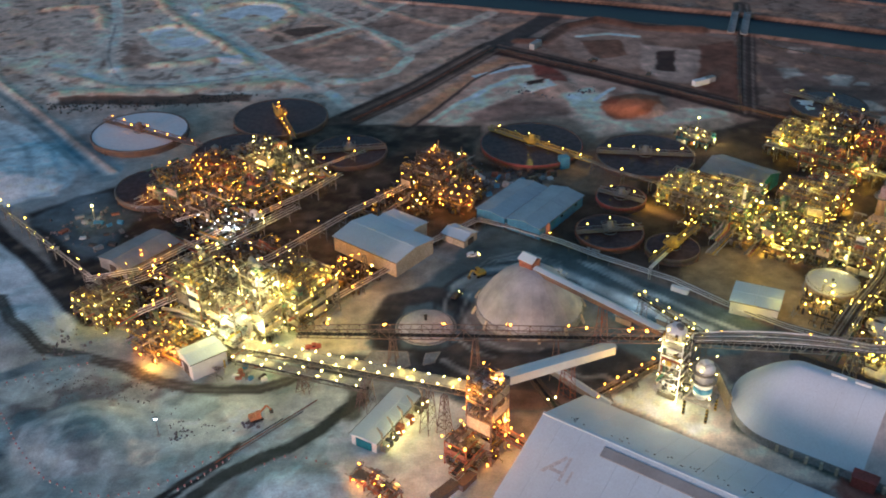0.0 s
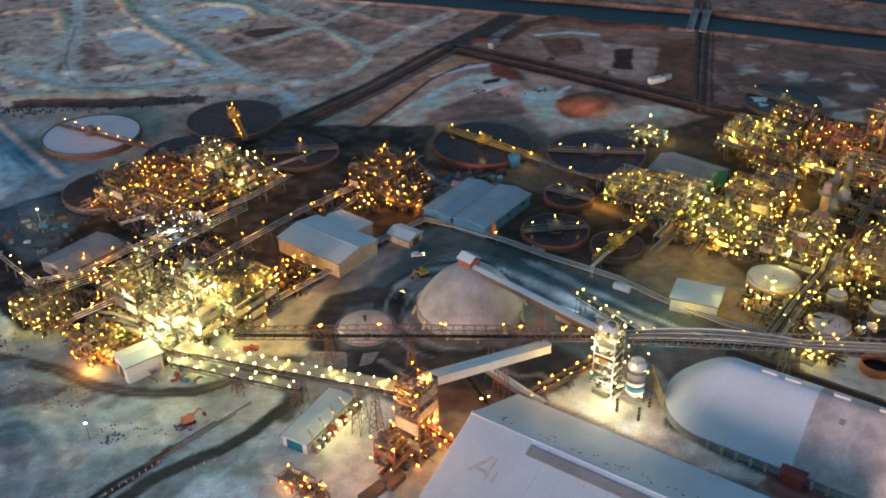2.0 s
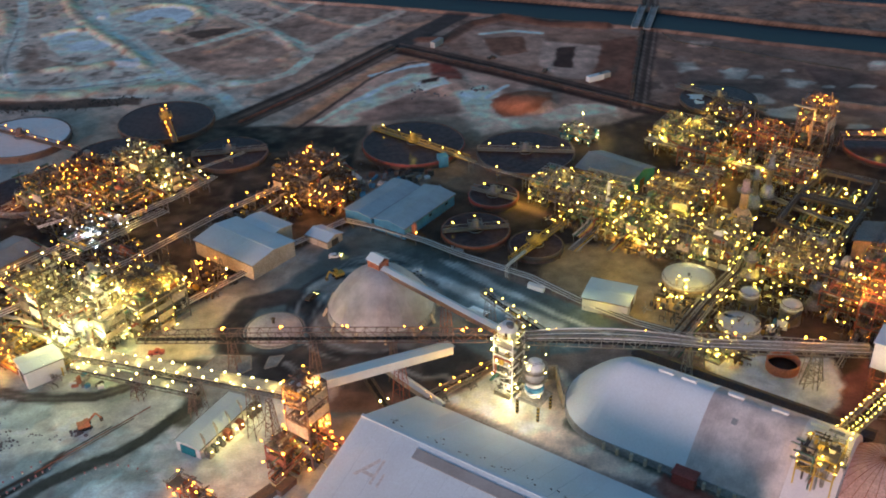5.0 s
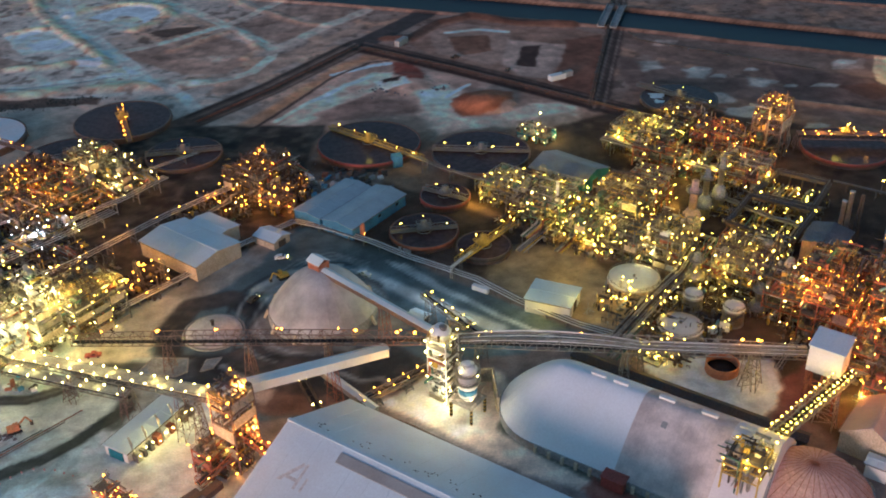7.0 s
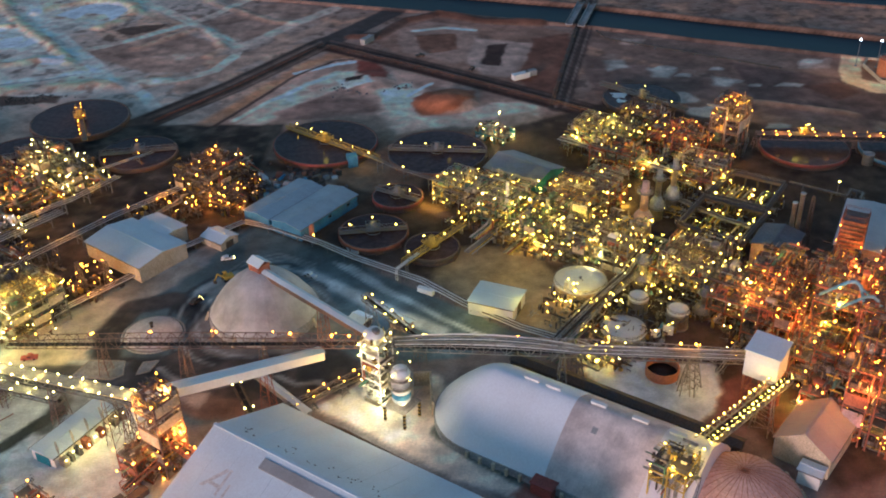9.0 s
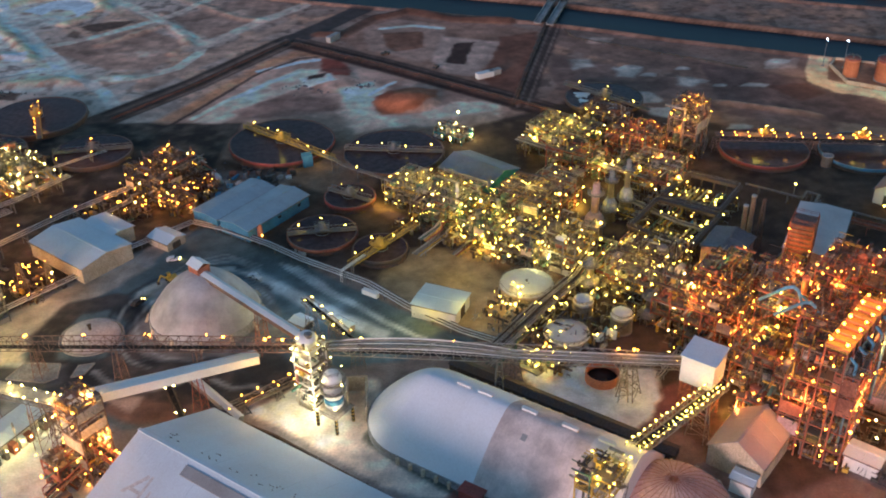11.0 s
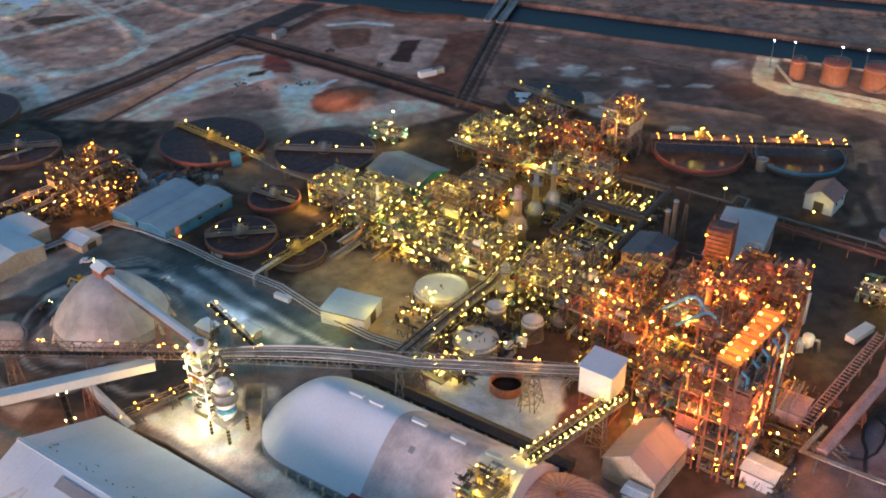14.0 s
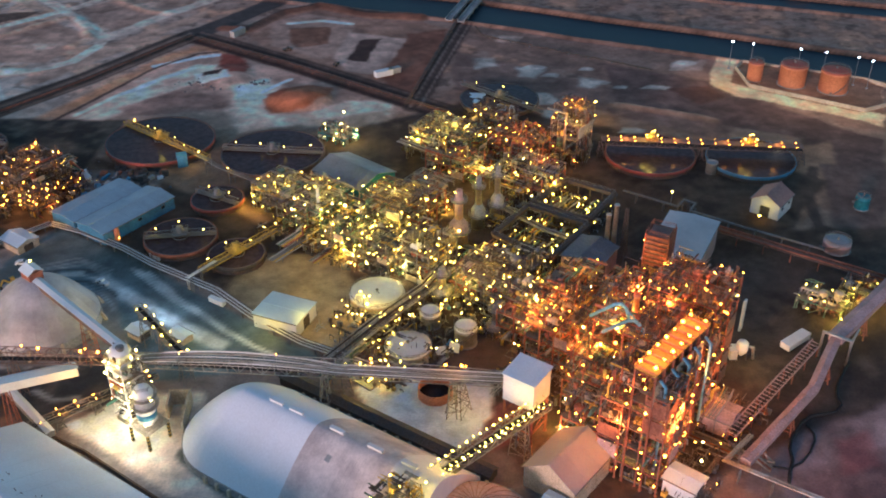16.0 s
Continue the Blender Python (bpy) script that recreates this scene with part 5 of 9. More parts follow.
def storage_tank(label, x, y, r, h, wall, roof, name="storage_tank", cone=0.12, rail=True, stairs=True, dome=False):
    e = thing(name, label, "tank", x, y, 0, RND.uniform(0, 360))
    part("foundation", Geo().lathe([(r * 1.06, 0), (r * 1.06, 0.3), (r * 0.9, 0.3)], 40, cap=False), CONCRETE, e)
    prof = [(r, 0.3), (r, h - 0.9), (r + 0.10, h - 0.88), (r + 0.10, h - 0.70), (r, h - 0.68)]
    part("shell", Geo().lathe(prof + [(r, h)], 40, cap=False), wall, e)
    rp = [(r + 0.12, h - 0.2), (r + 0.12, h), (r * 0.66, h + r * cone * 0.5), (r * 0.33, h + r * cone * 0.83), (0.4, h + r * cone)]
    if dome:
        rp = [(r + 0.12, h - 0.2)] + [(r * math.cos(a), h + r * 0.5 * math.sin(a)) for a in (0.0, 0.4, 0.8, 1.15, 1.45)]
    part("roof", Geo().lathe(rp, 40), roof, e)
    if rail:
        pts = [((r - 0.15) * math.cos(2 * math.pi * k / 24), (r - 0.15) * math.sin(2 * math.pi * k / 24)) for k in range(24)]
        tagged(part("handrail", rail_geo(pts, h, Geo(), posts=2.0), STEEL, e), kind="stuff")
    part("roof_vent", Geo().lathe([(0.35, h + r * cone - 0.05), (0.35, h + r * cone + 0.6), (0.55, h + r * cone + 0.7), (0.2, h + r * cone + 0.95)], 12), STEEL, e)
    part("manway", Geo().box(r - 0.2, -0.5, 0.5, r + 0.25, 0.5, 1.5), STEEL, e)
    if stairs:
        g = Geo()
        n = 22
        for i in range(n):
            a, b = 1.8 * i / n, 1.8 * (i + 1) / n
            z0, z1 = h * i / n, h * (i + 1) / n
            for rr in (r + 0.1, r + 0.9):
                g.beam((rr * math.cos(a), rr * math.sin(a), z0), (rr * math.cos(b), rr * math.sin(b), z1), 0.08, 0.2)
            g.beam((r * math.cos(b), r * math.sin(b), z1), ((r + 0.9) * math.cos(b), (r + 0.9) * math.sin(b), z1), 0.28, 0.05)
        part("spiral_stair", g, STEEL, e)
    return e


def shed(label, x, y, length, width, eave, ridge, wall, roof, rz=G, name="shed", doors=1, windows=0, vents=0, end=None, ridge_off=0.0):
    """A gabled shed; the ridge runs along local x."""
    e = thing(name, label, "building", x, y, 0, rz)
    L, W = length / 2, width / 2
    t = 0.25
    ro = ridge_off
    for sg in (-1, 1):
        part("side_wall", Geo().box(-L, sg * W - t / 2, 0, L, sg * W + t / 2, eave), wall, e)
        g = Geo()
        xo, xi = sg * L, sg * (L - t)
        p = [(q, yy, zz) for q in (xo, xi) for yy, zz in ((-W, 0), (W, 0), (W, eave), (ro, ridge - 0.1), (-W, eave))]
        fs = [(0, 1, 2, 3, 4), (9, 8, 7, 6, 5)] + [(k, k + 5, (k + 1) % 5 + 5, (k + 1) % 5) for k in range(5)]
        g.add(p, fs if sg < 0 else [tuple(reversed(f)) for f in fs])
        part("gable_wall", g, end or wall, e)
        # roof slope with overhang, sheet laps and a gutter
        slope = (ridge - eave) / (W + abs(ro) * (1 if sg * ro < 0 else -1))
        ov = 0.5
        ze = eave - slope * ov
        n = max(2, round(length / 6))
        for k in range(n):
            x0, x1 = -L - 0.5 + (length + 1) * k / n, -L - 0.5 + (length + 1) * (k + 1) / n - 0.06
            p = [(x0, sg * (W + ov), ze), (x1, sg * (W + ov), ze), (x1, ro, ridge), (x0, ro, ridge)]
            p += [(a, b, c + 0.14) for a, b, c in p]
            fs = [(4, 5, 6, 7), (3, 2, 1, 0), (0, 1, 5, 4), (1, 2, 6, 5), (2, 3, 7, 6), (3, 0, 4, 7)]
            part("roof_panel", Geo().add(p, fs if sg < 0 else [tuple(reversed(f)) for f in fs]), roof, e)
        part("gutter", Geo().beam((-L - 0.5, sg * (W + ov + 0.1), ze), (L + 0.5, sg * (W + ov + 0.1), ze), 0.25), STEEL, e)
    part("ridge_cap", Geo().beam((-L - 0.5, ro, ridge + 0.16), (L + 0.5, ro, ridge + 0.16), 0.7, 0.14), roof, e)
    for k in range(doors):
        yy = -W + width * (k + 0.5) / doors
        part("roller_door", Geo().box(-L - 0.08, yy - 1.8, 0, -L + 0.05, yy + 1.8, min(4.2, eave * 0.8)), DARKSTEEL, e)
        part("roller_door", Geo().box(L - 0.05, yy - 1.8, 0, L + 0.08, yy + 1.8, min(4.2, eave * 0.8)), DARKSTEEL, e)
    for k in range(windows):
        xx = -L + length * (k + 0.5) / windows
        w = part("window", Geo().box(xx - 0.9, -W - t / 2 - 0.05, eave * 0.5, xx + 0.9, -W - t / 2 + 0.02, eave * 0.5 + 1.2), STEEL, e)
        part("pane", Geo().box(xx - 0.8, -W - t / 2 - 0.08, eave * 0.5 + 0.1, xx + 0.8, -W - t / 2 - 0.04, eave * 0.5 + 1.1), GLASS, w)
    for k in range(vents):
        xx = -L + length * (k + 0.5) / vents
        part("ridge_vent", Geo().lathe([(0.4, ridge), (0.4, ridge + 0.7), (0.7, ridge + 0.8), (0.2, ridge + 1.2)], 10, xx, ro), STEEL, e)
    return e


# ---- large buildings and stores ----
def rot2(x, y, deg):
    c, s = math.cos(radians(deg)), math.sin(radians(deg))
    return x * c - y * s, x * s + y * c


FADED = material("faded_roof_paint", (0.46, 0.45, 0.46), (0.58, 0.57, 0.57), 0.6, scale=0.5, amount=0.5)


def big_warehouse():
    """The wide white gabled warehouse; local x runs down the ridge from its far gable."""
    rz = -33.5
    e = thing("warehouse", "large white gabled warehouse with ribbed roof and a long grey skylight", "building", 47.6, 200.6, 0, rz)
    L, W, eave, ridge = 96.0, 23.5, 6.0, 16.0
    for sg in (-1, 1):
        part("side_wall", Geo().box(0.3, sg * W - 0.15, 0, L, sg * W + 0.15, eave), WHITEPAINT, e)
        n = 16
        for k in range(n):
            x0, x1 = L * k / n, L * (k + 1) / n - 0.05
            lift = 0.0 if sg > 0 or x0 < 17 else 0.35
            p = [(x0, sg * (W + 0.6), eave - 0.25), (x1, sg * (W + 0.6), eave - 0.25), (x1, 0, ridge + lift), (x0, 0, ridge + lift)]
            p += [(a, b, c + 0.18) for a, b, c in p]
            fs = [(4, 5, 6, 7), (3, 2, 1, 0), (0, 1, 5, 4), (1, 2, 6, 5), (2, 3, 7, 6), (3, 0, 4, 7)]
            part("roof_panel", Geo().add(p, fs if sg < 0 else [tuple(reversed(f)) for f in fs]), WHITEROOF, e)
    for xo in (0, L - 0.3):
        p = [(q, yy, zz) for q in (xo, xo + 0.3) for yy, zz in ((-W, 0), (W, 0), (W, eave), (0, ridge - 0.1), (-W, eave))]
        part("gable_wall", Geo().add(p, [(0, 1, 2, 3, 4), (9, 8, 7, 6, 5)] + [(k, k + 5, (k + 1) % 5 + 5, (k + 1) % 5) for k in range(5)]), WHITEPAINT, e)
    part("ridge_cap", Geo().beam((0, 0, ridge + 0.45), (L, 0, ridge + 0.45), 0.9, 0.3), WHITEROOF, e)
    slope = (ridge - eave) / W

    def on_roof(x, y, lift=0.25):
        return (x, y, ridge - slope * abs(y) + lift)
    # skylight strip with bars on the near slope
    p = [on_roof(19, -4.6, 0.55), on_roof(78, -4.6, 0.55), on_roof(78, -2.0, 0.55), on_roof(19, -2.0, 0.55)]
    part("skylight", Geo().add(p + [(a, b, c + 0.25) for a, b, c in p], [(4, 5, 6, 7), (0, 1, 5, 4), (1, 2, 6, 5), (2, 3, 7, 6), (3, 0, 4, 7)]), GREYROOF, e)
    # faded sign shapes on the near slope
    for pts in ([(7.0, -13.5), (11.5, -7.5), (12.3, -8.1), (8.2, -13.5)], [(8.8, -11.6), (12.6, -11.6), (12.6, -12.4), (9.2, -12.4)], [(12.4, -7.5), (13.2, -7.5), (13.2, -14), (12.4, -14)], [(14.5, -10.5), (15.2, -10.5), (15.2, -14), (14.5, -14)]):
        q = [on_roof(a, b, 0.22) for a, b in pts]
        part("faded_mark", Geo().add(q, [tuple(range(len(q)))]), FADED, e)
    # dark droppings and fixings dotted along the far slope
    R = random.Random(4)
    for k in range(36):
        s = R.uniform(5, 60)
        c = on_roof(s, R.choice([3.0, 4.4, 5.4]) + R.uniform(-0.4, 0.4) + 0.02 * s, 0.30)
        w = R.uniform(0.15, 0.7)
        part("roof_fixing", Geo().box(c[0], c[1], c[2] - 0.05, c[0] + w, c[1] + 0.16, c[2] + 0.12), DARKSTEEL, e)
    return e


def barrel_store():
    """Long vaulted store with a rounded end."""
    rz = -32.7
    e = thing("vaulted_store", "long pale vaulted salt store with a rounded end and roof vents", "building", 115.2, 225.0, 0, rz)
    W, eave, ridge, L = 18.5, 2.5, 16.3, 66.0
    c0 = 6.0

    def prof(u):
        return eave + (ridge - eave) * (1 - abs(u) ** 1.45)
    nu = 28
    us = [-1 + 2 * k / nu for k in range(nu + 1)]
    # barrel in bays of cladding
    edges = [c0 + (L - c0) * k / 10 for k in range(11)]
    for a, b in zip(edges, edges[1:]):
        g = Geo()
        p = [(xx, u * W, prof(u)) for xx in (a, b - 0.05) for u in us] + [(xx, u * (W - 0.3), prof(u) - 0.3) for xx in (a, b - 0.05) for u in us]
        n = nu + 1
        fs = [(k, n + k, n + k + 1, k + 1) for k in range(nu)] + [(2 * n + k, 2 * n + k + 1, 3 * n + k + 1, 3 * n + k) for k in range(nu)]
        g.add(p, [tuple(reversed(f)) for f in fs], True)
        part("vault_bay", g, BARRELSKIN if a < 29 else (GREYPINK if a < 53 else PINKWHITE), e)
        if 29 <= a < 53:
            for k in range(4):
                xx = a + (b - a) * k / 4
                part("sheet_lap", Geo().tube([(xx, u * W, prof(u) + 0.01) for u in us], 0.05, 5), GREYPINK, e)
    for x, u in ((37.0, -0.36),):
        part("patch_sheet", Geo().add([(x + p, (u + q) * W, prof(u + q) + 0.12) for p, q in ((0, 0), (1.5, 0), (1.5, 0.08), (0, 0.08))], [(0, 1, 2, 3)]), GREYROOF, e)
    # rounded end: gores round the apex
    m = 18
    for k in range(m):
        a0, a1 = math.pi / 2 + math.pi * k / m, math.pi / 2 + math.pi * (k + 1) / m
        rs = [i / 8 for i in range(9)]
        p = [(c0 + r * W * 0.92 * math.cos(a), r * W * math.sin(a), prof(r)) for a in (a0, a1) for r in rs]
        part("vault_gore", Geo().add(p, [(i, i + 1, 9 + i + 1, 9 + i) for i in range(8)], True), BARRELSKIN, e)
    # low wall under the skin, with light bays
    ring = [(L, -W), (c0, -W)] + [(c0 + W * 0.92 * math.cos(math.pi * 1.5 - math.pi * k / 18), W * math.sin(math.pi * 1.5 - math.pi * k / 18)) for k in range(1, 18)] + [(c0, W), (L, W)]
    g = Geo()
    for a, b in zip(ring, ring[1:]):
        g.beam((*a, eave / 2), (*b, eave / 2), 0.5, eave)
    part("base_wall", g, CONCRETE, e)
    for k in range(15):
        xx = c0 + 1.5 + (L - c0) * k / 15
        part("buttress", Geo().box(xx, -W - 1.0, 0, xx + 0.8, -W, eave * 0.9), CREAMWALL, e)
        part("buttress", Geo().box(xx, W, 0, xx + 0.8, W + 1.0, eave * 0.9), CREAMWALL, e)
    for xx in (14.0, 20.5, 33.5, 45.0, 55.0):
        part("roof_vent", Geo().box(xx, 0.4, ridge - 0.5, xx + 4.2, 1.3, ridge + 0.55).box(xx - 0.1, 0.3, ridge + 0.55, xx + 4.3, 1.4, ridge + 0.7), WHITEPAINT, e)
    part("end_wall", Geo().add([(L, u * W, z) for u in us for z in (0, prof(u))], [(2 * k, 2 * k + 2, 2 * k + 3, 2 * k + 1) for k in range(nu)]), PINKWHITE, e)
    part("door_annex", Geo().box(28, -W - 2.6, 0, 34, -W, 3.4).box(27.7, -W - 2.9, 3.4, 34.3, -W + 1.2, 3.6), REDRIM, e, "rust-red sheet door annex")
    return e


PINKWHITE = material("pinkish_dusted_membrane", (0.78, 0.72, 0.72), (0.66, 0.59, 0.59), 0.7, 0.0, scale=0.07, amount=0.4, speck=0.06)
GREYPINK = material("weathered_pink_membrane", (0.72, 0.62, 0.58), (0.46, 0.39, 0.37), 0.75, 0.0, scale=0.14, amount=0.5, speck=0.08, ribs=1.6, bump=0.2)
big_warehouse()
barrel_store()


def dome_store(label, x, y, r, h, skin, rz=0.0, gores=24, wall=2.4, name="dome_store", seams=0):
    """A domed stockpile cover of gores on a ring wall."""
    e = thing(name, label, "building", x, y, 0, rz)
    part("ring_wall", Geo().lathe([(r + 0.3, 0), (r + 0.3, wall), (r - 0.2, wall), (r - 0.2, 0)], 48, cap=False), CONCRETE, e)
    for k in range(gores):
        a0, a1 = 2 * math.pi * k / gores, 2 * math.pi * (k + 1) / gores
        p = []
        for a in (a0, a1):
            for i in range(11):
                q = i / 10
                rr = r * (1 - q)
                z = wall + (h - wall) * (1 - (1 - q) ** 2.1) if q < 1 else h
                p.append((max(rr, 0.3) * math.cos(a), max(rr, 0.3) * math.sin(a), z))
        part("gore", Geo().add(p, [(i, 11 + i, 11 + i + 1, i + 1) for i in range(10)], True), skin, e)
    for k in range(seams):
        a = 2 * math.pi * k / seams
        run = [(max(r * (1 - i / 10), 0.3) * math.cos(a), max(r * (1 - i / 10), 0.3) * math.sin(a), wall + (h - wall) * (1 - (1 - i / 10) ** 2.1) + 0.02) for i in range(11)]
        part("seam", Geo().tube(run, 0.075, 5), RUST, e)
    for k in range(0, gores, 2):
        a = 2 * math.pi * (k + 0.5) / gores
        part("buttress", Geo().beam(((r + 1.6) * math.cos(a), (r + 1.6) * math.sin(a), 0), ((r + 0.2) * math.cos(a), (r + 0.2) * math.sin(a), wall), 0.8), CREAMWALL, e)
    return e


dome_store("pale domed salt store with ring wall and buttresses", 47.3, 271.5, 17.4, 16.8, DOMESKIN, wall=3.0)
PINKSKIN = material("pink_dome_sheet", (0.58, 0.38, 0.34), (0.46, 0.27, 0.23), 0.7, scale=0.1)
dome_store("pink sheet-clad conical store with radial seams", 179, 188, 15.5, 11.0, PINKSKIN, gores=30, seams=30)


def head_house(x, y, z, rz):
    e = thing("conveyor_head_house", "small pale gabled head house on top of the dome", "building", x, y, 0, rz)
    part("cladding", Geo().box(-2.6, -2.2, z - 5.0, 2.6, 2.2, z - 1.4), RUST, e)
    p = [(-3.0, -2.6, z - 1.5), (3.0, -2.6, z - 1.5), (3.0, 0, z), (-3.0, 0, z), (-3.0, 2.6, z - 1.5), (3.0, 2.6, z - 1.5)]
    part("roof", Geo().add(p + [(a, b, c + 0.15) for a, b, c in p], [(6, 7, 8, 9), (9, 8, 11, 10), (0, 3, 2, 1), (3, 4, 5, 2), (0, 1, 7, 6), (4, 10, 11, 5), (0, 6, 9, 3), (3, 9, 10, 4), (1, 2, 8, 7), (2, 5, 11, 8)]), WHITEROOF, e)
    return e


head_house(47.0, 273.0, 20.5, -42)


def salt_heap(x, y, r, h):
    e = thing("salt_pile", "low round pale salt pile in a ring of dark road", "pile", x, y, 0, 0)
    prof = [(r, 0.0), (r * 0.97, 0.9), (r * 0.8, h * 0.55), (r * 0.62, h * 0.62), (r * 0.45, h * 0.85), (r * 0.2, h), (0.4, h * 1.02)]
    part("salt_body", Geo().lathe(prof, 40), SALTHEAP, e)
    part("kerb_ring", Geo().lathe([(r + 0.9, 0), (r + 0.9, 0.5), (r + 0.4, 0.5), (r + 0.4, 0)], 40, cap=False), CONCRETE, e)
    part("centre_post", Geo().lathe([(0.5, h), (0.5, h + 1.6), (0.8, h + 1.7), (0.2, h + 2.1)], 8), DARKSTEEL, e)
    return e


PINKROOF = material("pink_grey_roof_sheet", (0.66, 0.57, 0.54), (0.54, 0.46, 0.44), 0.65, scale=0.07, speck=0.06, ribs=0.9)
DARKROOF = material("dark_slate_roof_sheet", (0.17, 0.18, 0.20), (0.12, 0.12, 0.13), 0.6, scale=0.08, ribs=0.9)
BROWNROOF = material("brown_roof_sheet", (0.42, 0.22, 0.18), (0.33, 0.18, 0.15), 0.7, scale=0.1, ribs=0.6)
TANROOF = material("dusty_tan_roof_sheet", (0.46, 0.37, 0.34), (0.38, 0.30, 0.27), 0.6, scale=0.08, speck=0.05, ribs=0.9, bump=0.1)
salt_heap(13.6, 261.0, 9.0, 3.0)

shed("white-roofed cream-walled workshop with wide gabled roof", -4.0, 308.0, 30, 20, 6.0, 7.6, CREAMWALL, WHITEROOF, rz=-37, doors=0)
shed("white-roofed annex behind the workshop", 1.5, 320.0, 16, 11, 5.8, 6.6, CREAMWALL, WHITEROOF, rz=-37, doors=0)
shed("small white-roofed store beside the pipe rack", 23.5, 317.0, 10, 8, 3.2, 4.4, CREAMWALL, WHITEROOF, rz=-35, doors=1)
shed("blue-walled shed with a pale roof in two halves", 43.6, 341.2, 30, 12.4, 4.8, 5.6, BLUESHEET, BLUEROOF, rz=55, doors=0)
shed("blue-walled shed with a pale blue gabled roof", 56.2, 334.2, 32, 14.0, 4.8, 6.0, BLUESHEET, BLUEROOF, rz=55.5, doors=0, windows=3)
shed("small white flat-roofed control building", 122.0, 273.5, 15.0, 12.0, 5.0, 5.2, WHITEPAINT, WHITEROOF, rz=-22, doors=1, windows=0, name="control_building")
shed("grey-roofed hall with a teal gable", 136.0, 363.0, 25, 19, 5.5, 8.5, TEAL, GREYROOF, rz=-40, doors=1)
shed("dim grey flat-gabled shed beside the pipes", -91.5, 302.0, 24, 15, 4.2, 5.6, CONCRETE, GREYROOF, rz=55, doors=1)
shed("long white flat shed with a teal end door", 4.6, 213.9, 22.5, 8.0, 3.6, 4.0, WHITEPAINT, WHITEROOF, rz=62, doors=0)
e = thing("sliding_door", "wide teal sliding door on the shed end", "door", -0.75, 203.85, 0, 62)
part("leaf", Geo().box(-0.12, -2.6, 0.1, 0.0, 2.6, 3.0), TEAL, e)
for k in range(5):
    part("rib", Geo().box(-0.18, -2.4 + 1.15 * k, 0.1, -0.12, -2.25 + 1.15 * k, 3.0), TEAL, e)
shed("plain white cube-shaped substation with a dark door", -53.5, 239.5, 11.5, 8.5, 6.2, 6.9, WHITEPAINT, WHITEROOF, rz=40, doors=1, name="substation")
shed("white-walled gabled house with a lit porch", 291.0, 343.5, 12, 10.5, 6.0, 9.0, WHITEPAINT, BROWNROOF, rz=52, doors=1, windows=2, name="house")
shed("pale gabled hall under the orange-lit structure", 202.6, 206.8, 17, 14.5, 6.8, 11.6, CREAMWALL, TANROOF, rz=52, doors=0)
shed("small flat white lean-to beside the gabled hall", 198.6, 195.0, 5.5, 4, 4.6, 5.0, WHITEPAINT, WHITEROOF, rz=-35, doors=0)
shed("long pale-roofed boiler hall with pink-grey walls", 249.5, 304.5, 34, 16.5, 11.0, 11.6, PINKDUCT, PINKROOF, rz=64, doors=0)
shed("small pink-grey roofed switch room on the deck edge", 245.0, 228.0, 10, 8, 5.0, 5.8, PINKDUCT, PINKDUCT, rz=-35, doors=1)
shed("small white roofed plant room", 231.5, 203.0, 8.5, 6.5, 4.6, 5.4, WHITEPAINT, WHITEROOF, rz=-38, doors=1)

shed("dark blue-grey roofed pump hall beside the flues", 219.3, 303.0, 15, 13, 7.5, 9.0, PINKDUCT, DARKROOF, rz=57, doors=1)


def louvre_tower(x, y, w, h, rz):
    """A tall duct tower clad in rows of red louvre panels."""
    e = thing("louvre_tower", "tall rust-red tower clad in rows of louvre panels", "tower", x, y, 0, rz)
    for a in (-w / 2, w / 2):
        for b in (-w / 2, w / 2):
            shared("column", column_mesh(h, 0.4, RUST), e, a, b)
    n = int(h / 1.7)
    for k in range(n):
        z = 2.0 + (h - 2.0) * k / n
        for sg in (-1, 1):
            part("louvre", Geo().beam((-w / 2, sg * (w / 2 + 0.1), z + 0.5), (w / 2, sg * (w / 2 + 0.1), z + 0.5), 0.25, 0.9), RUST, e)
            part("louvre", Geo().beam((sg * (w / 2 + 0.1), -w / 2, z + 0.5), (sg * (w / 2 + 0.1), w / 2, z + 0.5), 0.25, 0.9), RUST, e)
    part("core", Geo().box(-w / 2 + 0.4, -w / 2 + 0.4, 0, w / 2 - 0.4, w / 2 - 0.4, h - 0.6), BROWNSTEEL, e)
    part("handrail", rail_geo([(-w / 2, -w / 2), (w / 2, -w / 2), (w / 2, w / 2), (-w / 2, w / 2)], h, Geo()), RUST, e)
    for a, b, z in ((-1, -1.25, 0.9), (1, -1.25, 0.62), (-1.25, 0.4, 0.5), (0.2, -1.25, 0.35)):
        lamp(e, a * w / 2, b * w / 2, z * h, "amber")
    return e


louvre_tower(239.0, 291.0, 7.5, 23.0, -28)
flood(236, 283, 15, 1500, "amber", 0.6)


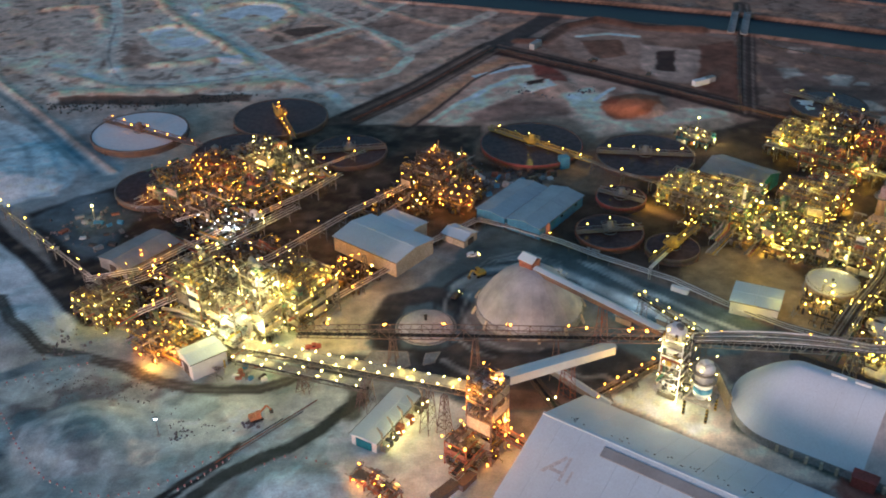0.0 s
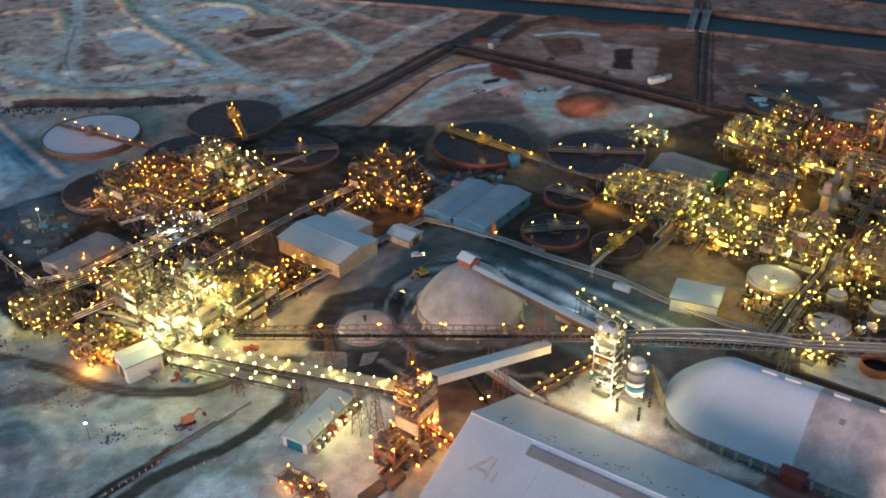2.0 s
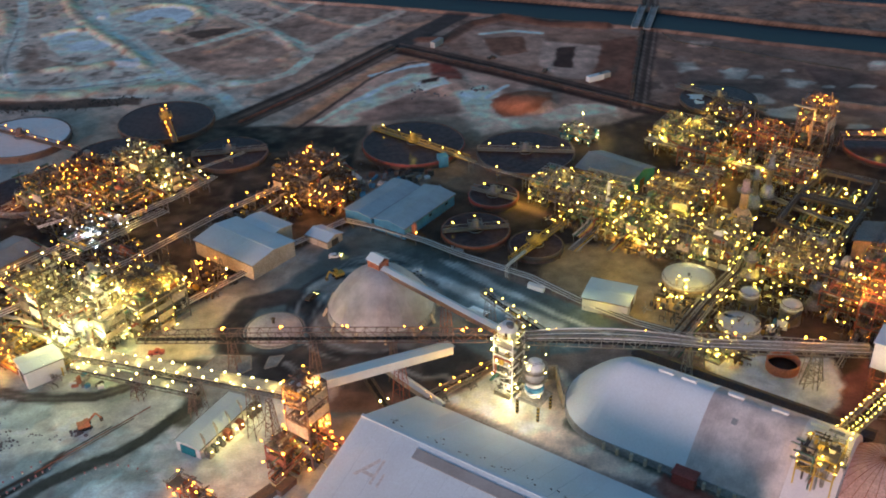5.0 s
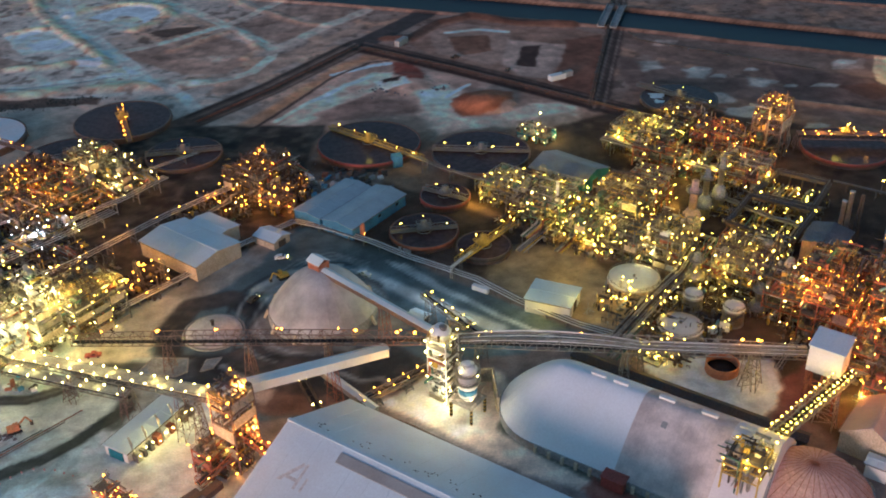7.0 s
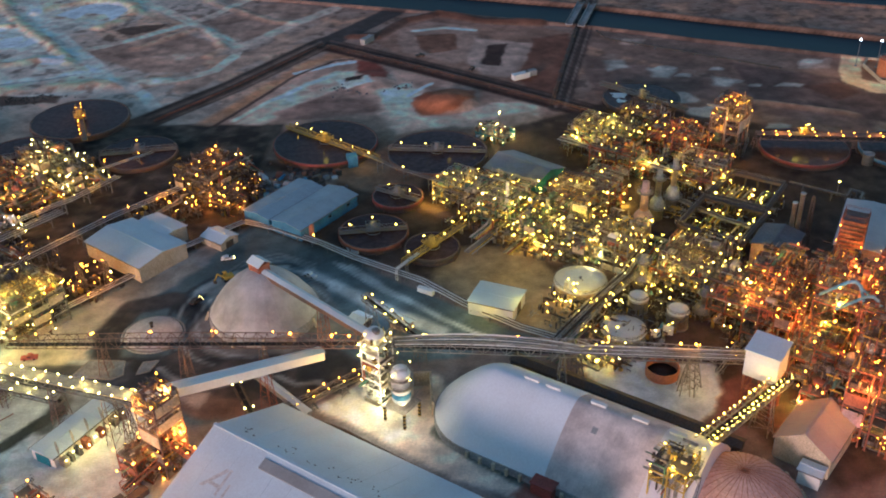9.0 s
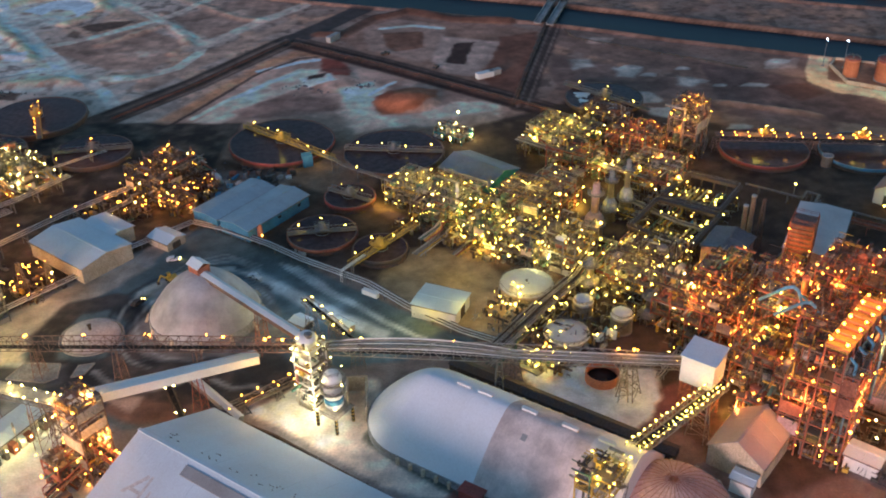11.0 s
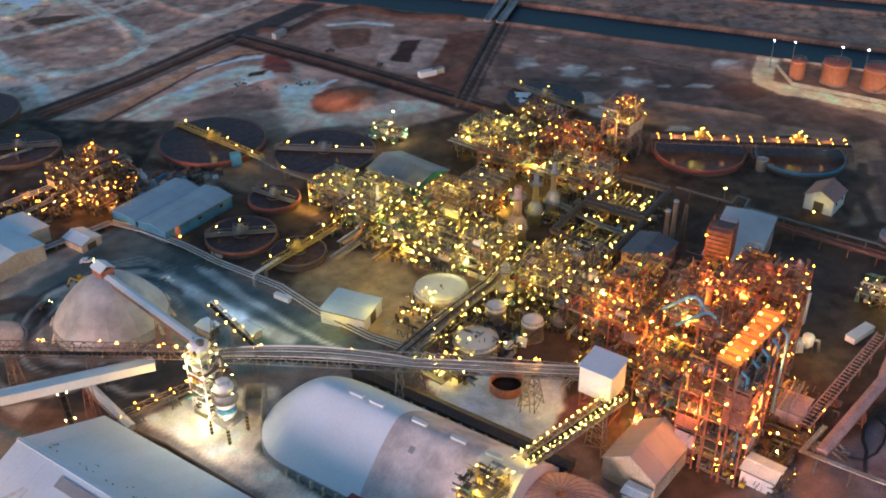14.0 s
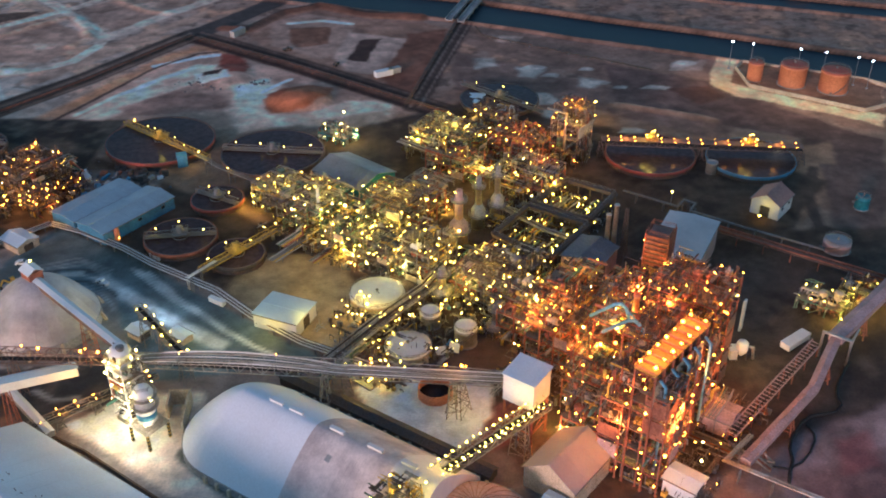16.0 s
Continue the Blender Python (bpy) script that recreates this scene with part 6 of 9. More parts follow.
def box_house():
    """Elevated clad transfer house at the end of the long conveyor."""
    e = thing("transfer_house", "tall pale box-shaped transfer house raised on steel legs", "building", 193.0, 224.0, 0, -35)
    part("cladding", Geo().box(-4.6, -4.2, 12.5, 4.6, 4.2, 21.0), WHITEPAINT, e)
    p = [(-5.0, -4.6, 20.8), (5.0, -4.6, 20.8), (5.0, 4.6, 21.6), (-5.0, 4.6, 21.6)]
    part("roof", Geo().add(p + [(a, b, c + 0.3) for a, b, c in p], [(4, 5, 6, 7), (3, 2, 1, 0), (0, 1, 5, 4), (1, 2, 6, 5), (2, 3, 7, 6), (3, 0, 4, 7)]), WHITEROOF, e)
    for a in (-4.2, 0, 4.2):
        for b in (-3.8, 3.8):
            shared("column", column_mesh(12.6, 0.5, RUST), e, a, b)
    for z in (4, 8):
        for a, b in (((-4.2, -3.8), (4.2, -3.8)), ((4.2, -3.8), (4.2, 3.8)), ((4.2, 3.8), (-4.2, 3.8)), ((-4.2, 3.8), (-4.2, -3.8))):
            part("girt", Geo().beam((*a, z), (*b, z), 0.3), RUST, e)
            part("brace", Geo().beam((*a, z), (*b, z + 4), 0.2), RUST, e)


box_house()

# ---- settling tanks ----
thickener("settling tank full of pale brine with an orange-lit bridge", -122.5, 406.5, 21.3, 3.1, BRINE, TANKWALL, -28, "amber", 8, reach=(-1.0, 1.7), rail=BROWNSTEEL)
thickener("dark settling tank with an amber-lit arm", -61.5, 424.0, 21.5, 2.5, SLURRY, TANKWALL, -68, "amber", 8, reach=(-0.6, 1.25), rail=YELLOWPAINT)
thickener("dark settling tank beside the amber-lit plant", -73.0, 385.0, 20.0, 2.5, SLURRY, TANKWALL, 20, "amber", 2)
thickener("dark shallow settling tank", -25.5, 389.0, 16.0, 1.9, SLURRY, TANKWALL, 10, "amber", 1, bridge=True)
thickener("dark settling tank with a pale rim", -99.5, 354.0, 17.0, 2.5, SLURRY, STEEL, 40, "amber", 0, bridge=False)
thickener("dark settling tank with a red rim and lit bridge", 53.4, 394.8, 21.8, 2.9, SLURRY, REDRIM, -38, "warm", 6, reach=(-1.05, 1.4), rail=YELLOWPAINT)
thickener("dark settling tank with a lit drive head", 101.3, 384.8, 20.5, 2.5, SLURRY, TANKWALL, -5, "warm", 4, reach=(-1.0, 1.0))
thickener("small dark settling tank with a red rim", 86.5, 346.5, 9.5, 2.5, SLURRY, REDRIM, -30, "warm", 2)
thickener("small dark settling tank with a rusty rim", 79.0, 319.5, 12.4, 2.5, SLURRY, RUST, 8, "warm", 3)
thickener("small dark settling tank beside the yard", 100.5, 308.5, 9.6, 2.5, SLURRY, DARKSTEEL, 52, "warm", 4, reach=(-1.6, 1.9), rail=YELLOWPAINT)
e = thickener("far dark settling tank with pale rime", 195.0, 440.0, 17.5, 1.9, SLURRY, TANKWALL, -42, "warm", 3, reach=(-1.3, 1.4))
R = random.Random(31)
for cx, cy, a, b in ((-9.0, -4.0, 5.0, 4.2), (-5.0, -9.5, 3.0, 2.4), (8.5, -6.0, 4.0, 3.4), (11.5, 2.0, 2.4, 2.0), (3.0, -11.5, 2.6, 1.8)):
    part("rime_crust", Geo().prism([(cx + a * f * math.cos(q), cy + b * f * math.sin(q)) for q, f in [(2 * math.pi * k / 13, R.uniform(0.5, 1.2)) for k in range(13)]], 1.9, 1.96), WHITEROOF, e)
thickener("dark settling tank with a red rim under a lit gantry", 253.5, 384.5, 17.8, 2.5, SLURRY, REDRIM, -4, "amber", 0, bridge=False)
thickener("dark settling tank with a cyan rim under a lit gantry", 293.0, 381.0, 17.2, 2.5, SLURRY, BLUEPIPE, -4, "amber", 0, bridge=False)
conveyor("amber-lit gantry across two settling tanks", (234, 388.0, 5.2), (313, 381.0, 5.2), 3.2, 2.2, False, "amber", 5.2, (0.0, 0.5, 1.0), BROWNSTEEL, name="gantry", glow_w=420.0, decked=True, plate=BROWNSTEEL)

for x, y, lab in ((254.0, 387.5, "raised drive house with lamps over the red-rimmed tank"), (292.5, 384.0, "raised drive house with lamps over the cyan-rimmed tank")):
    e = thing("drive_house", lab, "drive house", x, y, 7.4, -5)
    part("platform", Geo().box(-2.4, -2.2, 0, 2.4, 2.2, 0.15), RUST, e)
    part("gearbox", Geo().lathe([(1.3, 0.15), (1.3, 1.4), (0.7, 1.8), (0.7, 2.6)], 14), YELLOWPAINT, e)
    tagged(part("handrail", rail_geo([(-2.4, -2.2), (2.4, -2.2), (2.4, 2.2), (-2.4, 2.2)], 0.15, Geo()), YELLOWPAINT, e), kind="stuff")
    for a, b, c in ((-2.2, -2.0, 2.6), (2.2, -2.0, 2.6), (0, 0, 3.4), (1.2, 1.6, 3.0)):
        lamp(e, a, b, c, "warm")
    flood(x, y - 3.0, 11.5, 700, "warm", 0.4)
mixer = thing("mixing_tank", "small grey mixing tank between two settling tanks", "tank", 275.5, 372.5, 0, 0)
part("shell", Geo().lathe([(2.2, 0), (2.2, 4.6), (2.35, 4.6), (2.35, 4.8), (2.0, 4.8), (2.0, 4.2)], 22), CONCRETE, mixer)

# ---- storage tanks ----
storage_tank("squat white flat-topped tank with lamps on its rim", 149.9, 284.2, 8.7, 3.6, CREAMWALL, WHITEPAINT, cone=0.05)
e = thing("level_gauge", "lit pipe frame with lamps beside the flat white tank", "pipe frame", 147.0, 276.4, 0, 55)
for k in range(3):
    part("riser", Geo().tube([(-0.9 + 0.9 * k, 0, 0.1), (-0.9 + 0.9 * k, 0, 7.5 - 0.5 * k), (-0.9 + 0.9 * k, 3.0, 7.5 - 0.5 * k), (-0.9 + 0.9 * k, 3.0, 4.2)], 0.16, 7), BRIGHTPIPE, e)
for k, (a, b, c) in enumerate(((-1.2, -0.3, 8.0), (1.2, -0.3, 6.8), (0, -0.4, 4.6), (1.0, 2.8, 7.4), (-3.0, -0.5, 2.4), (3.4, -0.2, 2.2))):
    part("lamp_arm", Geo().beam((a, b + 0.3, 0.05), (a, b + 0.3, c), 0.08), STEEL, e)
    lamp(e, a, b, c + 0.1, "warm", k % 2 == 0)
storage_tank("low pale blue-grey tank with a shallow cone roof", 160.6, 259.0, 7.0, 2.2, PALEPIPE, WHITEPAINT, cone=0.1)
storage_tank("white domed vertical tank with a yellow band", 177.8, 263.0, 3.4, 6.0, PALEPIPE, WHITEPAINT, dome=True)
storage_tank("white domed vertical tank", 167.0, 272.0, 3.2, 5.0, PALEPIPE, WHITEPAINT, dome=True)
storage_tank("slim orange-painted fuel tank inside a bund", 316.5, 466.5, 3.5, 9.0, ORANGEPAINT, REDROOF, cone=0.1)
storage_tank("large orange-painted fuel tank inside a bund", 332.5, 461.0, 6.2, 10.0, ORANGEPAINT, REDROOF, cone=0.12)
storage_tank("large orange-painted fuel tank with a red roof", 349.5, 454.0, 6.5, 10.0, ORANGEPAINT, REDROOF, cone=0.12)
storage_tank("small grey water tank", 306.5, 316.5, 4.6, 3.5, PINKDUCT, GREYROOF, cone=0.1)
storage_tank("small teal-green tank beside the road", 325.0, 345.0, 2.6, 5.0, TEAL, TEAL, cone=0.2)
e = thing("open_tank", "open round tank with an orange rim and black inside", "tank", 169.0, 239.0, 0, 0)
part("shell", Geo().lathe([(4.9, 0), (4.9, 3.0), (4.6, 3.0), (4.6, 0.6)], 36, cap=False), ORANGEPAINT, e)
part("fluid", Geo().lathe([(4.65, 0.5), (0.4, 0.6)], 36), RUBBER, e)


def calciner(x, y, h, r, wall):
    e = thing("calciner", "round pink-lit kiln vessel with a tall narrow stack", "vessel", x, y, 0, 0, "kiln vessels with stacks")
    part("body", Geo().lathe([(r, 0), (r, h * 0.22), (r * 1.08, h * 0.22), (r * 1.08, h * 0.26), (r, h * 0.26), (r, h * 0.36), (r * 0.5, h * 0.47)], 24), wall, e)
    part("chimney", Geo().lathe([(r * 0.46, h * 0.46), (r * 0.42, h * 0.8), (r * 0.54, h * 0.8), (r * 0.54, h * 0.83), (r * 0.4, h * 0.83), (r * 0.38, h), (r * 0.28, h), (r * 0.28, h * 0.95)], 18), wall, e)
    for z in (h * 0.24, h * 0.81):
        rr = (r if z < h / 2 else r * 0.6) + 1.0
        pts = [(rr * math.cos(2 * math.pi * k / 14), rr * math.sin(2 * math.pi * k / 14)) for k in range(14)]
        part("platform", rail_geo(pts, z, Geo().lathe([(rr, z - 0.1), (rr, z), (rr - 1, z), (rr - 1, z - 0.1)], 14)), STEEL, e)
    return e


calciner(176.0, 320.0, 21, 3.3, PINKDUCT)
calciner(183.0, 331.0, 20, 2.5, PALEPIPE)
calciner(190.0, 338.0, 21, 2.4, PALEPIPE)
calciner(170.5, 285.5, 12, 3.0, PALEPIPE)
calciner(187.0, 268.0, 11, 2.6, STEEL)

# ---- process structures ----
U = [
    # x, y, w, d, levels, lamp kind, lamps, vessels, pipes, steel, label
    (-58.5, 265, 16, 16, (5, 10, 15, 19), "warm", 0.75, 12, 14, STEEL, "tall floodlit steel process structure with vessels and pipes"),
    (-46, 261, 17, 20, (4, 8, 12, 16), "white", 0.85, 12, 14, PALEPIPE, "bright white-lit steel process structure with ducts"),
    (-29, 268, 20, 19, (4, 8, 12, 14), "warm", 0.8, 10, 12, STEEL, "yellow-lit process structure beside the workshop yard"),
    (-37.5, 256, 8, 8, (4, 8, 12, 16, 20, 24), "white", 0.5, 8, 6, PALEPIPE, "slender white-lit process tower"),
    (-44, 247, 18, 8, (3.5, 6.5), "white", 0.9, 7, 12, PALEPIPE, "low white-lit dryer structure with ducts"),
    (-92, 266, 16, 14, (3.5, 7), "warm", 0.9, 6, 10, STEEL, "low yellow-lit process structure at the plant corner"),
    (-70, 248, 11, 11, (3.5, 7), "amber", 0.8, 5, 8, STEEL, "low amber-lit pump structure by the service road"),
    (-88, 345, 18, 16, (4, 8, 12), "amber", 0.55, 8, 8, GREENSTEEL, "amber-lit process structure with green steelwork"),
    (-73, 335, 17, 16, (4, 8), "amber", 0.6, 7, 10, DARKSTEEL, "low amber-lit process structure"),
    (-76, 358, 18, 16, (4, 8, 11), "amber", 0.65, 8, 8, RUST, "amber-lit process structure with rusty steel"),
    (-60, 350, 16, 15, (4, 8), "amber", 0.6, 7, 10, GREENSTEEL, "yellow-lit low process structure with green steel"),
    (-58, 370, 16, 14, (4, 8, 12), "white", 0.5, 7, 8, STEEL, "white-lit open filter structure of steel"),
    (-44, 366, 14, 14, (4, 8), "white", 0.5, 6, 8, STEEL, "white-lit low filter structure"),
    (-63, 325, 20, 14, (4,), "cool", 1.0, 4, 10, DARKSTEEL, "row of white-lit pumps and exchangers on a low frame"),
    (14, 356, 20, 22, (4, 8, 12), "amber", 0.6, 9, 10, DARKSTEEL, "amber-lit evaporator structure of dark steel"),
    (22, 342, 10, 10, (4, 8), "amber", 0.7, 4, 6, DARKSTEEL, "small amber-lit evaporator structure"),
    (112, 346, 18, 16, (4, 8), "warm", 0.55, 6, 12, STEEL, "yellow-lit structure roofed with open steel frames"),
    (126, 332, 18, 18, (4, 8, 12), "warm", 0.6, 9, 14, GREENSTEEL, "yellow-lit process structure with green pipework"),
    (139, 319, 14, 14, (4, 8), "warm", 0.65, 7, 10, GREENSTEEL, "low yellow-lit process structure"),
    (153, 331, 18, 16, (4, 8, 12), "warm", 0.6, 9, 12, STEEL, "yellow-lit process structure with rusty frames"),
    (151, 308, 14, 14, (4, 8), "warm", 0.6, 7, 12, STEEL, "low yellow-lit structure beside the white tank"),
    (165, 302, 14, 16, (4, 8, 12), "warm", 0.55, 7, 12, STEEL, "yellow-lit pipe-filled process structure"),
    (164, 342, 14, 16, (5, 10), "warm", 0.45, 6, 10, RUST, "rust-red steel frame structure with yellow lamps"),
    (172, 393, 26, 18, (4, 8), "warm", 0.55, 8, 12, GREENSTEEL, "low yellow-lit process structure with many pipes"),
    (176, 372, 24, 10, (5, 9), "warm", 0.5, 6, 10, RUST, "yellow-lit pipe structure before the stacks"),
    (191, 411, 16, 14, (4, 8), "warm", 0.45, 5, 8, DARKSTEEL, "dim low process structure at the plant edge"),
    (202, 386, 22, 16, (5, 10), "amber", 0.5, 7, 10, RUST, "amber-lit process structure with red steel"),
    (221, 384, 12, 12, (6, 12, 18, 23), "amber", 0.6, 8, 8, BROWNSTEEL, "tall amber-lit steel tower with yellow decks"),
    (205, 358, 18, 14, (5, 9), "warm", 0.4, 6, 10, RUST, "yellow-lit pipe-filled structure behind the stacks"),
    (186, 286, 16, 16, (4, 8, 12), "warm", 0.55, 8, 12, STEEL, "yellow-lit structure among small white tanks"),
    (197, 299, 14, 12, (4, 8), "warm", 0.45, 6, 10, DARKSTEEL, "dim yellow-lit pipe structure"),
    (196, 268, 12, 14, (5, 10, 14), "warm", 0.5, 6, 10, RUST, "rust-red steel structure with yellow lamps"),
    (205, 256, 14, 16, (5, 10, 15), "amber", 0.55, 7, 12, RUST, "rust-red pipe structure with amber lamps"),
    (211, 276, 14, 18, (5, 10, 15), "amber", 0.5, 7, 12, RUST, "rust-red steel structure with many pipes"),
    (222, 213, 17, 17, (6, 12, 18, 24, 30), "amber", 0.5, 14, 10, RUST, "tall orange-lit boiler structure of rust-red steel"),
    (230, 229, 19, 18, (6, 12, 18, 24, 31), "amber", 0.5, 14, 10, RUST, "tall orange-lit boiler structure with yellow decks"),
    (239, 246, 19, 18, (6, 12, 18, 24, 30, 34), "amber", 0.5, 14, 10, RUST, "tall orange-lit boiler structure with a pale back wall"),
    (224, 254, 13, 18, (6, 12, 18, 24), "amber", 0.45, 8, 10, RUST, "rust-red duct structure with amber lamps"),
    (228, 275, 12, 14, (5, 10, 15), "amber", 0.6, 6, 8, RUST, "rust-red open steel structure beside the boiler hall"),
    (212, 236, 12, 12, (5, 10, 15), "amber", 0.55, 6, 8, RUST, "lower rust-red structure with warm lamps"),
    (211, 221, 13, 13, (5, 10, 16), "amber", 0.9, 7, 12, RUST, "amber-lit rusty structure at the foot of the boiler"),
    (160.8, 184.5, 9, 8, (13, 16, 18.5), "warm", 1.0, 6, 8, YELLOWPAINT, "compact brightly lit drive structure"),
    (33, 203, 8, 8, (5, 10, 15, 20, 24), "amber", 1.0, 6, 6, BROWNSTEEL, "amber-lit rusty conveyor transfer tower"),
    (26.5, 199.5, 7, 7, (4, 8), "amber", 0.9, 4, 8, RUST, "amber-lit rusty hopper platform beside the transfer tower"),
    (87, 229, 6.2, 6.2, (3, 6, 9, 12, 15, 18, 21), "white", 0.9, 10, 10, WHITEPAINT, "white-lit pale conveyor transfer tower"),
    (290, 281, 14, 8, (4,), "warm", 0.6, 4, 6, GREENSTEEL, "low cooler frame with two round fan openings"),
    (304, 288, 10, 9, (4,), "warm", 0.3, 3, 6, DARKSTEEL, "dark low pump frame"),
    (126, 402, 14, 9, (3,), "white", 0.7, 4, 6, TEAL, "small white-lit crusher station"),
]
for n, (x, y, w, d, lv, kind, la, ve, pi, st, lab) in enumerate(U):
    tall_unit = max(lv) > 23
    process_unit(lab, x, y, w, d, list(lv), kind=kind, lamps=la * (2.0 if tall_unit else (1.35 if kind == "warm" else 1.0)), vessels=ve, pipes=int(pi * 1.4), steel=st, seed=100 + n, power=6200 if tall_unit else (4200 if kind == "amber" and x > 200 and y < 300 else 600 if x < -80 and y < 272 else 3200 if x < -25 and y < 272 else 2450 * min(1.0, 0.15 + w * d / 240)), fill=0.9 if tall_unit else 0.68, dense=2.2 if tall_unit else 1.15, clad=0.5 if -65 < x < -25 and y < 272 else 0.3 if tall_unit else 0.14, skins=[PINKDUCT, RUST, BROWNSTEEL] if st is RUST else [CREAMWALL, WHITEPAINT, PALEPIPE])

# ---- conveyors ----
conveyor("long rusty truss conveyor with amber lamps", (-25, 246, 7.5), (84, 232.5, 16.5), 2.6, 2.6, False, "amber", 16, (0.27, 0.5, 0.72), BROWNSTEEL, two_sides=False, hump=1.2)
conveyor("pale arched truss conveyor with pipes", (88, 234, 15.0), (190, 231, 11.0), 3.6, 2.2, False, "amber", 25, (0.5, 0.84), PALEPIPE, two_sides=False, hump=1.6)
conveyor("white clad conveyor gallery on trestles", (33.6, 204.0, 22.0), (70.0, 237.5, 8.6), 3.4, 2.8, True, "amber", 0, (0.62,), RUST, name="conveyor_gallery")
# cream cover plate: the yellow lamplight on it is put into its colour
conveyor("floodlit conveyor with rows of lamps", (-41, 240, 6.5), (31, 205, 18.5), 3.4, 2.2, False, "white", 4.6, (0.3, 0.55, 0.8), STEEL, decked=True, plate=CREAMWALL, glow_w=300.0)
conveyor("lower floodlit conveyor with lamps", (-42, 236, 4.5), (-1, 221.5, 6.0), 2.4, 2.0, False, "white", 6.0, (0.5, 0.95), STEEL, decked=True, plate=CONCRETE)
conveyor("covered conveyor rising to the dome", (49, 271.0, 15.2), (85, 238, 14.4), 2.6, 1.7, True, "warm", 0, (0.55,), RUST, skin=TANKWALL, name="conveyor_gallery")
conveyor("short lit conveyor beside the road", (80.5, 264, 11.0), (100, 242, 9.0), 2.4, 1.8, False, "warm", 4.5, (0.1, 0.5, 0.9), STEEL)
conveyor("low lit conveyor along the salt yard", (90, 243, 3.0), (62, 221, 3.0), 2.4, 1.6, False, "amber", 5, (0.2, 0.5, 0.8), STEEL, glow_w=520.0)
e = conveyor("brightly lit conveyor bridge with three rows of lamps", (198.0, 220.5, 12.5), (164.2, 189.2, 12.6), 3.8, 2.4, False, "warm", 2.2, (0.2,), PALEPIPE, glow_w=420.0)
lamp_string(e, [(-33.8 * (k + 0.5) / 24, -31.3 * (k + 0.5) / 24, 13.6, "warm") for k in range(24)], 91)
conveyor("grey ground conveyor crossing the yard", (50, 236, 4.0), (68, 219, 2.0), 2.2, 2.0, True, "warm", 0, (), STEEL, skin=GREYROOF, name="conveyor_gallery")
conveyor("dark ground conveyor beside the gallery", (44, 234, 5.0), (54, 216, 2.0), 2.2, 1.6, False, "white", 8, (), DARKSTEEL)
conveyor("amber-lit low conveyor from the transfer tower", (34, 202, 10.0), (52, 190, 6.0), 2.4, 1.8, False, "amber", 3.5, (0.5,), RUST)
conveyor("rusty inclined chute below the transfer tower", (33, 201, 6.0), (24, 192, 1.5), 3.0, 2.0, False, "amber", 0, (), RUST, name="chute_conveyor")

# ---- pipe racks ----
pipe_rack("long rack of pale pipes through the dark plant", [(-80, 260.5), (-42.6, 296), (-18, 329), (10.5, 360), (26, 372)], 3.6, 5.0, 5, "amber", lamp_every=1, radius=(0.11, 0.16), glow_w=950)
pipe_rack("rack of parallel pipes beside the grey shed", [(-104, 281), (-86.7, 287.6), (-75, 303), (-38, 344), (-26, 362)], 3.6, 4.5, 5, "amber", lamp_every=1, seed=4, radius=(0.11, 0.16), glow_w=950)
pipe_rack("lit pipe line along the plant fence", [(-160, 338), (-104, 285)], 2.0, 3.0, 2, "warm", spacing=7, lamp_every=1, seed=5)
pipe_rack("pale pipeway along the yard", [(-28, 261), (-18, 275), (-3, 292), (12, 312), (30, 329.4)], 3.4, 1.6, 6, "amber", lamp_every=0, spacing=6, seed=6, radius=(0.2, 0.26), bright=True)
pipe_rack("pale pipeway bending along the wet yard", [(30, 329.4), (44, 323.6), (61, 313), (74, 303), (88, 294.2), (97.7, 288), (112, 274), (129, 261), (139, 255.8), (150, 250)], 3.4, 1.6, 6, "warm", lamp_every=0, spacing=6, seed=7, radius=(0.2, 0.26), bright=True)
pipe_rack("wide rack of many pale pipes between the tanks", [(139, 247), (152, 266), (166, 284), (172, 296)], 6.0, 6.0, 8, "warm", lamp_every=3, seed=8)
pipe_rack("dark pipe bank along the haul road", [(-28, 424), (0, 462), (30, 510), (38, 522)], 4.0, 0.7, 4, "amber", lamp_every=0, spacing=10, steel=DARKSTEEL, seed=9, dark=True, radius=(0.1, 0.22))
pipe_rack("brown pipelines along the far haul road", [(40, 520), (94, 484), (140, 450), (172, 427)], 3.4, 0.7, 4, "amber", lamp_every=0, spacing=10, steel=RUST, seed=10, dark=True, radius=(0.1, 0.2))
pipe_rack("pipeline beside the cross road", [(186, 600), (176, 544), (163, 484), (153, 436)], 2.0, 0.7, 3, "warm", lamp_every=0, spacing=10, steel=DARKSTEEL, seed=11, dark=True, radius=(0.1, 0.2))
pipe_rack("thin pipeline across the brown flats", [(186, 536), (190, 522), (246, 490), (270, 476)], 1.2, 0.8, 1, "warm", lamp_every=0, spacing=10, seed=12)
pipe_rack("dark pipe bank behind the boiler hall", [(262, 328), (301, 302), (330, 283)], 5.0, 3.0, 5, "amber", lamp_every=0, steel=RUST, seed=13, dark=True)
pipe_rack("rack of pipes from the red tank to the plant", [(72, 378), (84, 366), (104, 352)], 2.6, 5.0, 3, "warm", lamp_every=2, seed=15)
pipe_rack("rusty frame of parallel pipes along the grey hall", [(112, 355), (150, 328)], 5.0, 7.0, 7, "warm", lamp_every=1, seed=16)
pipe_rack("lit pipe rack behind the grey hall", [(152, 388), (178, 368), (200, 352)], 3.0, 6.0, 4, "warm", lamp_every=1, seed=17)
pipe_rack("pale pipes along the cooling cells", [(190, 340), (206, 322), (226, 308)], 3.0, 4.0, 4, "warm", lamp_every=2, seed=18)



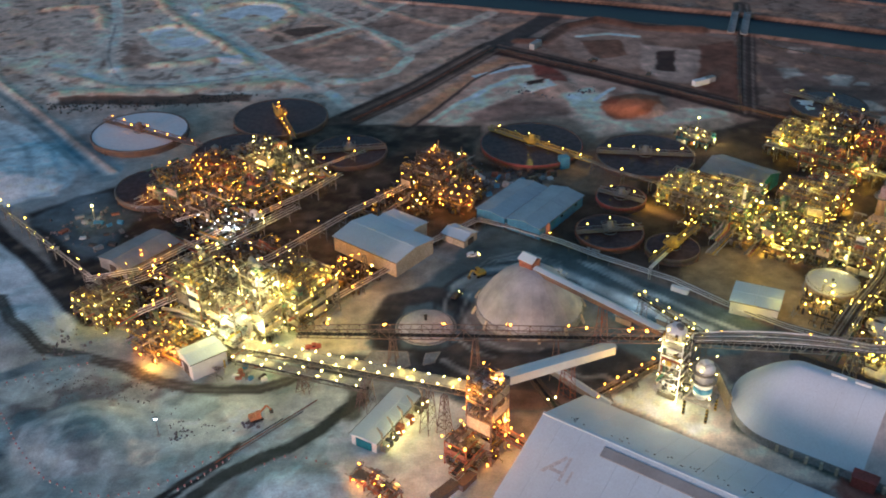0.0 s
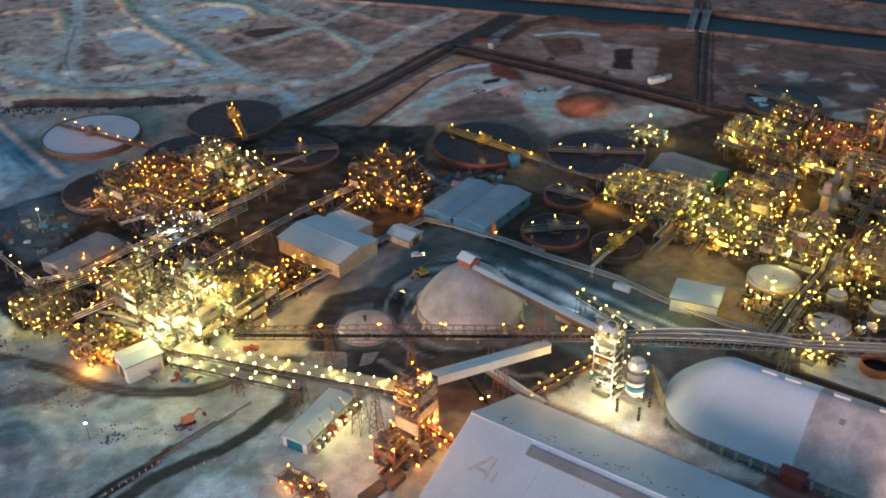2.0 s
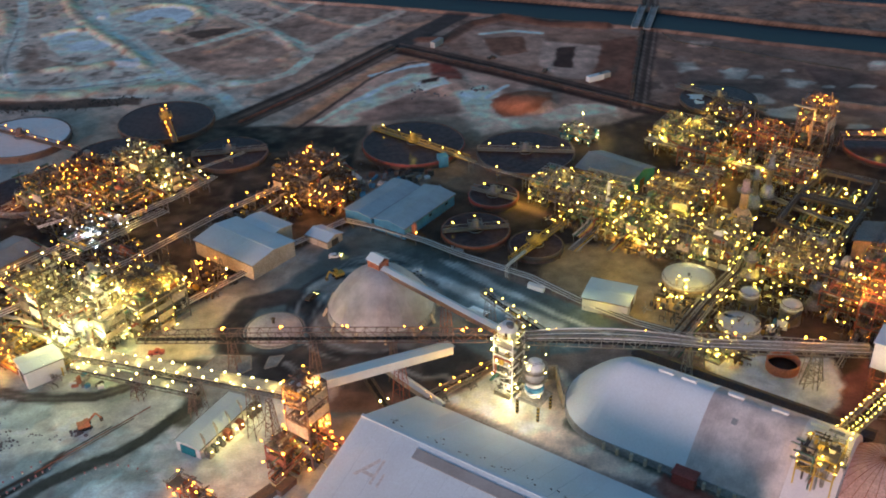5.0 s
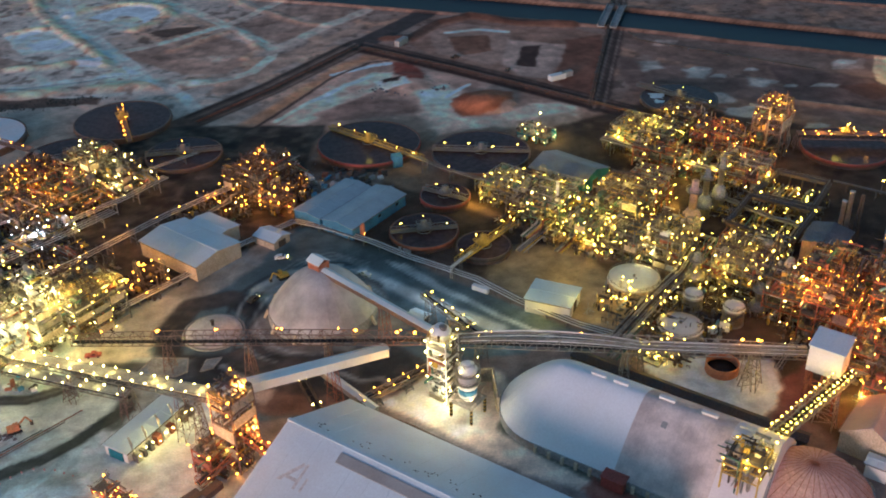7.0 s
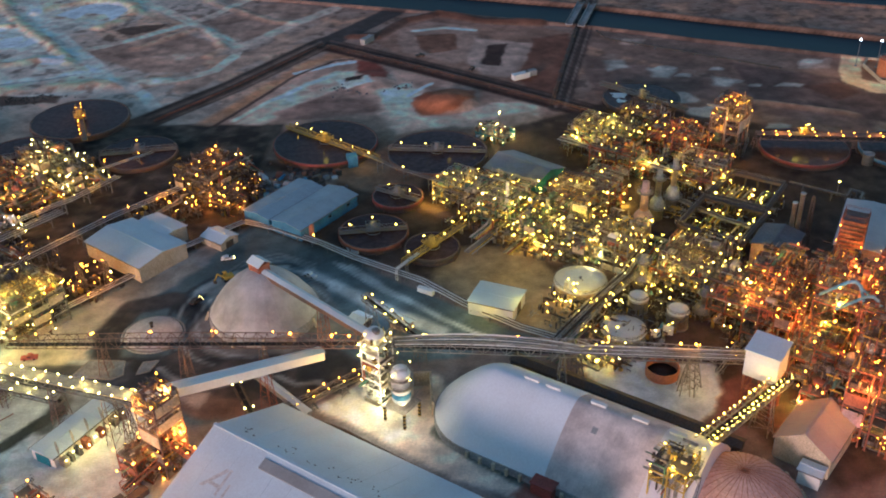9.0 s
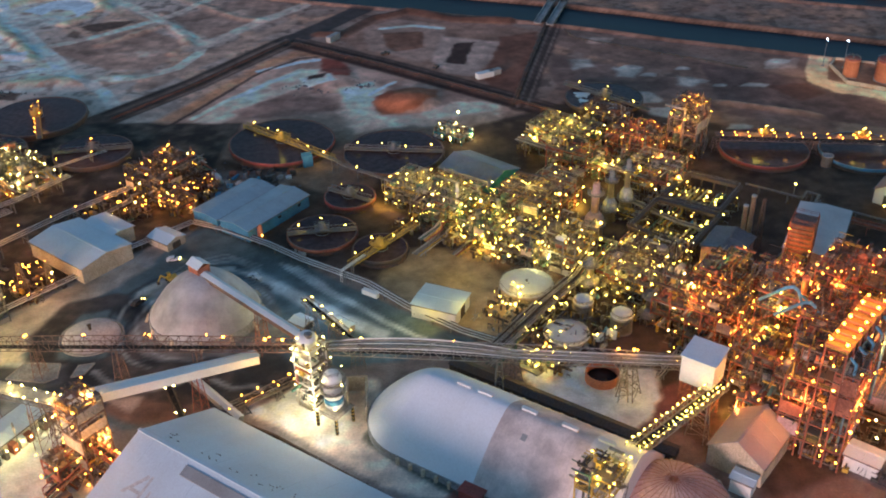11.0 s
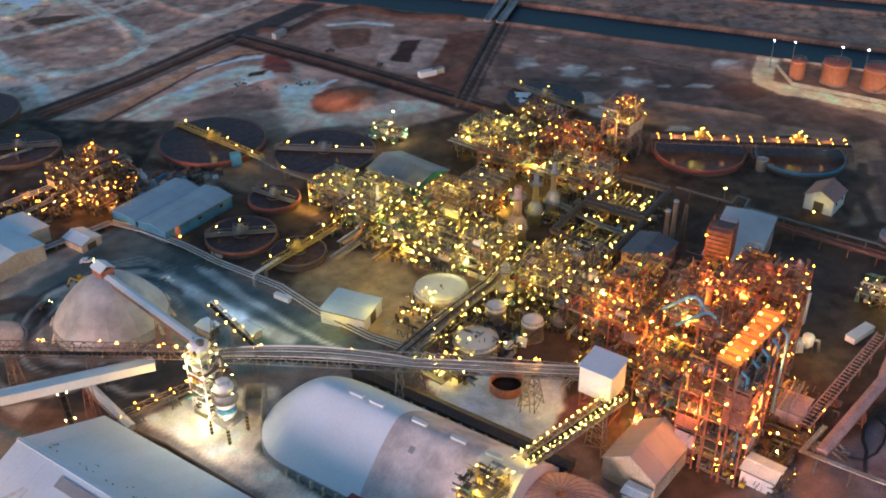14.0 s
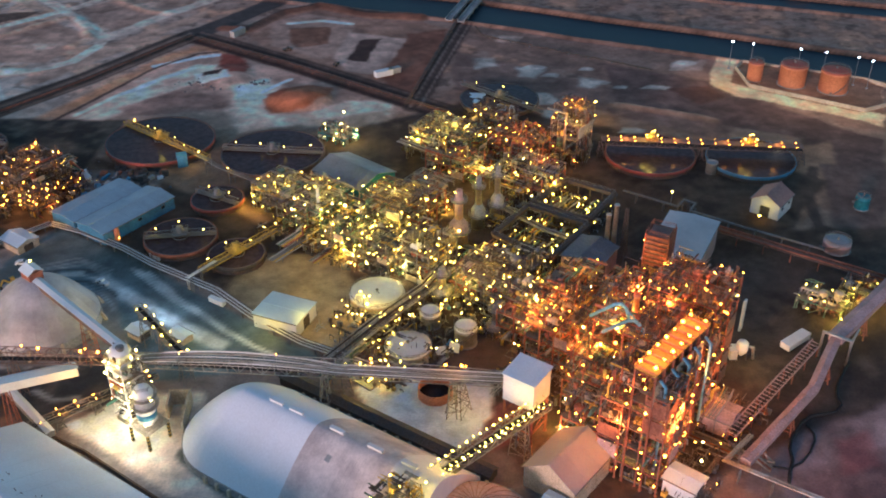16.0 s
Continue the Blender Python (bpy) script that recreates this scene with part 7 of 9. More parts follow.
def cell_frame(label, corners, z, seed):
    """A dark ring of box girders on columns round an open pit of pipe coils."""
    R = random.Random(seed)
    cx, cy = sum(p[0] for p in corners) / 4, sum(p[1] for p in corners) / 4
    e = thing("cooling_cell", label, "cooling cell", cx, cy, 0, 0, "cooling cells")
    q = [Vector((x - cx, y - cy, 0)) for x, y in corners]
    up = Vector((0, 0, z))
    for a, b in zip(q, q[1:] + q[:1]):
        part("girder", Geo().beam(a + up, b + up, 2.2, 1.2), DARKSTEEL, e)
        part("handrail", rail_geo([(a.x, a.y), (b.x, b.y)], z + 0.6, Geo(), closed=False), STEEL, e)
        for k in range(4):
            c = a + (b - a) * (k / 4)
            shared("column", column_mesh(z, 0.5, DARKSTEEL), e, c.x, c.y)
    at = lambda s, t: (q[0] * (1 - s) + q[3] * s) * (1 - t) + (q[1] * (1 - s) + q[2] * s) * t  # noqa: E731
    for k in range(10):
        s = 0.1 + 0.085 * k
        a, b = at(s, 0.12), at(s, R.choice([0.45, 0.88]))
        part("coil_pipe", Geo().tube([a + Vector((0, 0, 0.5)), a + Vector((0, 0, 2.6)), b + Vector((0, 0, 2.6)), b + Vector((0, 0, 0.5))], R.uniform(0.18, 0.35), 6), R.choice([PALEPIPE, YELLOWPAINT, GREENSTEEL, PALEPIPE]), e)
    spots = []
    for k in range(22):
        c = at(R.uniform(0.1, 0.9), R.uniform(0.1, 0.9))
        spots.append((c.x, c.y, R.uniform(2.0, 4.0), "warm"))
    lamp_string(e, spots, seed)
    for k in range(2):
        c = at(0.35 + 0.35 * k, 0.5)
        flood(cx + c.x, cy + c.y, 5.0, 260, "warm", 0.5)
    return e


cell_frame("dark ring girder round a lamplit pit of pipe coils", [(202.6, 337.5), (217.0, 355.0), (233.5, 344.5), (221.5, 325.5)], 6.0, 61)
cell_frame("wide dark ring girder round lamplit pipe coils", [(188.0, 316.0), (201.0, 335.5), (221.0, 322.5), (205.5, 300.0)], 6.0, 62)

# pale pipes laid along the top of the arched conveyor
e = thing("pipe_bridge", "bundle of pale arched pipes along the conveyor bridge", "pipes", 88, 234, 0, 0)
for k in range(6):
    o = -1.9 + 0.75 * k
    run = [(102 * s, -3 * s + o, 15.0 - 4.0 * s + 1.2 + (1.2 + 0.35 * k) * math.sin(math.pi * min(1.0, s * 1.8)) ** 0.8 if s < 0.55 else 15.0 - 4.0 * s + 1.3 + 0.1 * k) for s in [j / 24 for j in range(25)]]
    part("pipe", Geo().tube(run, 0.15 + 0.04 * (k % 3), 6), WHITEPAINT if k % 2 else PALEPIPE, e)

pipe_rack("close-set rack of lit pipes under the tall structure", [(-96, 276), (-82, 287), (-56, 316), (-40, 336)], 5.5, 3.5, 7, "white", lamp_every=2, seed=24, radius=(0.1, 0.15), glow_w=500)
pipe_rack("rack of gleaming pipes behind the pump row", [(-84, 322), (-60, 340), (-38, 366), (-18, 384)], 2.6, 4.5, 4, "amber", lamp_every=1, seed=25, radius=(0.1, 0.16), glow_w=600)

# ---- floodlight from the clustered lamps ----
for x, y, z, p, k in (
    (-58, 247, 13, 1900, "white"), (-36, 247, 14, 2000, "white"), (-24, 252, 12, 1400, "warm"), (-47, 244, 10, 1600, "white"), (-44, 250, 20, 9000, "white"), (-61, 258, 24, 7000, "warm"), (-29, 260, 17, 6000, "warm"), (-88, 262, 13, 1200, "warm"), (-70, 243, 12, 1500, "amber"), (-38, 236, 9, 3000, "white"),
    (-10, 222, 14, 4000, "white"), (12, 212, 18, 3500, "white"), (9, 208, 9, 3000, "white"), (34, 197, 16, 2600, "amber"), (29, 197, 12, 900, "amber"), (39, 198, 14, 1500, "amber"), (88, 222, 8, 4600, "cream"), (96, 215, 7, 4000, "cream"),
    (-80, 350, 18, 5000, "amber"), (-62, 345, 15, 2000, "amber"), (-50, 368, 16, 1500, "white"), (-60, 424, 12, 2500, "amber"), (-122, 406, 12, 1500, "amber"), (16, 350, 17, 5000, "amber"),
    (53, 394, 12, 1500, "warm"), (70, 376, 9, 2000, "warm"), (114, 345, 13, 5000, "warm"), (128, 330, 17, 6000, "warm"), (142, 315, 12, 5000, "warm"), (155, 328, 17, 6000, "warm"), (162, 300, 16, 3600, "warm"),
    (150, 281, 14, 1600, "warm"), (172, 392, 13, 5000, "warm"), (202, 384, 15, 5000, "amber"), (222, 377, 25, 8000, "amber"), (215, 378, 14, 4000, "amber"), (180, 366, 14, 4000, "warm"), (186, 283, 16, 4000, "warm"), (205, 258, 20, 5500, "orange"),
    (213, 276, 20, 4000, "warm"), (222, 208, 42, 7150, "orange"), (231, 226, 43, 9350, "orange"), (241, 243, 42, 7480, "orange"), (214, 222, 22, 5500, "orange"), (248, 236, 16, 7480, "orange"), (219, 199, 17, 250, "orange"), (213, 210, 24, 900, "orange"), (216, 206, 32, 2000, "orange"), (227, 205, 12, 1320, "orange"), (228, 203, 26, 2700, "orange"), (236, 216, 12, 2700, "orange"), (238, 218, 28, 4950, "orange"), (247, 232, 28, 8415, "orange"), (218, 222, 40, 4400, "orange"), (233, 236, 44, 5610, "orange"), (232, 215, 14, 4400, "orange"),
    (162, 204, 9, 1500, "warm"), (176, 230, 6, 2000, "warm"), (20, 262, 9, 2500, "amber"), (-14, 254, 9, 6000, "warm"), (2, 244, 7, 3500, "amber"), (30, 240, 5, 1700, "amber"), (42, 236.5, 8, 3000, "amber"), (73, 232, 9, 2800, "amber"), (44, 214, 7, 4000, "amber"), (71, 266, 7, 1700, "white"), (-8, 287, 9, 2500, "amber"), (-12, 284, 8, 4500, "amber"), (-20, 300, 7, 3500, "amber"), (-34, 312, 9, 3500, "amber"), (2, 336, 8, 3500, "amber"), (98, 262, 10, 4500, "white"), (84.3, 275.7, 4.5, 2600, "cool"), (84, 276, 9, 3000, "cool"), (118, 264.5, 5, 2200, "warm"), (86, 225, 21, 1500, "white"), (144, 278, 7, 1700, "warm"), (152, 277, 8, 1500, "warm"), (130, 268, 9, 4000, "warm"), (126, 290, 8, 4000, "warm"), (112, 268, 8, 2500, "white"), (68, 262, 8, 1200, "warm"), (252, 388, 10, 2500, "warm"), (292, 386, 10, 2500, "warm"),
    (322, 432, 18, 16000, "cream"), (346, 424, 18, 16000, "cream"), (300, 464, 14, 7000, "cream"), (296, 455, 10, 3000, "warm"), (128, 396, 8, 5000, "cream"), (288, 274, 8, 1500, "warm"), (105, 300, 8, 1500, "warm"), (195, 437, 8, 1200, "warm"), (287, 336, 5, 500, "warm"),
):
    flood(x, y, z, p * (0.55 if x < -25 and y < 270 else 0.28), k)


shed("small blue-white roofed hut beside the belt bridge", 78.6, 265.8, 5.5, 4.5, 2.6, 3.2, CREAMWALL, WHITEROOF, rz=-35, doors=1, name="hut")
shed("small low blue-white roofed hut beside the road", 91.7, 263.9, 6.0, 4.0, 2.4, 2.8, CREAMWALL, WHITEROOF, rz=-35, doors=0, name="hut")
e = thing("pipe_portal", "grey lattice pipe portal stepping over to the settling tank", "pipe portal", 91.9, 292.0, 0, 54.5)
for a in (-3.5, 0.6):
    for b in (-0.5, 0.5):
        part("post", Geo().beam((a, b, 0), (a, b, 6.2), 0.2), STEEL, e)
    for k in range(4):
        part("brace", Geo().beam((a, -0.5, 0.4 + 1.4 * k), (a, 0.5, 1.8 + 1.4 * k), 0.09), STEEL, e)
part("beam", Geo().box(-5.2, -0.55, 5.9, 7.6, 0.55, 6.15), STEEL, e)
for b in (-0.35, 0.35):
    part("pipe", Geo().tube([(-5.0, b, 1.9), (-5.0, b, 6.4), (7.2, b, 6.4)], 0.2, 7), BRIGHTPIPE, e)


# ---- silo, bunker, towers ----


def silo(x, y):
    e = thing("silo", "pale round loading silo with a blue band on striped legs", "silo", x, y, 0, -35)
    part("bin", Geo().lathe([(0.8, 4.6), (2.6, 7.2), (2.6, 15.6), (2.72, 15.6), (2.72, 15.9), (2.1, 17.4), (0.8, 18.4)], 28), WHITEPAINT, e)
    part("band", Geo().lathe([(2.62, 8.2), (2.68, 8.2), (2.68, 10.0), (2.62, 10.0)], 28, cap=False), BLUESHEET, e, "blue painted band")
    part("platform", Geo().box(-3.9, -3.9, 5.4, 3.9, 3.9, 5.6), PALEPIPE, e)
    for a in (-3.4, 3.4):
        for b in (-3.4, 3.4):
            leg = part("leg", Geo().box(a - 0.3, b - 0.3, 0, a + 0.3, b + 0.3, 5.4), YELLOWPAINT, e)
            for k in range(4):
                part("stripe", Geo().box(a - 0.33, b - 0.33, 0.5 + k * 1.25, a + 0.33, b + 0.33, 1.1 + k * 1.25), RUBBER, leg)
    for z in (12.0, 15.0):
        tagged(part("handrail", rail_geo([(3.6 * math.cos(k * 0.524), 3.6 * math.sin(k * 0.524)) for k in range(12)], z, Geo().lathe([(3.6, z - 0.1), (3.6, z), (2.6, z), (2.6, z - 0.1)], 20, cap=False)), PALEPIPE, e), kind="stuff")
    g = Geo()
    for z in (5.8,):
        for a, b in (((-3.2, -3.2), (3.2, -3.2)), ((3.2, -3.2), (3.2, 3.2)), ((3.2, 3.2), (-3.2, 3.2)), ((-3.2, 3.2), (-3.2, -3.2))):
            g.beam((*a, z), (*b, z), 0.3)
            g.beam((*a, z), (*b, z + 3.0), 0.15)
    tagged(part("bracing", g, PALEPIPE, e), kind="stuff")
    tagged(part("handrail", rail_geo([(2.3 * math.cos(k), 2.3 * math.sin(k)) for k in range(6)], 17.3, Geo()), STEEL, e), kind="stuff")
    for a, b, z in ((3.5, -3.5, 9), (-3.5, -3.5, 9), (0, -3.4, 17), (3.3, 0, 15), (-2, -2, 19.5), (2, 2, 19.5)):
        lamp(e, a, b, z, "white")


silo(93.8, 220.8)
e = thing("transfer_bin", "pale clad bin wrapped by the conveyor tower", "bin", 86.5, 229.5, 0, -35)
part("bin", Geo().lathe([(1.2, 9.5), (2.9, 12.0), (2.9, 22.5), (3.05, 22.5), (3.05, 22.8), (1.5, 24.4)], 20), WHITEPAINT, e)
for k in range(6):
    part("tower_panel", Geo().box(-3.3 + 1.1 * k, -3.45, 1.2 + 1.5 * (k % 3), -2.4 + 1.1 * k, -3.3, 3.4 + 1.5 * (k % 3)), WHITEPAINT, e)
for a in (-2.6, 2.6):
    for b in (-2.6, 2.6):
        part("leg", Geo().beam((a, b, 0), (a * 0.9, b * 0.9, 12.2), 0.35), PALEPIPE, e)
for k in range(9):
    lamp(e, 3.2 * math.cos(k * 2.4), 3.2 * math.sin(k * 2.4), 11 + k * 1.25, "white")
flood(85, 222, 8, 800, "cream", 0.8)
flood(91, 214, 7, 700, "cream", 0.8)
e = thing("bunker", "three-sided cream concrete salt bunker", "bunker", 99.5, 228.0, 0, 4)
part("back_wall", Geo().box(-3.4, 6.6, 0, 2.6, 7.2, 5.0), CREAMWALL, e)
part("side_wall", Geo().box(2.0, -7.0, 0, 2.6, 6.6, 5.4), CREAMWALL, e)
part("side_wall", Geo().box(-3.4, 1.0, 0, -2.8, 6.6, 4.6), CREAMWALL, e)


def low_wall(label, line, h, w, mat, name="retaining_wall"):
    e = thing(name, label, "wall", line[0][0], line[0][1], 0, 0)
    for (ax, ay), (bx, by) in zip(line, line[1:]):
        n = max(1, round(math.hypot(bx - ax, by - ay) / 6))
        for k in range(n):
            s, t = k / n, (k + 1) / n - 0.004
            o = line[0]
            part("wall_panel", Geo().beam((ax + (bx - ax) * s - o[0], ay + (by - ay) * s - o[1], h / 2), (ax + (bx - ax) * t - o[0], ay + (by - ay) * t - o[1], h / 2), w, h), mat, e)
    return e


low_wall("dark low wall along the white warehouse", [(61.5, 223.5), (78.2, 214.5), (108.4, 193.0), (128, 179)], 1.6, 0.5, DARKSTEEL)
low_wall("pale concrete bund wall round the fuel tanks", [(311, 479), (316, 487), (368, 465), (388, 446), (356, 430), (312, 457), (311, 479)], 1.8, 0.6, CREAMWALL, "bund_wall")
conveyor("dark clad ground gallery behind the vaulted store", (126, 244.5, 0.4), (184, 206, 0.4), 4.2, 2.6, True, "warm", 0, (), DARKSTEEL, skin=DARKSTEEL, name="conveyor_gallery")

# ---- right-hand ducts, pipes, hose ----
conveyor("dusty pink covered conveyor gallery on bents", (247.5, 208, 4.2), (273.5, 236.5, 4.4), 2.8, 1.7, True, "amber", 0, (0.2, 0.6), RUST, skin=PINKDUCT, name="conveyor_gallery")
conveyor("dusty pink covered gallery rising to the portal", (273.2, 236.2, 4.45), (285.6, 256.5, 5.5), 2.9, 1.8, True, "amber", 0, (0.5,), RUST, skin=PINKDUCT, name="conveyor_gallery")
conveyor("wide dusty pink gallery running on from the portal", (285.6, 256.8, 5.5), (322, 294, 7.0), 4.2, 2.6, True, "amber", 0, (0.3, 0.7), RUST, skin=PINKDUCT, name="conveyor_gallery")
e = thing("cable_ladder", "long dusty pink cable ladder rack with open rungs on posts", "cable rack", 246.3, 219.0, 0, 48.7)
for sg in (-1, 1):
    part("side_rail", Geo().box(0, sg * 1.5 - 0.14, 3.8, 53.5, sg * 1.5 + 0.14, 4.25), PINKDUCT, e)
rung_mesh = Geo().box(-0.12, -1.36, 3.9, 0.12, 1.36, 4.12).mesh("rung", PINKDUCT)
post_pair = Geo().box(-0.15, -1.5, 0, 0.15, -1.2, 3.8).box(-0.15, 1.2, 0, 0.15, 1.5, 3.8).box(-0.12, -1.2, 2.2, 0.12, 1.2, 2.4).mesh("bent", RUST)
for k in range(32):
    shared("rung", rung_mesh, e, 1.0 + 1.66 * k)
for k in range(7):
    shared("bent", post_pair, e, 2.0 + 8.2 * k)
part("cable", Geo().tube([(0, -0.7, 4.25), (20, -0.6, 4.25), (53, -0.8, 4.25)], 0.12, 5), RUBBER, e)
e = thing("pipe_portal", "pale square pipe portal over the pink gallery", "pipe portal", 285.2, 255.0, 0, 55)
part("pipe", Geo().tube([(0, -4, 0), (0, -4, 9), (0, 4, 9), (0, 4, 0)], 0.4, 8), PALEPIPE, e)
part("pipe", Geo().tube([(1.2, -4, 0), (1.2, -4, 8.4), (8, -4, 8.4)], 0.3, 8), PALEPIPE, e)
pipe_rack("pale twin pipes crossing low over the mud", [(251.5, 218.0), (242.6, 208.6), (249.5, 204.2), (256.6, 199.6), (262.3, 196.0), (290, 179)], 1.6, 4.6, 2, "amber", lamp_every=0, spacing=8, seed=21, radius=(0.3, 0.4))
pipe_rack("pale pipeline with expansion loops behind the hall", [(238, 352), (256, 340), (259, 345), (263, 342), (260, 337), (276, 326), (300, 311)], 1.6, 3.0, 2, "amber", lamp_every=0, spacing=8, seed=22, radius=(0.25, 0.4))
e = new("porch_lamp", BIGBULB["warm"])
e.location = (284.5, 334.7, 2.6)
tagged(e, "glowing porch lamp on the gabled house", "lamp")
e = thing("hose", "thick black slurry hose snaking over the mud", "hose", 282, 242, 0, 0)
path = [(289.9, 253.7), (285.8, 247.8), (282.6, 242.5), (281.3, 238.5), (281.4, 235.0), (279.2, 232.2), (275.0, 231.1), (271.6, 230.4), (268.3, 227.9), (265.6, 224.1), (263.5, 221.0), (262.2, 217.5), (261.8, 213.5), (259.9, 209.4), (258.6, 205.5)]
part("hose_pipe", Geo().tube([(x - 282, y - 242, 0.45) for x, y in path], 0.45, 8), RUBBER, e)
e = thing("hose", "black slurry hose end curling over pale mud", "hose", 276, 226, 0, 0)
part("hose_pipe", Geo().tube([(-6.6, 0.9, 0.3), (-5.6, -2.5, 0.3), (-6.2, -5.1, 0.3), (-8.7, -9.4, 0.3), (-11.9, -13.1, 0.3), (-16.2, -15.6, 0.3), (-20.0, -14.6, 0.3)], 0.3, 8), RUBBER, e)

# blue exhaust ducts on top of the boiler structure
e = thing("duct", "pale blue bent exhaust ducts on the boiler structure", "duct", 217, 234, 0, 0)
for dx, dy, dz in ((0, 0, 0.5), (2.5, -6.5, 0)):
    part("duct_pipe", Geo().tube([(-6.5 + dx, 6.0 + dy, 26.5 + dz), (-1.0 + dx, 2.2 + dy, 33.0 + dz), (0.6 + dx, 1.4 + dy, 33.6 + dz), (1.8 + dx, 0.8 + dy, 32.6 + dz), (4.6 + dx, -1.2 + dy, 24.0 + dz)], 0.46, 10), BLUEPIPE, e)
    part("branch", Geo().tube([(1.6 + dx, 0.9 + dy, 32.4 + dz), (4.4 + dx, -0.8 + dy, 30.2 + dz), (7.4 + dx, -2.6 + dy, 27.0 + dz)], 0.32, 8), BLUEPIPE, e)
e = thing("duct", "row of upright blue-grey gas ducts on the boiler side", "duct", 230.0, 212.0, 0, 50)
for k in range(5):
    part("duct_pipe", Geo().tube([(-11 + 5.5 * k, -0.6, 8), (-11 + 5.5 * k, -0.6, 33), (-11 + 5.5 * k, 1.2, 34.5)], 0.4, 8), BLUEPIPE, e)
# yellow crane deck on the boiler roof with two rows of lamps
e = thing("roof_deck", "long yellow boiler roof deck with two rows of lamps", "deck", 226.6, 214.4, 0, 50)
part("plate", Geo().box(-13, -2.8, 36.6, 13, 2.8, 36.8), YELLOWPAINT, e)
tagged(part("handrail", rail_geo([(-13, -2.8), (13, -2.8), (13, 2.8), (-13, 2.8)], 36.8, Geo()), YELLOWPAINT, e), kind="stuff")
for k in range(9):
    part("roof_beam", Geo().box(-12.7 + 3.1 * k, -2.8, 36.8, -12.4 + 3.1 * k, 2.8, 37.5), ORANGEPAINT, e)
for k in range(7):
    for b in (-2.7, 2.7):
        shared("column", column_mesh(36.6, 0.45, RUST), e, -12.6 + 4.2 * k, b)
        lamp(e, -12.0 + 4.0 * k, b * 0.75, 38.6, "amber", True)
for z in (9, 18, 27):
    part("landing", Geo().box(-12.8, -2.7, z, 12.8, 2.7, z + 0.15), DECK, e)
for k in range(5):
    part("cladding_panel", Geo().box(-12.6 + 5.1 * k, -2.95, 27.5, -9.0 + 5.1 * k, -2.85, 33.5), PINKDUCT if k % 2 else CREAMWALL, e)
for k in range(3):
    flood(*(e.matrix_basis @ Vector((-10 + 10 * k, 0, 41))), 450, "amber", 0.6)
    flood(*(e.matrix_basis @ Vector((-10 + 10 * k, -5, 24))), 900, "amber", 0.6)
e = thing("exhaust_stack", "short rusty exhaust stack on the boiler structure", "stack", 222.5, 240.5, 0, 0)
part("flue", Geo().lathe([(0.9, 24), (0.9, 33), (1.05, 33), (1.05, 34), (0.7, 34), (0.7, 33)], 14), ORANGEPAINT, e)
e = thing("wall_panel_sheet", "tall pale cladding panel beside the boiler structure", "panel", 262, 270, 0, 55)
part("panel", Geo().box(-1.0, -0.3, 0, 1.0, 0.3, 11), WHITEPAINT, e)
e = thing("filter_drum", "round white dust filter beside the boiler", "vessel", 258.8, 256.5, 0, 0)
part("drum", Geo().lathe([(0.5, 0.9), (1.7, 2.6), (1.7, 5.2), (1.5, 5.6), (0.3, 5.8)], 20), WHITEPAINT, e)
part("casing", Geo().box(-3.6, -1.5, 0.2, -1.4, 1.6, 3.4).box(-3.8, -1.7, 3.4, -1.3, 1.8, 3.6), WHITEPAINT, e)
part("inlet", Geo().tube([(1.2, 0, 4.2), (3.0, -0.6, 4.0), (3.4, -1.0, 0.2)], 0.45, 8), PALEPIPE, e)
for k in range(4):
    part("leg", Geo().beam((1.3 * (-1) ** k, 1.3 * (-1) ** (k // 2), 0), (1.2 * (-1) ** k, 1.2 * (-1) ** (k // 2), 3.0), 0.2), STEEL, e)
flood(262, 250, 9, 1200, "white", 0.6)
e = thing("trailer", "pale covered trailer parked beside the cable rack", "trailer", 276.5, 262.5, 0, 38)
part("cover", Geo().box(-5.2, -1.6, 0.9, 5.2, 1.6, 2.8).box(-5.3, -1.7, 2.8, 5.3, 1.7, 2.95), WHITEPAINT, e)
for a in (-3.6, -2.4, 3.4):
    for b in (-1.3, 1.3):
        tmp = Geo().lathe([(0.5, -0.2), (0.5, 0.2)], 12)
        g = Geo().add([(x + a, z + b, y + 0.5) for x, y, z in tmp.v], tmp.f)
        part("wheel", g, RUBBER, e)

# ---- canal bridge, masts ----
for off, lab in ((0, "concrete road bridge over the canal"), (6.5, "pipe and road bridge over the canal")):
    e = thing("bridge", lab, "bridge", 177.5 + off, 565.0 - off * 0.4, 0, 74)
    part("bridge_deck", Geo().box(-20, -1.9, 0.6, 20, 1.9, 1.1), CONCRETE, e)
    for sg in (-1, 1):
        part("parapet", Geo().box(-20, sg * 1.9 - 0.15, 1.1, 20, sg * 1.9 + 0.15, 2.1), CONCRETE, e)
    for s in (-9, 0, 9):
        part("pier", Geo().box(s - 0.6, -1.6, -3.4, s + 0.6, 1.6, 0.6), CONCRETE, e)


def mast(x, y, h, kind="cool", name="light_mast", label="slim steel floodlight mast with a white lamp"):
    e = thing(name, label, "light mast", x, y, 0, 0, "floodlight masts")
    part("pole", Geo().lathe([(0.22, 0), (0.2, 0.5), (0.1, h)], 8), STEEL, e)
    part("base", Geo().box(-0.5, -0.5, 0, 0.5, 0.5, 0.4), CONCRETE, e)
    part("head", Geo().box(-0.5, -0.25, h, 0.5, 0.25, h + 0.2), STEEL, e)
    lamp(e, 0, -0.1, h - 0.35, kind, True)
    return e


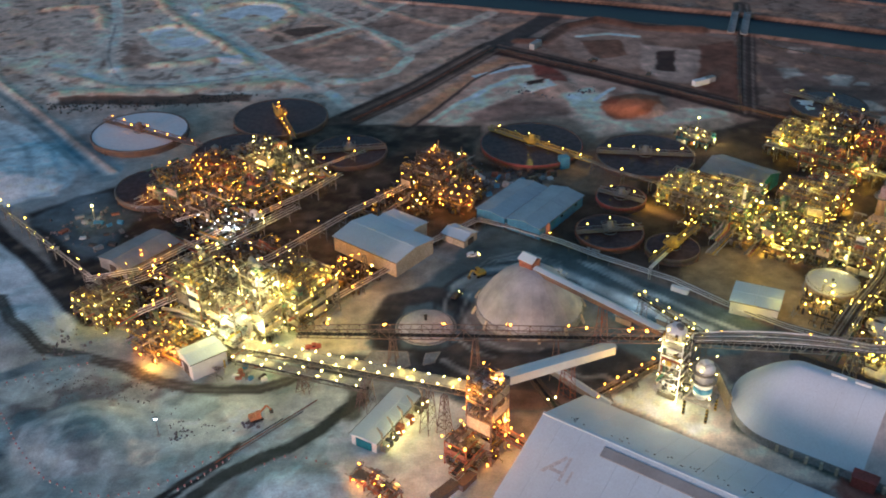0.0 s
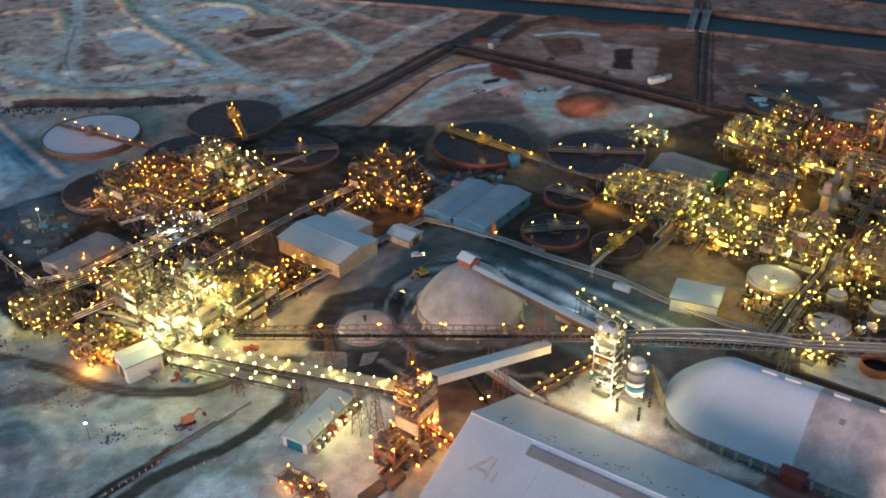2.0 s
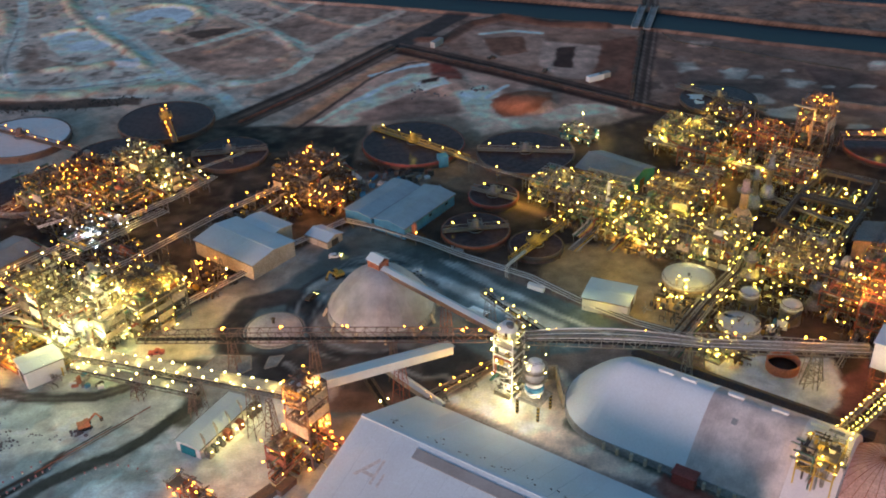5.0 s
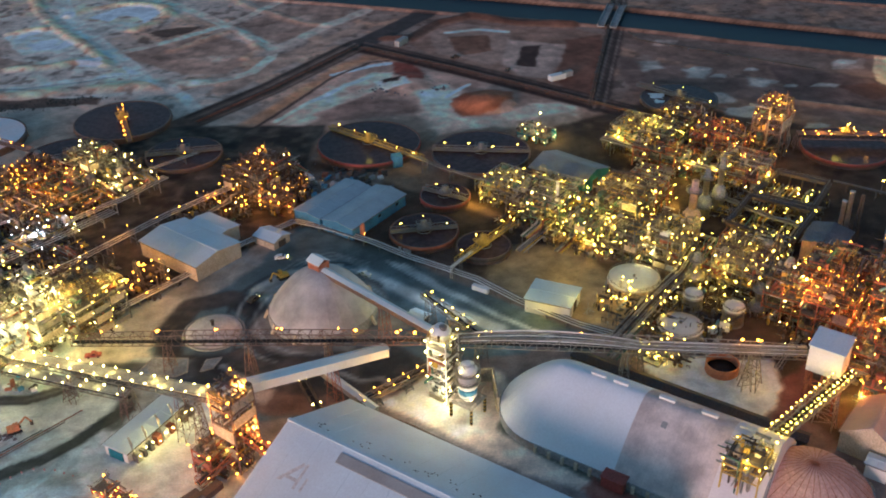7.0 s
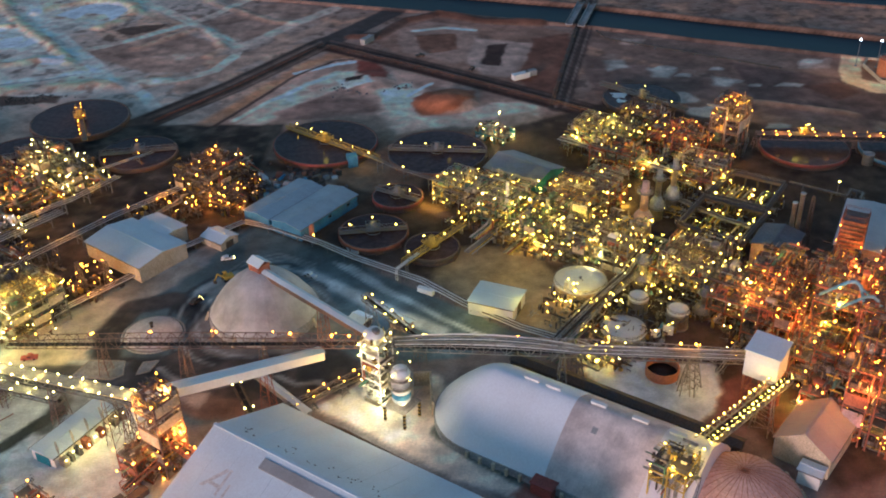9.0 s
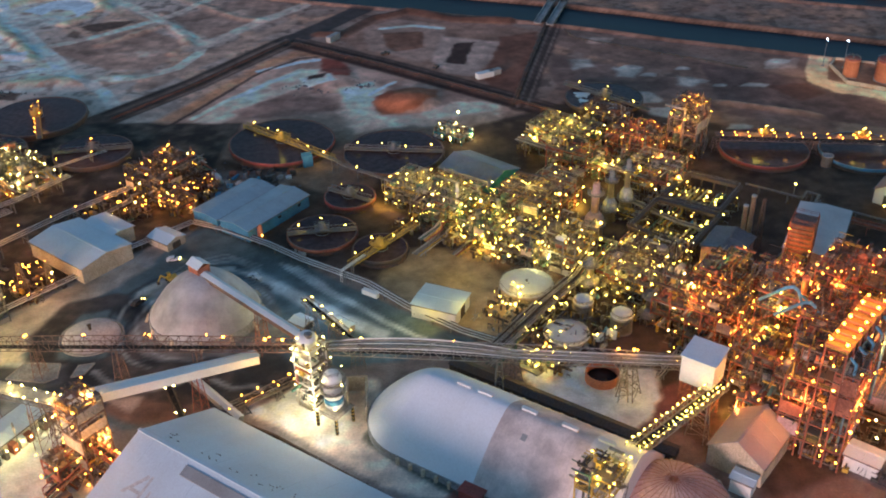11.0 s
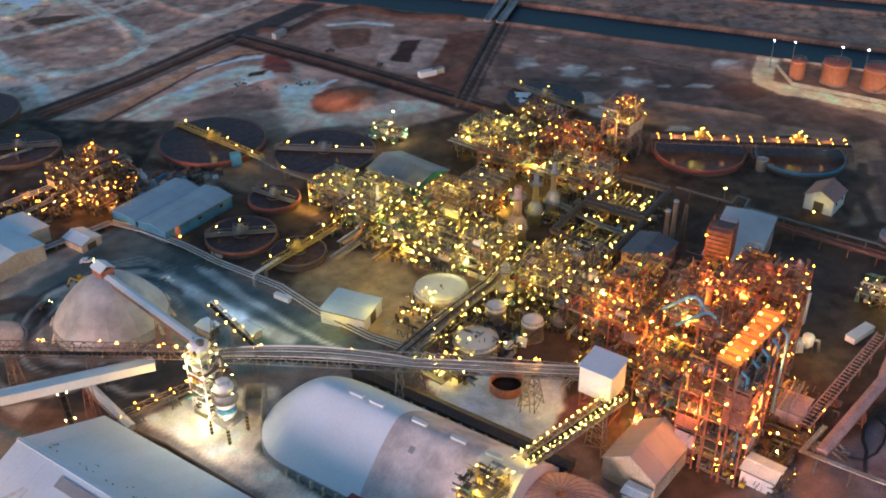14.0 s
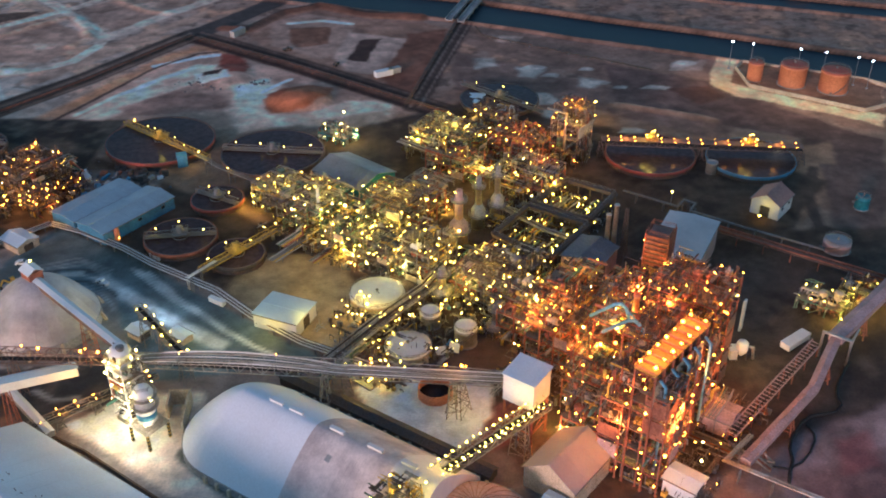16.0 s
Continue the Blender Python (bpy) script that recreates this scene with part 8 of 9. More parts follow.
for x, y in ((307.7, 480), (317, 477.5), (337.4, 470.5), (348.2, 466.5), (361, 460.0), (366, 456)):
    mast(x, y, 14)
mast(-59, 208, 6.5)
mast(-118, 330, 7, "white")
mast(235.5, 421, 9, "warm", label="tall lamp mast at the plant edge")
mast(128, 410, 9, "white", label="lamp mast beside the crusher station")
mast(255, 347, 6, "warm", label="lamp mast beside the pipe loops")
flood(235.5, 419, 10, 1200, "warm", 0.5)
flood(-118, 329, 5, 500, "white", 0.4)


def lattice_mast(x, y, h, w=1.6, mat=None, lab="lattice steel pylon under the conveyor"):
    e = thing("pylon", lab, "pylon", x, y, 0, -35, "lattice pylons")
    g = Geo()
    n = max(3, round(h / 2.5))
    cs = [(-1, -1), (1, -1), (1, 1), (-1, 1)]
    for a, b in cs:
        g.beam((a * w, b * w, 0), (a * w * 0.4, b * w * 0.4, h), 0.2)
    for k in range(n):
        z0, z1 = h * k / n, h * (k + 1) / n
        s0, s1 = w * (1 - 0.6 * k / n), w * (1 - 0.6 * (k + 1) / n)
        for (a, b), (c, d) in zip(cs, cs[1:] + cs[:1]):
            g.beam((a * s0, b * s0, z0), (c * s1, d * s1, z1), 0.12).beam((a * s1, b * s1, z1), (c * s1, d * s1, z1), 0.12)
    part("lattice", g, mat or STEEL, e)
    return e


lattice_mast(21.2, 211, 13, mat=BROWNSTEEL, lab="lattice pylon beside the white shed")
lattice_mast(-9.0, 290.5, 9, 1.2, lab="lit lattice pylon beside the workshop")
lattice_mast(-17.0, 287.0, 11, 1.2, lab="amber-lit lattice pylon beside the workshop yard")
lattice_mast(143, 238, 11, 2.2)
lattice_mast(175.5, 232, 11, 2.6)
lattice_mast(231.5, 309.5, 20, 1.0, DARKSTEEL, "slim dark lattice stack tower")
e = thing("flue_stack", "slim pale flue stack with steam stains", "stack", 228.3, 311.0, 0, 0)
part("flue", Geo().lathe([(1.2, 0), (0.9, 4), (0.8, 20), (0.95, 20), (0.95, 20.6), (0.7, 20.6)], 14), PALEPIPE, e)
part("flue", Geo().lathe([(1.2, 0), (0.9, 4), (0.8, 17), (0.95, 17), (0.95, 17.6), (0.7, 17.6)], 14, -2.6, -1.2), PALEPIPE, e)


# ---- marker posts round the salt ponds and along the pipe ditch ----
POSTHEAD = material("pink_reflector", (0.62, 0.25, 0.25), (0.5, 0.2, 0.2), 0.5)
post_mesh = Geo().lathe([(0.13, 0), (0.13, 0.6), (0.02, 0.65)], 6).mesh("marker_post", WHITEPAINT)
head_mesh = Geo().lathe([(0.2, 0.4), (0.3, 0.62), (0.2, 0.85)], 8).mesh("reflector", POSTHEAD)


def posts(line, step):
    done = 0.0
    for (ax, ay), (bx, by) in zip(line, line[1:]):
        d = math.hypot(bx - ax, by - ay)
        while done < d:
            x, y = ax + (bx - ax) * done / d, ay + (by - ay) * done / d
            e = new("marker_post", post_mesh)
            e.location = (x, y, 0)
            tagged(e, "white marker post with a pink reflector", "post", "marker posts round the salt ponds")
            shared("reflector", head_mesh, e)
            done += step
        done -= d


posts([(-112, 222), (-104, 212), (-97.4, 203), (-91, 196), (-84.6, 190), (-76, 186), (-67.4, 184), (-58, 185.5), (-50.8, 190.5), (-44, 197), (-39, 202.5)], 2.6)
posts([(-48, 187), (-42, 193), (-36, 200)], 2.0)
posts([(-29, 194.5), (-25.5, 198.2), (-21.8, 199.8), (-15.6, 199.2), (-10, 196.8), (-5, 193.4), (0, 190)], 3.0)
posts([(-118, 226), (-108, 232), (-98, 237), (-90, 240)], 2.6)


# ---- vehicles ----
def car(x, y, rz, paint, label, pickup=False, name="car"):
    e = thing(name, label, "car", x, y, 0, rz, "vehicles in the yard")
    prof = [(-2.3, 0.45), (-2.35, 0.9), (-1.9, 1.05), (-1.35, 1.55 if not pickup else 1.05), (0.35, 1.62), (1.05, 1.08), (2.15, 0.9), (2.3, 0.55), (2.25, 0.4), (-2.2, 0.35)]
    if pickup:
        prof = [(-2.5, 0.5), (-2.5, 1.05), (-0.55, 1.05), (-0.45, 1.72), (0.65, 1.75), (1.25, 1.15), (2.35, 1.0), (2.5, 0.6), (2.4, 0.42), (-2.4, 0.42)]
    n = len(prof)
    p = [(a, sg * 0.88, z) for sg in (-1, 1) for a, z in prof]
    part("body", Geo().add(p, [tuple(range(n)), tuple(reversed(range(n, 2 * n)))] + [(k, n + k, n + (k + 1) % n, (k + 1) % n) for k in range(n)]), paint, e)
    for sg in (-1, 1):
        part("side_window", Geo().add([(a, sg * 0.89, z) for a, z in ((-0.4 if pickup else -1.2, 1.12), (0.75, 1.12), (0.4, 1.55), (-0.35 if pickup else -0.95, 1.5))], [(0, 1, 2, 3), (3, 2, 1, 0)]), GLASS, e)
        part("headlight", Geo().box(2.2, sg * 0.6 - 0.18, 0.62, 2.38, sg * 0.6 + 0.18, 0.82), LAMPS["white"], e)
        part("tail_lamp", Geo().box(-2.42, sg * 0.65 - 0.14, 0.7, -2.3, sg * 0.65 + 0.14, 0.9), TAILRED, e)
        for a in (-1.4, 1.4):
            tmp = Geo().lathe([(0.2, -0.13), (0.34, -0.13), (0.34, 0.13), (0.2, 0.13)], 14)
            part("wheel", Geo().add([(q + a, w + sg * 0.8, v + 0.34) for q, v, w in tmp.v], tmp.f), RUBBER, e)
    part("windscreen", Geo().add([(1.02, -0.75, 1.12), (1.02, 0.75, 1.12), (0.45, 0.7, 1.6), (0.45, -0.7, 1.6)], [(0, 1, 2, 3)]), GLASS, e)
    return e


car(28.5, 305.2, 12, WHITEPAINT, "white car with its lamps on in the wet yard")
car(59.0, 293.8, 148, WHITEPAINT, "white pickup driving past the dome", True)
car(23.2, 279.0, 60, DARKSTEEL, "dark car parked beside the dome kerb")
car(-21.3, 249.3, 10, REDRIM, "red van parked beside the floodlit plant", True)
car(90.6, 502.9, 20, DARKSTEEL, "dark truck on the far enclosure", True, "truck")
car(117.0, 483.1, 70, DARKSTEEL, "dark truck parked in the far enclosure", True, "truck")
car(104.0, 446.0, 130, YELLOWPAINT, "yellow loader on the red clay mound", True, "loader")


def container(x, y, rz, w, d, h, paint, label, name="container"):
    if name == "spare_part":
        e = new(name, Geo().box(-w / 2, -d / 2, 0, w / 2, d / 2, h * 0.8).box(-w / 2 - 0.05, -d / 2 - 0.05, h * 0.8, w / 2 + 0.05, d * 0.1, h).mesh(name, paint))
        e.matrix_world = pose(x, y, 0, 0, 0, rz)
        return tagged(e, label, "scrap", "spare parts and scrap")
    e = thing(name, label, "container", x, y, 0, rz, "site containers and trailers")
    part("body", Geo().box(-w / 2, -d / 2, 0.0, w / 2, d / 2, h), paint, e)
    part("lid", Geo().box(-w / 2 - 0.08, -d / 2 - 0.08, h, w / 2 + 0.08, d / 2 + 0.08, h + 0.1), paint, e)
    return e


container(61.4, 525, 60, 9, 3, 3, CONCRETE, "grey container at the far enclosure corner")
container(141, 470.6, 30, 9, 3, 2.6, WHITEPAINT, "white container in the far enclosure")
container(146, 474, 30, 6, 2.6, 2.6, CONCRETE, "grey container beside the white one")
container(98.8, 283.0, -32, 6, 1.6, 1.6, WHITEPAINT, "flat white trailer beside the pipeway", "trailer")
container(106.0, 309.0, -32, 6, 1.4, 1.4, WHITEPAINT, "flat white skid beside the small tank", "trailer")
container(72.5, 309.5, -35, 5, 1.4, 1.2, WHITEPAINT, "flat white skid beside the yard", "trailer")
container(66.2, 377.5, 20, 4, 3.5, 5.0, BLUESHEET, "blue pump cabin beside the red-rimmed tank", "pump_cabin")
container(414 - 40, 590, -20, 12, 3, 3, WHITEPAINT, "far white trailer beyond the canal", "trailer")
container(380, 596, -20, 8, 3, 3, WHITEPAINT, "far white cabin beyond the canal", "trailer")
container(27.5, 191, 55, 6, 2.4, 1.8, TANKWALL, "rusty skip under the chute", "skip")
container(22, 187, 48, 8, 3, 1.8, TANKWALL, "rusty conveyor frame lying by the tower", "skip")
e = thing("orange_cylinder", "orange upright tank beside the blue shed", "tank", 56.3, 321.0, 0, 0)
part("shell", Geo().lathe([(0.9, 0), (0.95, 0.2), (0.95, 4.2), (0.6, 4.8), (0.2, 5.0)], 16), ORANGEPAINT, e)
lamp(e, 0.8, -1.0, 1.2, "warm")
R = random.Random(31)
SCRAP = [RUST, DARKSTEEL, CONCRETE, WHITEPAINT, BLUESHEET, STEEL]
for k in range(46):
    x, y = R.uniform(26, 62), R.uniform(350, 374)
    container(x, y, R.uniform(0, 180), R.uniform(1.5, 5), R.uniform(1, 2.4), R.uniform(0.6, 2.2), R.choice(SCRAP), R.choice(["scrap steel skid in the lay-down yard", "stacked spare parts in the lay-down yard", "weathered crate in the lay-down yard"]), "spare_part")
for k in range(16):
    x, y = R.uniform(-128, -104), R.uniform(308, 336)
    container(x, y, R.uniform(0, 180), R.uniform(1.5, 4), R.uniform(1, 2), R.uniform(0.5, 1.4), R.choice(SCRAP), "weathered crate on the dark ground", "spare_part")
for k in range(12):
    x, y = R.uniform(-44, -34), R.uniform(233, 241)
    container(x, y, R.uniform(0, 180), R.uniform(1.0, 2.6), R.uniform(0.8, 1.6), R.uniform(0.5, 1.3), R.choice(SCRAP), "scrap part heaped beside the road", "spare_part")


# ---- boulders, rubble and low scrub on the salt ground ----
ROCK = material("rubble_rock", (0.22, 0.19, 0.18), (0.12, 0.10, 0.10), 0.95)


def rubble(name, label, spots, mat, seed):
    R = random.Random(seed)
    g = Geo()
    for cx, cy, sx, sy, n, big in spots:
        for _ in range(n):
            x, y = R.gauss(cx, sx), R.gauss(cy, sy)
            r = R.uniform(0.2, big)
            k = 6
            p = [(x + r * R.uniform(0.7, 1.1) * math.cos(6.283 * i / k), y + r * R.uniform(0.7, 1.1) * math.sin(6.283 * i / k), 0) for i in range(k)]
            q = [(x + (a - x) * 0.6, y + (b - y) * 0.6, r * R.uniform(0.5, 0.9)) for a, b, _ in p]
            g.add(p + q, [tuple(range(k, 2 * k))] + [(i, (i + 1) % k, k + (i + 1) % k, k + i) for i in range(k)])
    return tagged(new(name, g.mesh(name, mat)), label, "rubble", kind="stuff")


rubble("rubble", "scattered dark rubble on the salt crust", [(-84, 231, 9, 3, 60, 0.4), (-72, 226, 5, 3, 30, 0.4), (-90, 224, 6, 5, 40, 0.4), (-55, 212, 3, 4, 12, 0.4), (-53, 208, 1.2, 1.2, 18, 0.7), (-45, 212, 8, 1.5, 16, 0.4), (-34, 213.6, 1.2, 1.0, 30, 0.7), (-118, 256, 8, 4, 40, 0.5), (40, 362, 12, 8, 160, 0.9), (66, 461, 10, 3, 90, 1.2), (-120, 325, 8, 8, 90, 0.9), (-104, 250, 6, 4, 60, 0.7)], ROCK, 41)
rubble("scrub", "dark low scrub along the track", [(-170, 440, 12, 3, 130, 0.8), (-130, 444, 14, 2.5, 130, 0.7), (-100, 452, 8, 2.5, 70, 0.7), (-90, 456, 6, 2, 50, 0.6)], material("dry_scrub", (0.05, 0.05, 0.04), (0.08, 0.06, 0.05), 0.95), 42)
# rusty pipes lying along the ditch at the lower left
e = thing("ditch_pipes", "rusty pipes laid along the ditch on the salt", "pipe", -30, 209, 0, 48)
for k, (a, b, m) in enumerate(((-12, 14, STEEL), (-16, 20, RUST), (-10, 8, DARKSTEEL))):
    part("pipe", Geo().tube([(a, k * 0.9 - 1, 0.35), (b, k * 0.9 - 1, 0.35)], 0.15, 7), m, e)
process_unit("small amber-lit pump platform on the salt", 4, 187.5, 14, 4, [3.0], kind="amber", lamps=0.7, vessels=2, pipes=5, steel=RUST, seed=301, power=450)
# rooftop gear on the long white shed
e = thing("rooftop_plant", "row of floodlit pipes, fans and cabinets along the shed", "plant gear", 9.2, 211.4, 0, 62)
for k in range(9):
    x = -10 + 2.6 * k
    part("cabinet", Geo().box(x, -1.2, 0, x + R.uniform(1, 2), 0.8, R.uniform(1.5, 3.5)), R.choice([PALEPIPE, STEEL, RUST, WHITEPAINT]), e)
    if k % 2 == 0:
        part("duct", Geo().tube([(x, 0, 2), (x, 0, 6.4), (x + 1.5, 2.5, 6.4)], 0.28, 7), PALEPIPE, e)
    lamp(e, x + 0.6, -1.6, R.uniform(1.5, 4.0), "white")
for k in range(3):
    flood(*(e.matrix_basis @ Vector((-8 + 8 * k, -2.5, 4.5))), 350, "white", 0.5)
# fans on the low cooler frame
for x, y in ((287, 281), (292.5, 278.5)):
    e = thing("cooling_fan", "round black fan opening on the cooler", "fan", x, y, 4.1, 0)
    part("ring", Geo().lathe([(1.7, 0), (1.7, 0.8), (1.5, 0.8), (1.5, 0)], 20, cap=False), CREAMWALL, e)
    part("hub", Geo().lathe([(1.48, 0.1), (0.3, 0.25)], 20), RUBBER, e)


# ---- head house, dryer, pads and small machines ----
e = thing("tower_head_house", "small white head house on the amber-lit transfer tower", "building", 32.2, 203.2, 0, 42)
part("cladding", Geo().box(-2.2, -2.0, 21.6, 2.2, 2.4, 24.6), WHITEPAINT, e)
for sg in (-1, 1):
    p = [(-2.4, 0.2 + sg * 2.4, 24.6), (2.4, 0.2 + sg * 2.4, 24.6), (2.4, 0.2, 25.3), (-2.4, 0.2, 25.3)]
    fs = [(4, 5, 6, 7), (3, 2, 1, 0), (0, 1, 5, 4), (1, 2, 6, 5), (2, 3, 7, 6), (3, 0, 4, 7)]
    part("roof", Geo().add(p + [(a, b, c + 0.15) for a, b, c in p], fs if sg < 0 else [tuple(reversed(f)) for f in fs]), WHITEROOF, e)
e = thing("dryer_column", "tall pale clad dryer column inside the white-lit tower", "vessel", -37.5, 256.0, 0, -35)
part("shell", Geo().lathe([(2.2, 0), (2.2, 3), (2.9, 4), (2.9, 12), (2.4, 13), (2.4, 20), (1.2, 21.5), (0.8, 24)], 22), WHITEPAINT, e)
for k in range(5):
    part("band", Geo().lathe([(2.95, 4.6 + 1.7 * k), (3.02, 4.6 + 1.7 * k), (3.02, 4.8 + 1.7 * k), (2.95, 4.8 + 1.7 * k)], 22, cap=False), STEEL, e)
part("duct", Geo().tube([(0, 0, 23.5), (0, 0, 26), (-5, 2, 26), (-9, 4, 20), (-9, 4, 8)], 0.8, 10), PALEPIPE, e)
e = thing("dryer_drum", "pale horizontal dryer drum with a bright lit casing", "vessel", -46.0, 252.0, 8.4, -35)
part("shell", drum_lying(2.0, 9.0), WHITEPAINT, e)
part("chute", Geo().tube([(4.8, 0, 2.4), (7.5, 0, 2.0), (9.0, -2, -4.0)], 0.7, 8), PALEPIPE, e)
for x, y, z, r in ((-42, 249, 12, 900), (-34, 250, 18, 900), (-50, 252, 17, 900), (-38, 262, 20, 700), (-56, 256, 12, 700)):
    flood(x, y, z, r, "white", 0.5)


shed("small pale flat-roofed dryer house in the floodlit plant", -46.8, 249.6, 9.0, 6.5, 6.6, 6.9, WHITEPAINT, WHITEROOF, rz=-35, doors=0, name="dryer_house")
e = thing("duct", "large grey-blue bent ducts beside the dryer house", "duct", -58, 252, 0, 0)
for k in range(3):
    part("duct_pipe", Geo().tube([(-12 + 2.0 * k, 5 - 1.5 * k, 9.5 - 1.5 * k), (-6 + 2.0 * k, 2.5 - 1.5 * k, 10.5 - 1.5 * k), (-1 + 2.0 * k, 1.5 - 1.5 * k, 9.0 - 1.5 * k), (1.5 + 2.0 * k, 3.5 - 1.5 * k, 6.0 - 1.2 * k), (2.5 + 2.0 * k, 5.0 - 1.5 * k, 0.3)], 0.55, 10), STEEL if k else PALEPIPE, e)


def kerb_pad(label, outline, fill, h=0.18):
    cx, cy = sum(p[0] for p in outline) / len(outline), sum(p[1] for p in outline) / len(outline)
    e = thing("kerbed_pad", label, "pad", cx, cy, 0, 0)
    q = [(x - cx, y - cy) for x, y in outline]
    part("slab", Geo().prism(q, 0, h), fill, e)
    for a, b in zip(q, q[1:] + q[:1]):
        part("kerb", Geo().beam((*a, h * 0.8), (*b, h * 0.8), 0.4, h * 1.6), CONCRETE, e)
    return e


PADTOP = material("damp_concrete_pad", (0.30, 0.33, 0.35), (0.20, 0.22, 0.24), 0.75, scale=0.3)
kerb_pad("damp pale concrete pad with a kerb beside the salt pile", [(-5.5, 240.6), (6.5, 238.8), (9.6, 241.0), (8.4, 247.6), (-2.6, 248.0)], PADTOP)
kerb_pad("small kerbed traffic island on the dark yard", [(13.6, 241.2), (17.0, 242.6), (18.6, 247.8), (14.2, 246.8)], PADTOP)
kerb_pad("low lit bund slab beside the pale pipes", [(143.9, 246.2), (150.5, 240.6), (156.4, 247.0), (149.7, 252.2)], PADTOP, 0.3)
e = thing("bund_pumps", "yellow-lit pumps and pipes inside a low bund", "pumps", 150.0, 246.5, 0.3, -38)
R = random.Random(77)
for k in range(8):
    x, y = -4 + 2.6 * (k % 4), -2 + 3.4 * (k // 4)
    part("pump", Geo().lathe([(0.5, 0), (0.6, 0.3), (0.6, 1.1), (0.25, 1.4), (0.25, 2.0)], 10, x, y), R.choice([STEEL, GREENSTEEL, PALEPIPE]), e)
    part("pipe", Geo().tube([(x, y, 1.8), (x, y, 2.3), (x + 1.8, y, 2.3), (x + 1.8, y, 0.2)], 0.16, 6), PALEPIPE, e)
lamp_string(e, [(R.uniform(-5, 5), R.uniform(-4, 4), R.uniform(0.8, 2.4), "warm") for _ in range(20)], 78)
flood(150, 244, 5.0, 450, "warm", 0.4)


def digger(x, y, rz, paint, label):
    """A small tracked machine with a cab, boom and bucket."""
    e = thing("excavator", label, "machine", x, y, 0, rz)
    for sg in (-1, 1):
        part("track", Geo().box(-1.7, sg * 1.1 - 0.3, 0, 1.7, sg * 1.1 + 0.3, 0.8).box(-1.9, sg * 1.1 - 0.28, 0.2, 1.9, sg * 1.1 + 0.28, 0.6), RUBBER, e)
    part("deck", Geo().box(-1.9, -1.2, 0.85, 1.4, 1.2, 1.8), paint, e)
    part("cab", Geo().box(0.0, -1.15, 1.8, 1.3, -0.1, 3.0).box(-0.05, -1.2, 3.0, 1.35, -0.05, 3.12), paint, e)
    part("cab_window", Geo().box(1.28, -1.05, 2.0, 1.33, -0.2, 2.85), GLASS, e)
    part("boom", Geo().beam((1.2, 0.3, 1.6), (3.6, 0.3, 3.6), 0.35, 0.5).beam((3.6, 0.3, 3.6), (4.8, 0.3, 1.4), 0.28, 0.4), paint, e)
    part("bucket", Geo().box(4.3, -0.3, 0.6, 5.2, 0.9, 1.5), DARKSTEEL, e)
    return e


digger(-32.9, 215.3, 30, ORANGEPAINT, "orange excavator parked beside the pipe ditch")
digger(31.0, 292.5, 215, YELLOWPAINT, "yellow loader with lamps working beside the dome")
digger(122.5, 408.5, 150, GREENSTEEL, "green crusher machine with a raised boom")
e = thing("cladding_sheets", "two pale cladding sheets leaning beside the tanks", "panels", 172.6, 257.5, 0, 20)
part("sheet", Geo().beam((-2.2, 0, 0.1), (-2.0, 1.6, 2.2), 3.2, 0.12), WHITEPAINT, e)
part("sheet", Geo().beam((1.6, 0, 0.1), (2.6, 1.4, 2.6), 3.2, 0.12), WHITEPAINT, e)
for x, y in ((171.9, 233.6), (176.2, 233.2), (79, 233.6), (74, 234.4), (62, 236.0), (40, 239.6), (20, 242.0), (2, 243.6)):
    e = new("bridge_lamp", BIGBULB["amber"])
    e.location = (x, y, 15.2 if x > 100 else 8.3 + (x + 25) * 0.0826 + (2.9 if x < 70 else 2.2))
    tagged(e, "amber lamp on the conveyor bridge", "lamp", "amber lamps on the conveyor bridge")
    flood(x, y - 0.8, e.location.z + 0.5, 420 if 60 < x < 100 else 260, "amber", 0.3)


# ---- ground-level plant between the structures ----
PUMPS = {}


def pump_meshes(mat):
    if mat.name not in PUMPS:
        PUMPS[mat.name] = (
            Geo().box(-1.3, -0.6, 0, 1.3, 0.6, 0.25).mesh("pump_set", CONCRETE),
            drum_lying(0.42, 1.1).mesh("motor", mat),
            Geo().lathe([(0.7, 0.25), (0.7, 0.9), (0.3, 1.1), (0.3, 1.7)], 12, 0.9, 0).mesh("casing", mat))
    return PUMPS[mat.name]


lamp_post_mesh = Geo().lathe([(0.09, 0), (0.06, 4.0)], 6).box(-0.25, -0.12, 3.95, 0.25, 0.12, 4.1).mesh("lamp_standard", STEEL)


ROUND_TANKS = ((149.9, 284.2, 8.7), (160.6, 259.0, 7.0), (177.8, 263.0, 3.4), (167.0, 272.0, 3.2), (169.0, 239.0, 4.9))


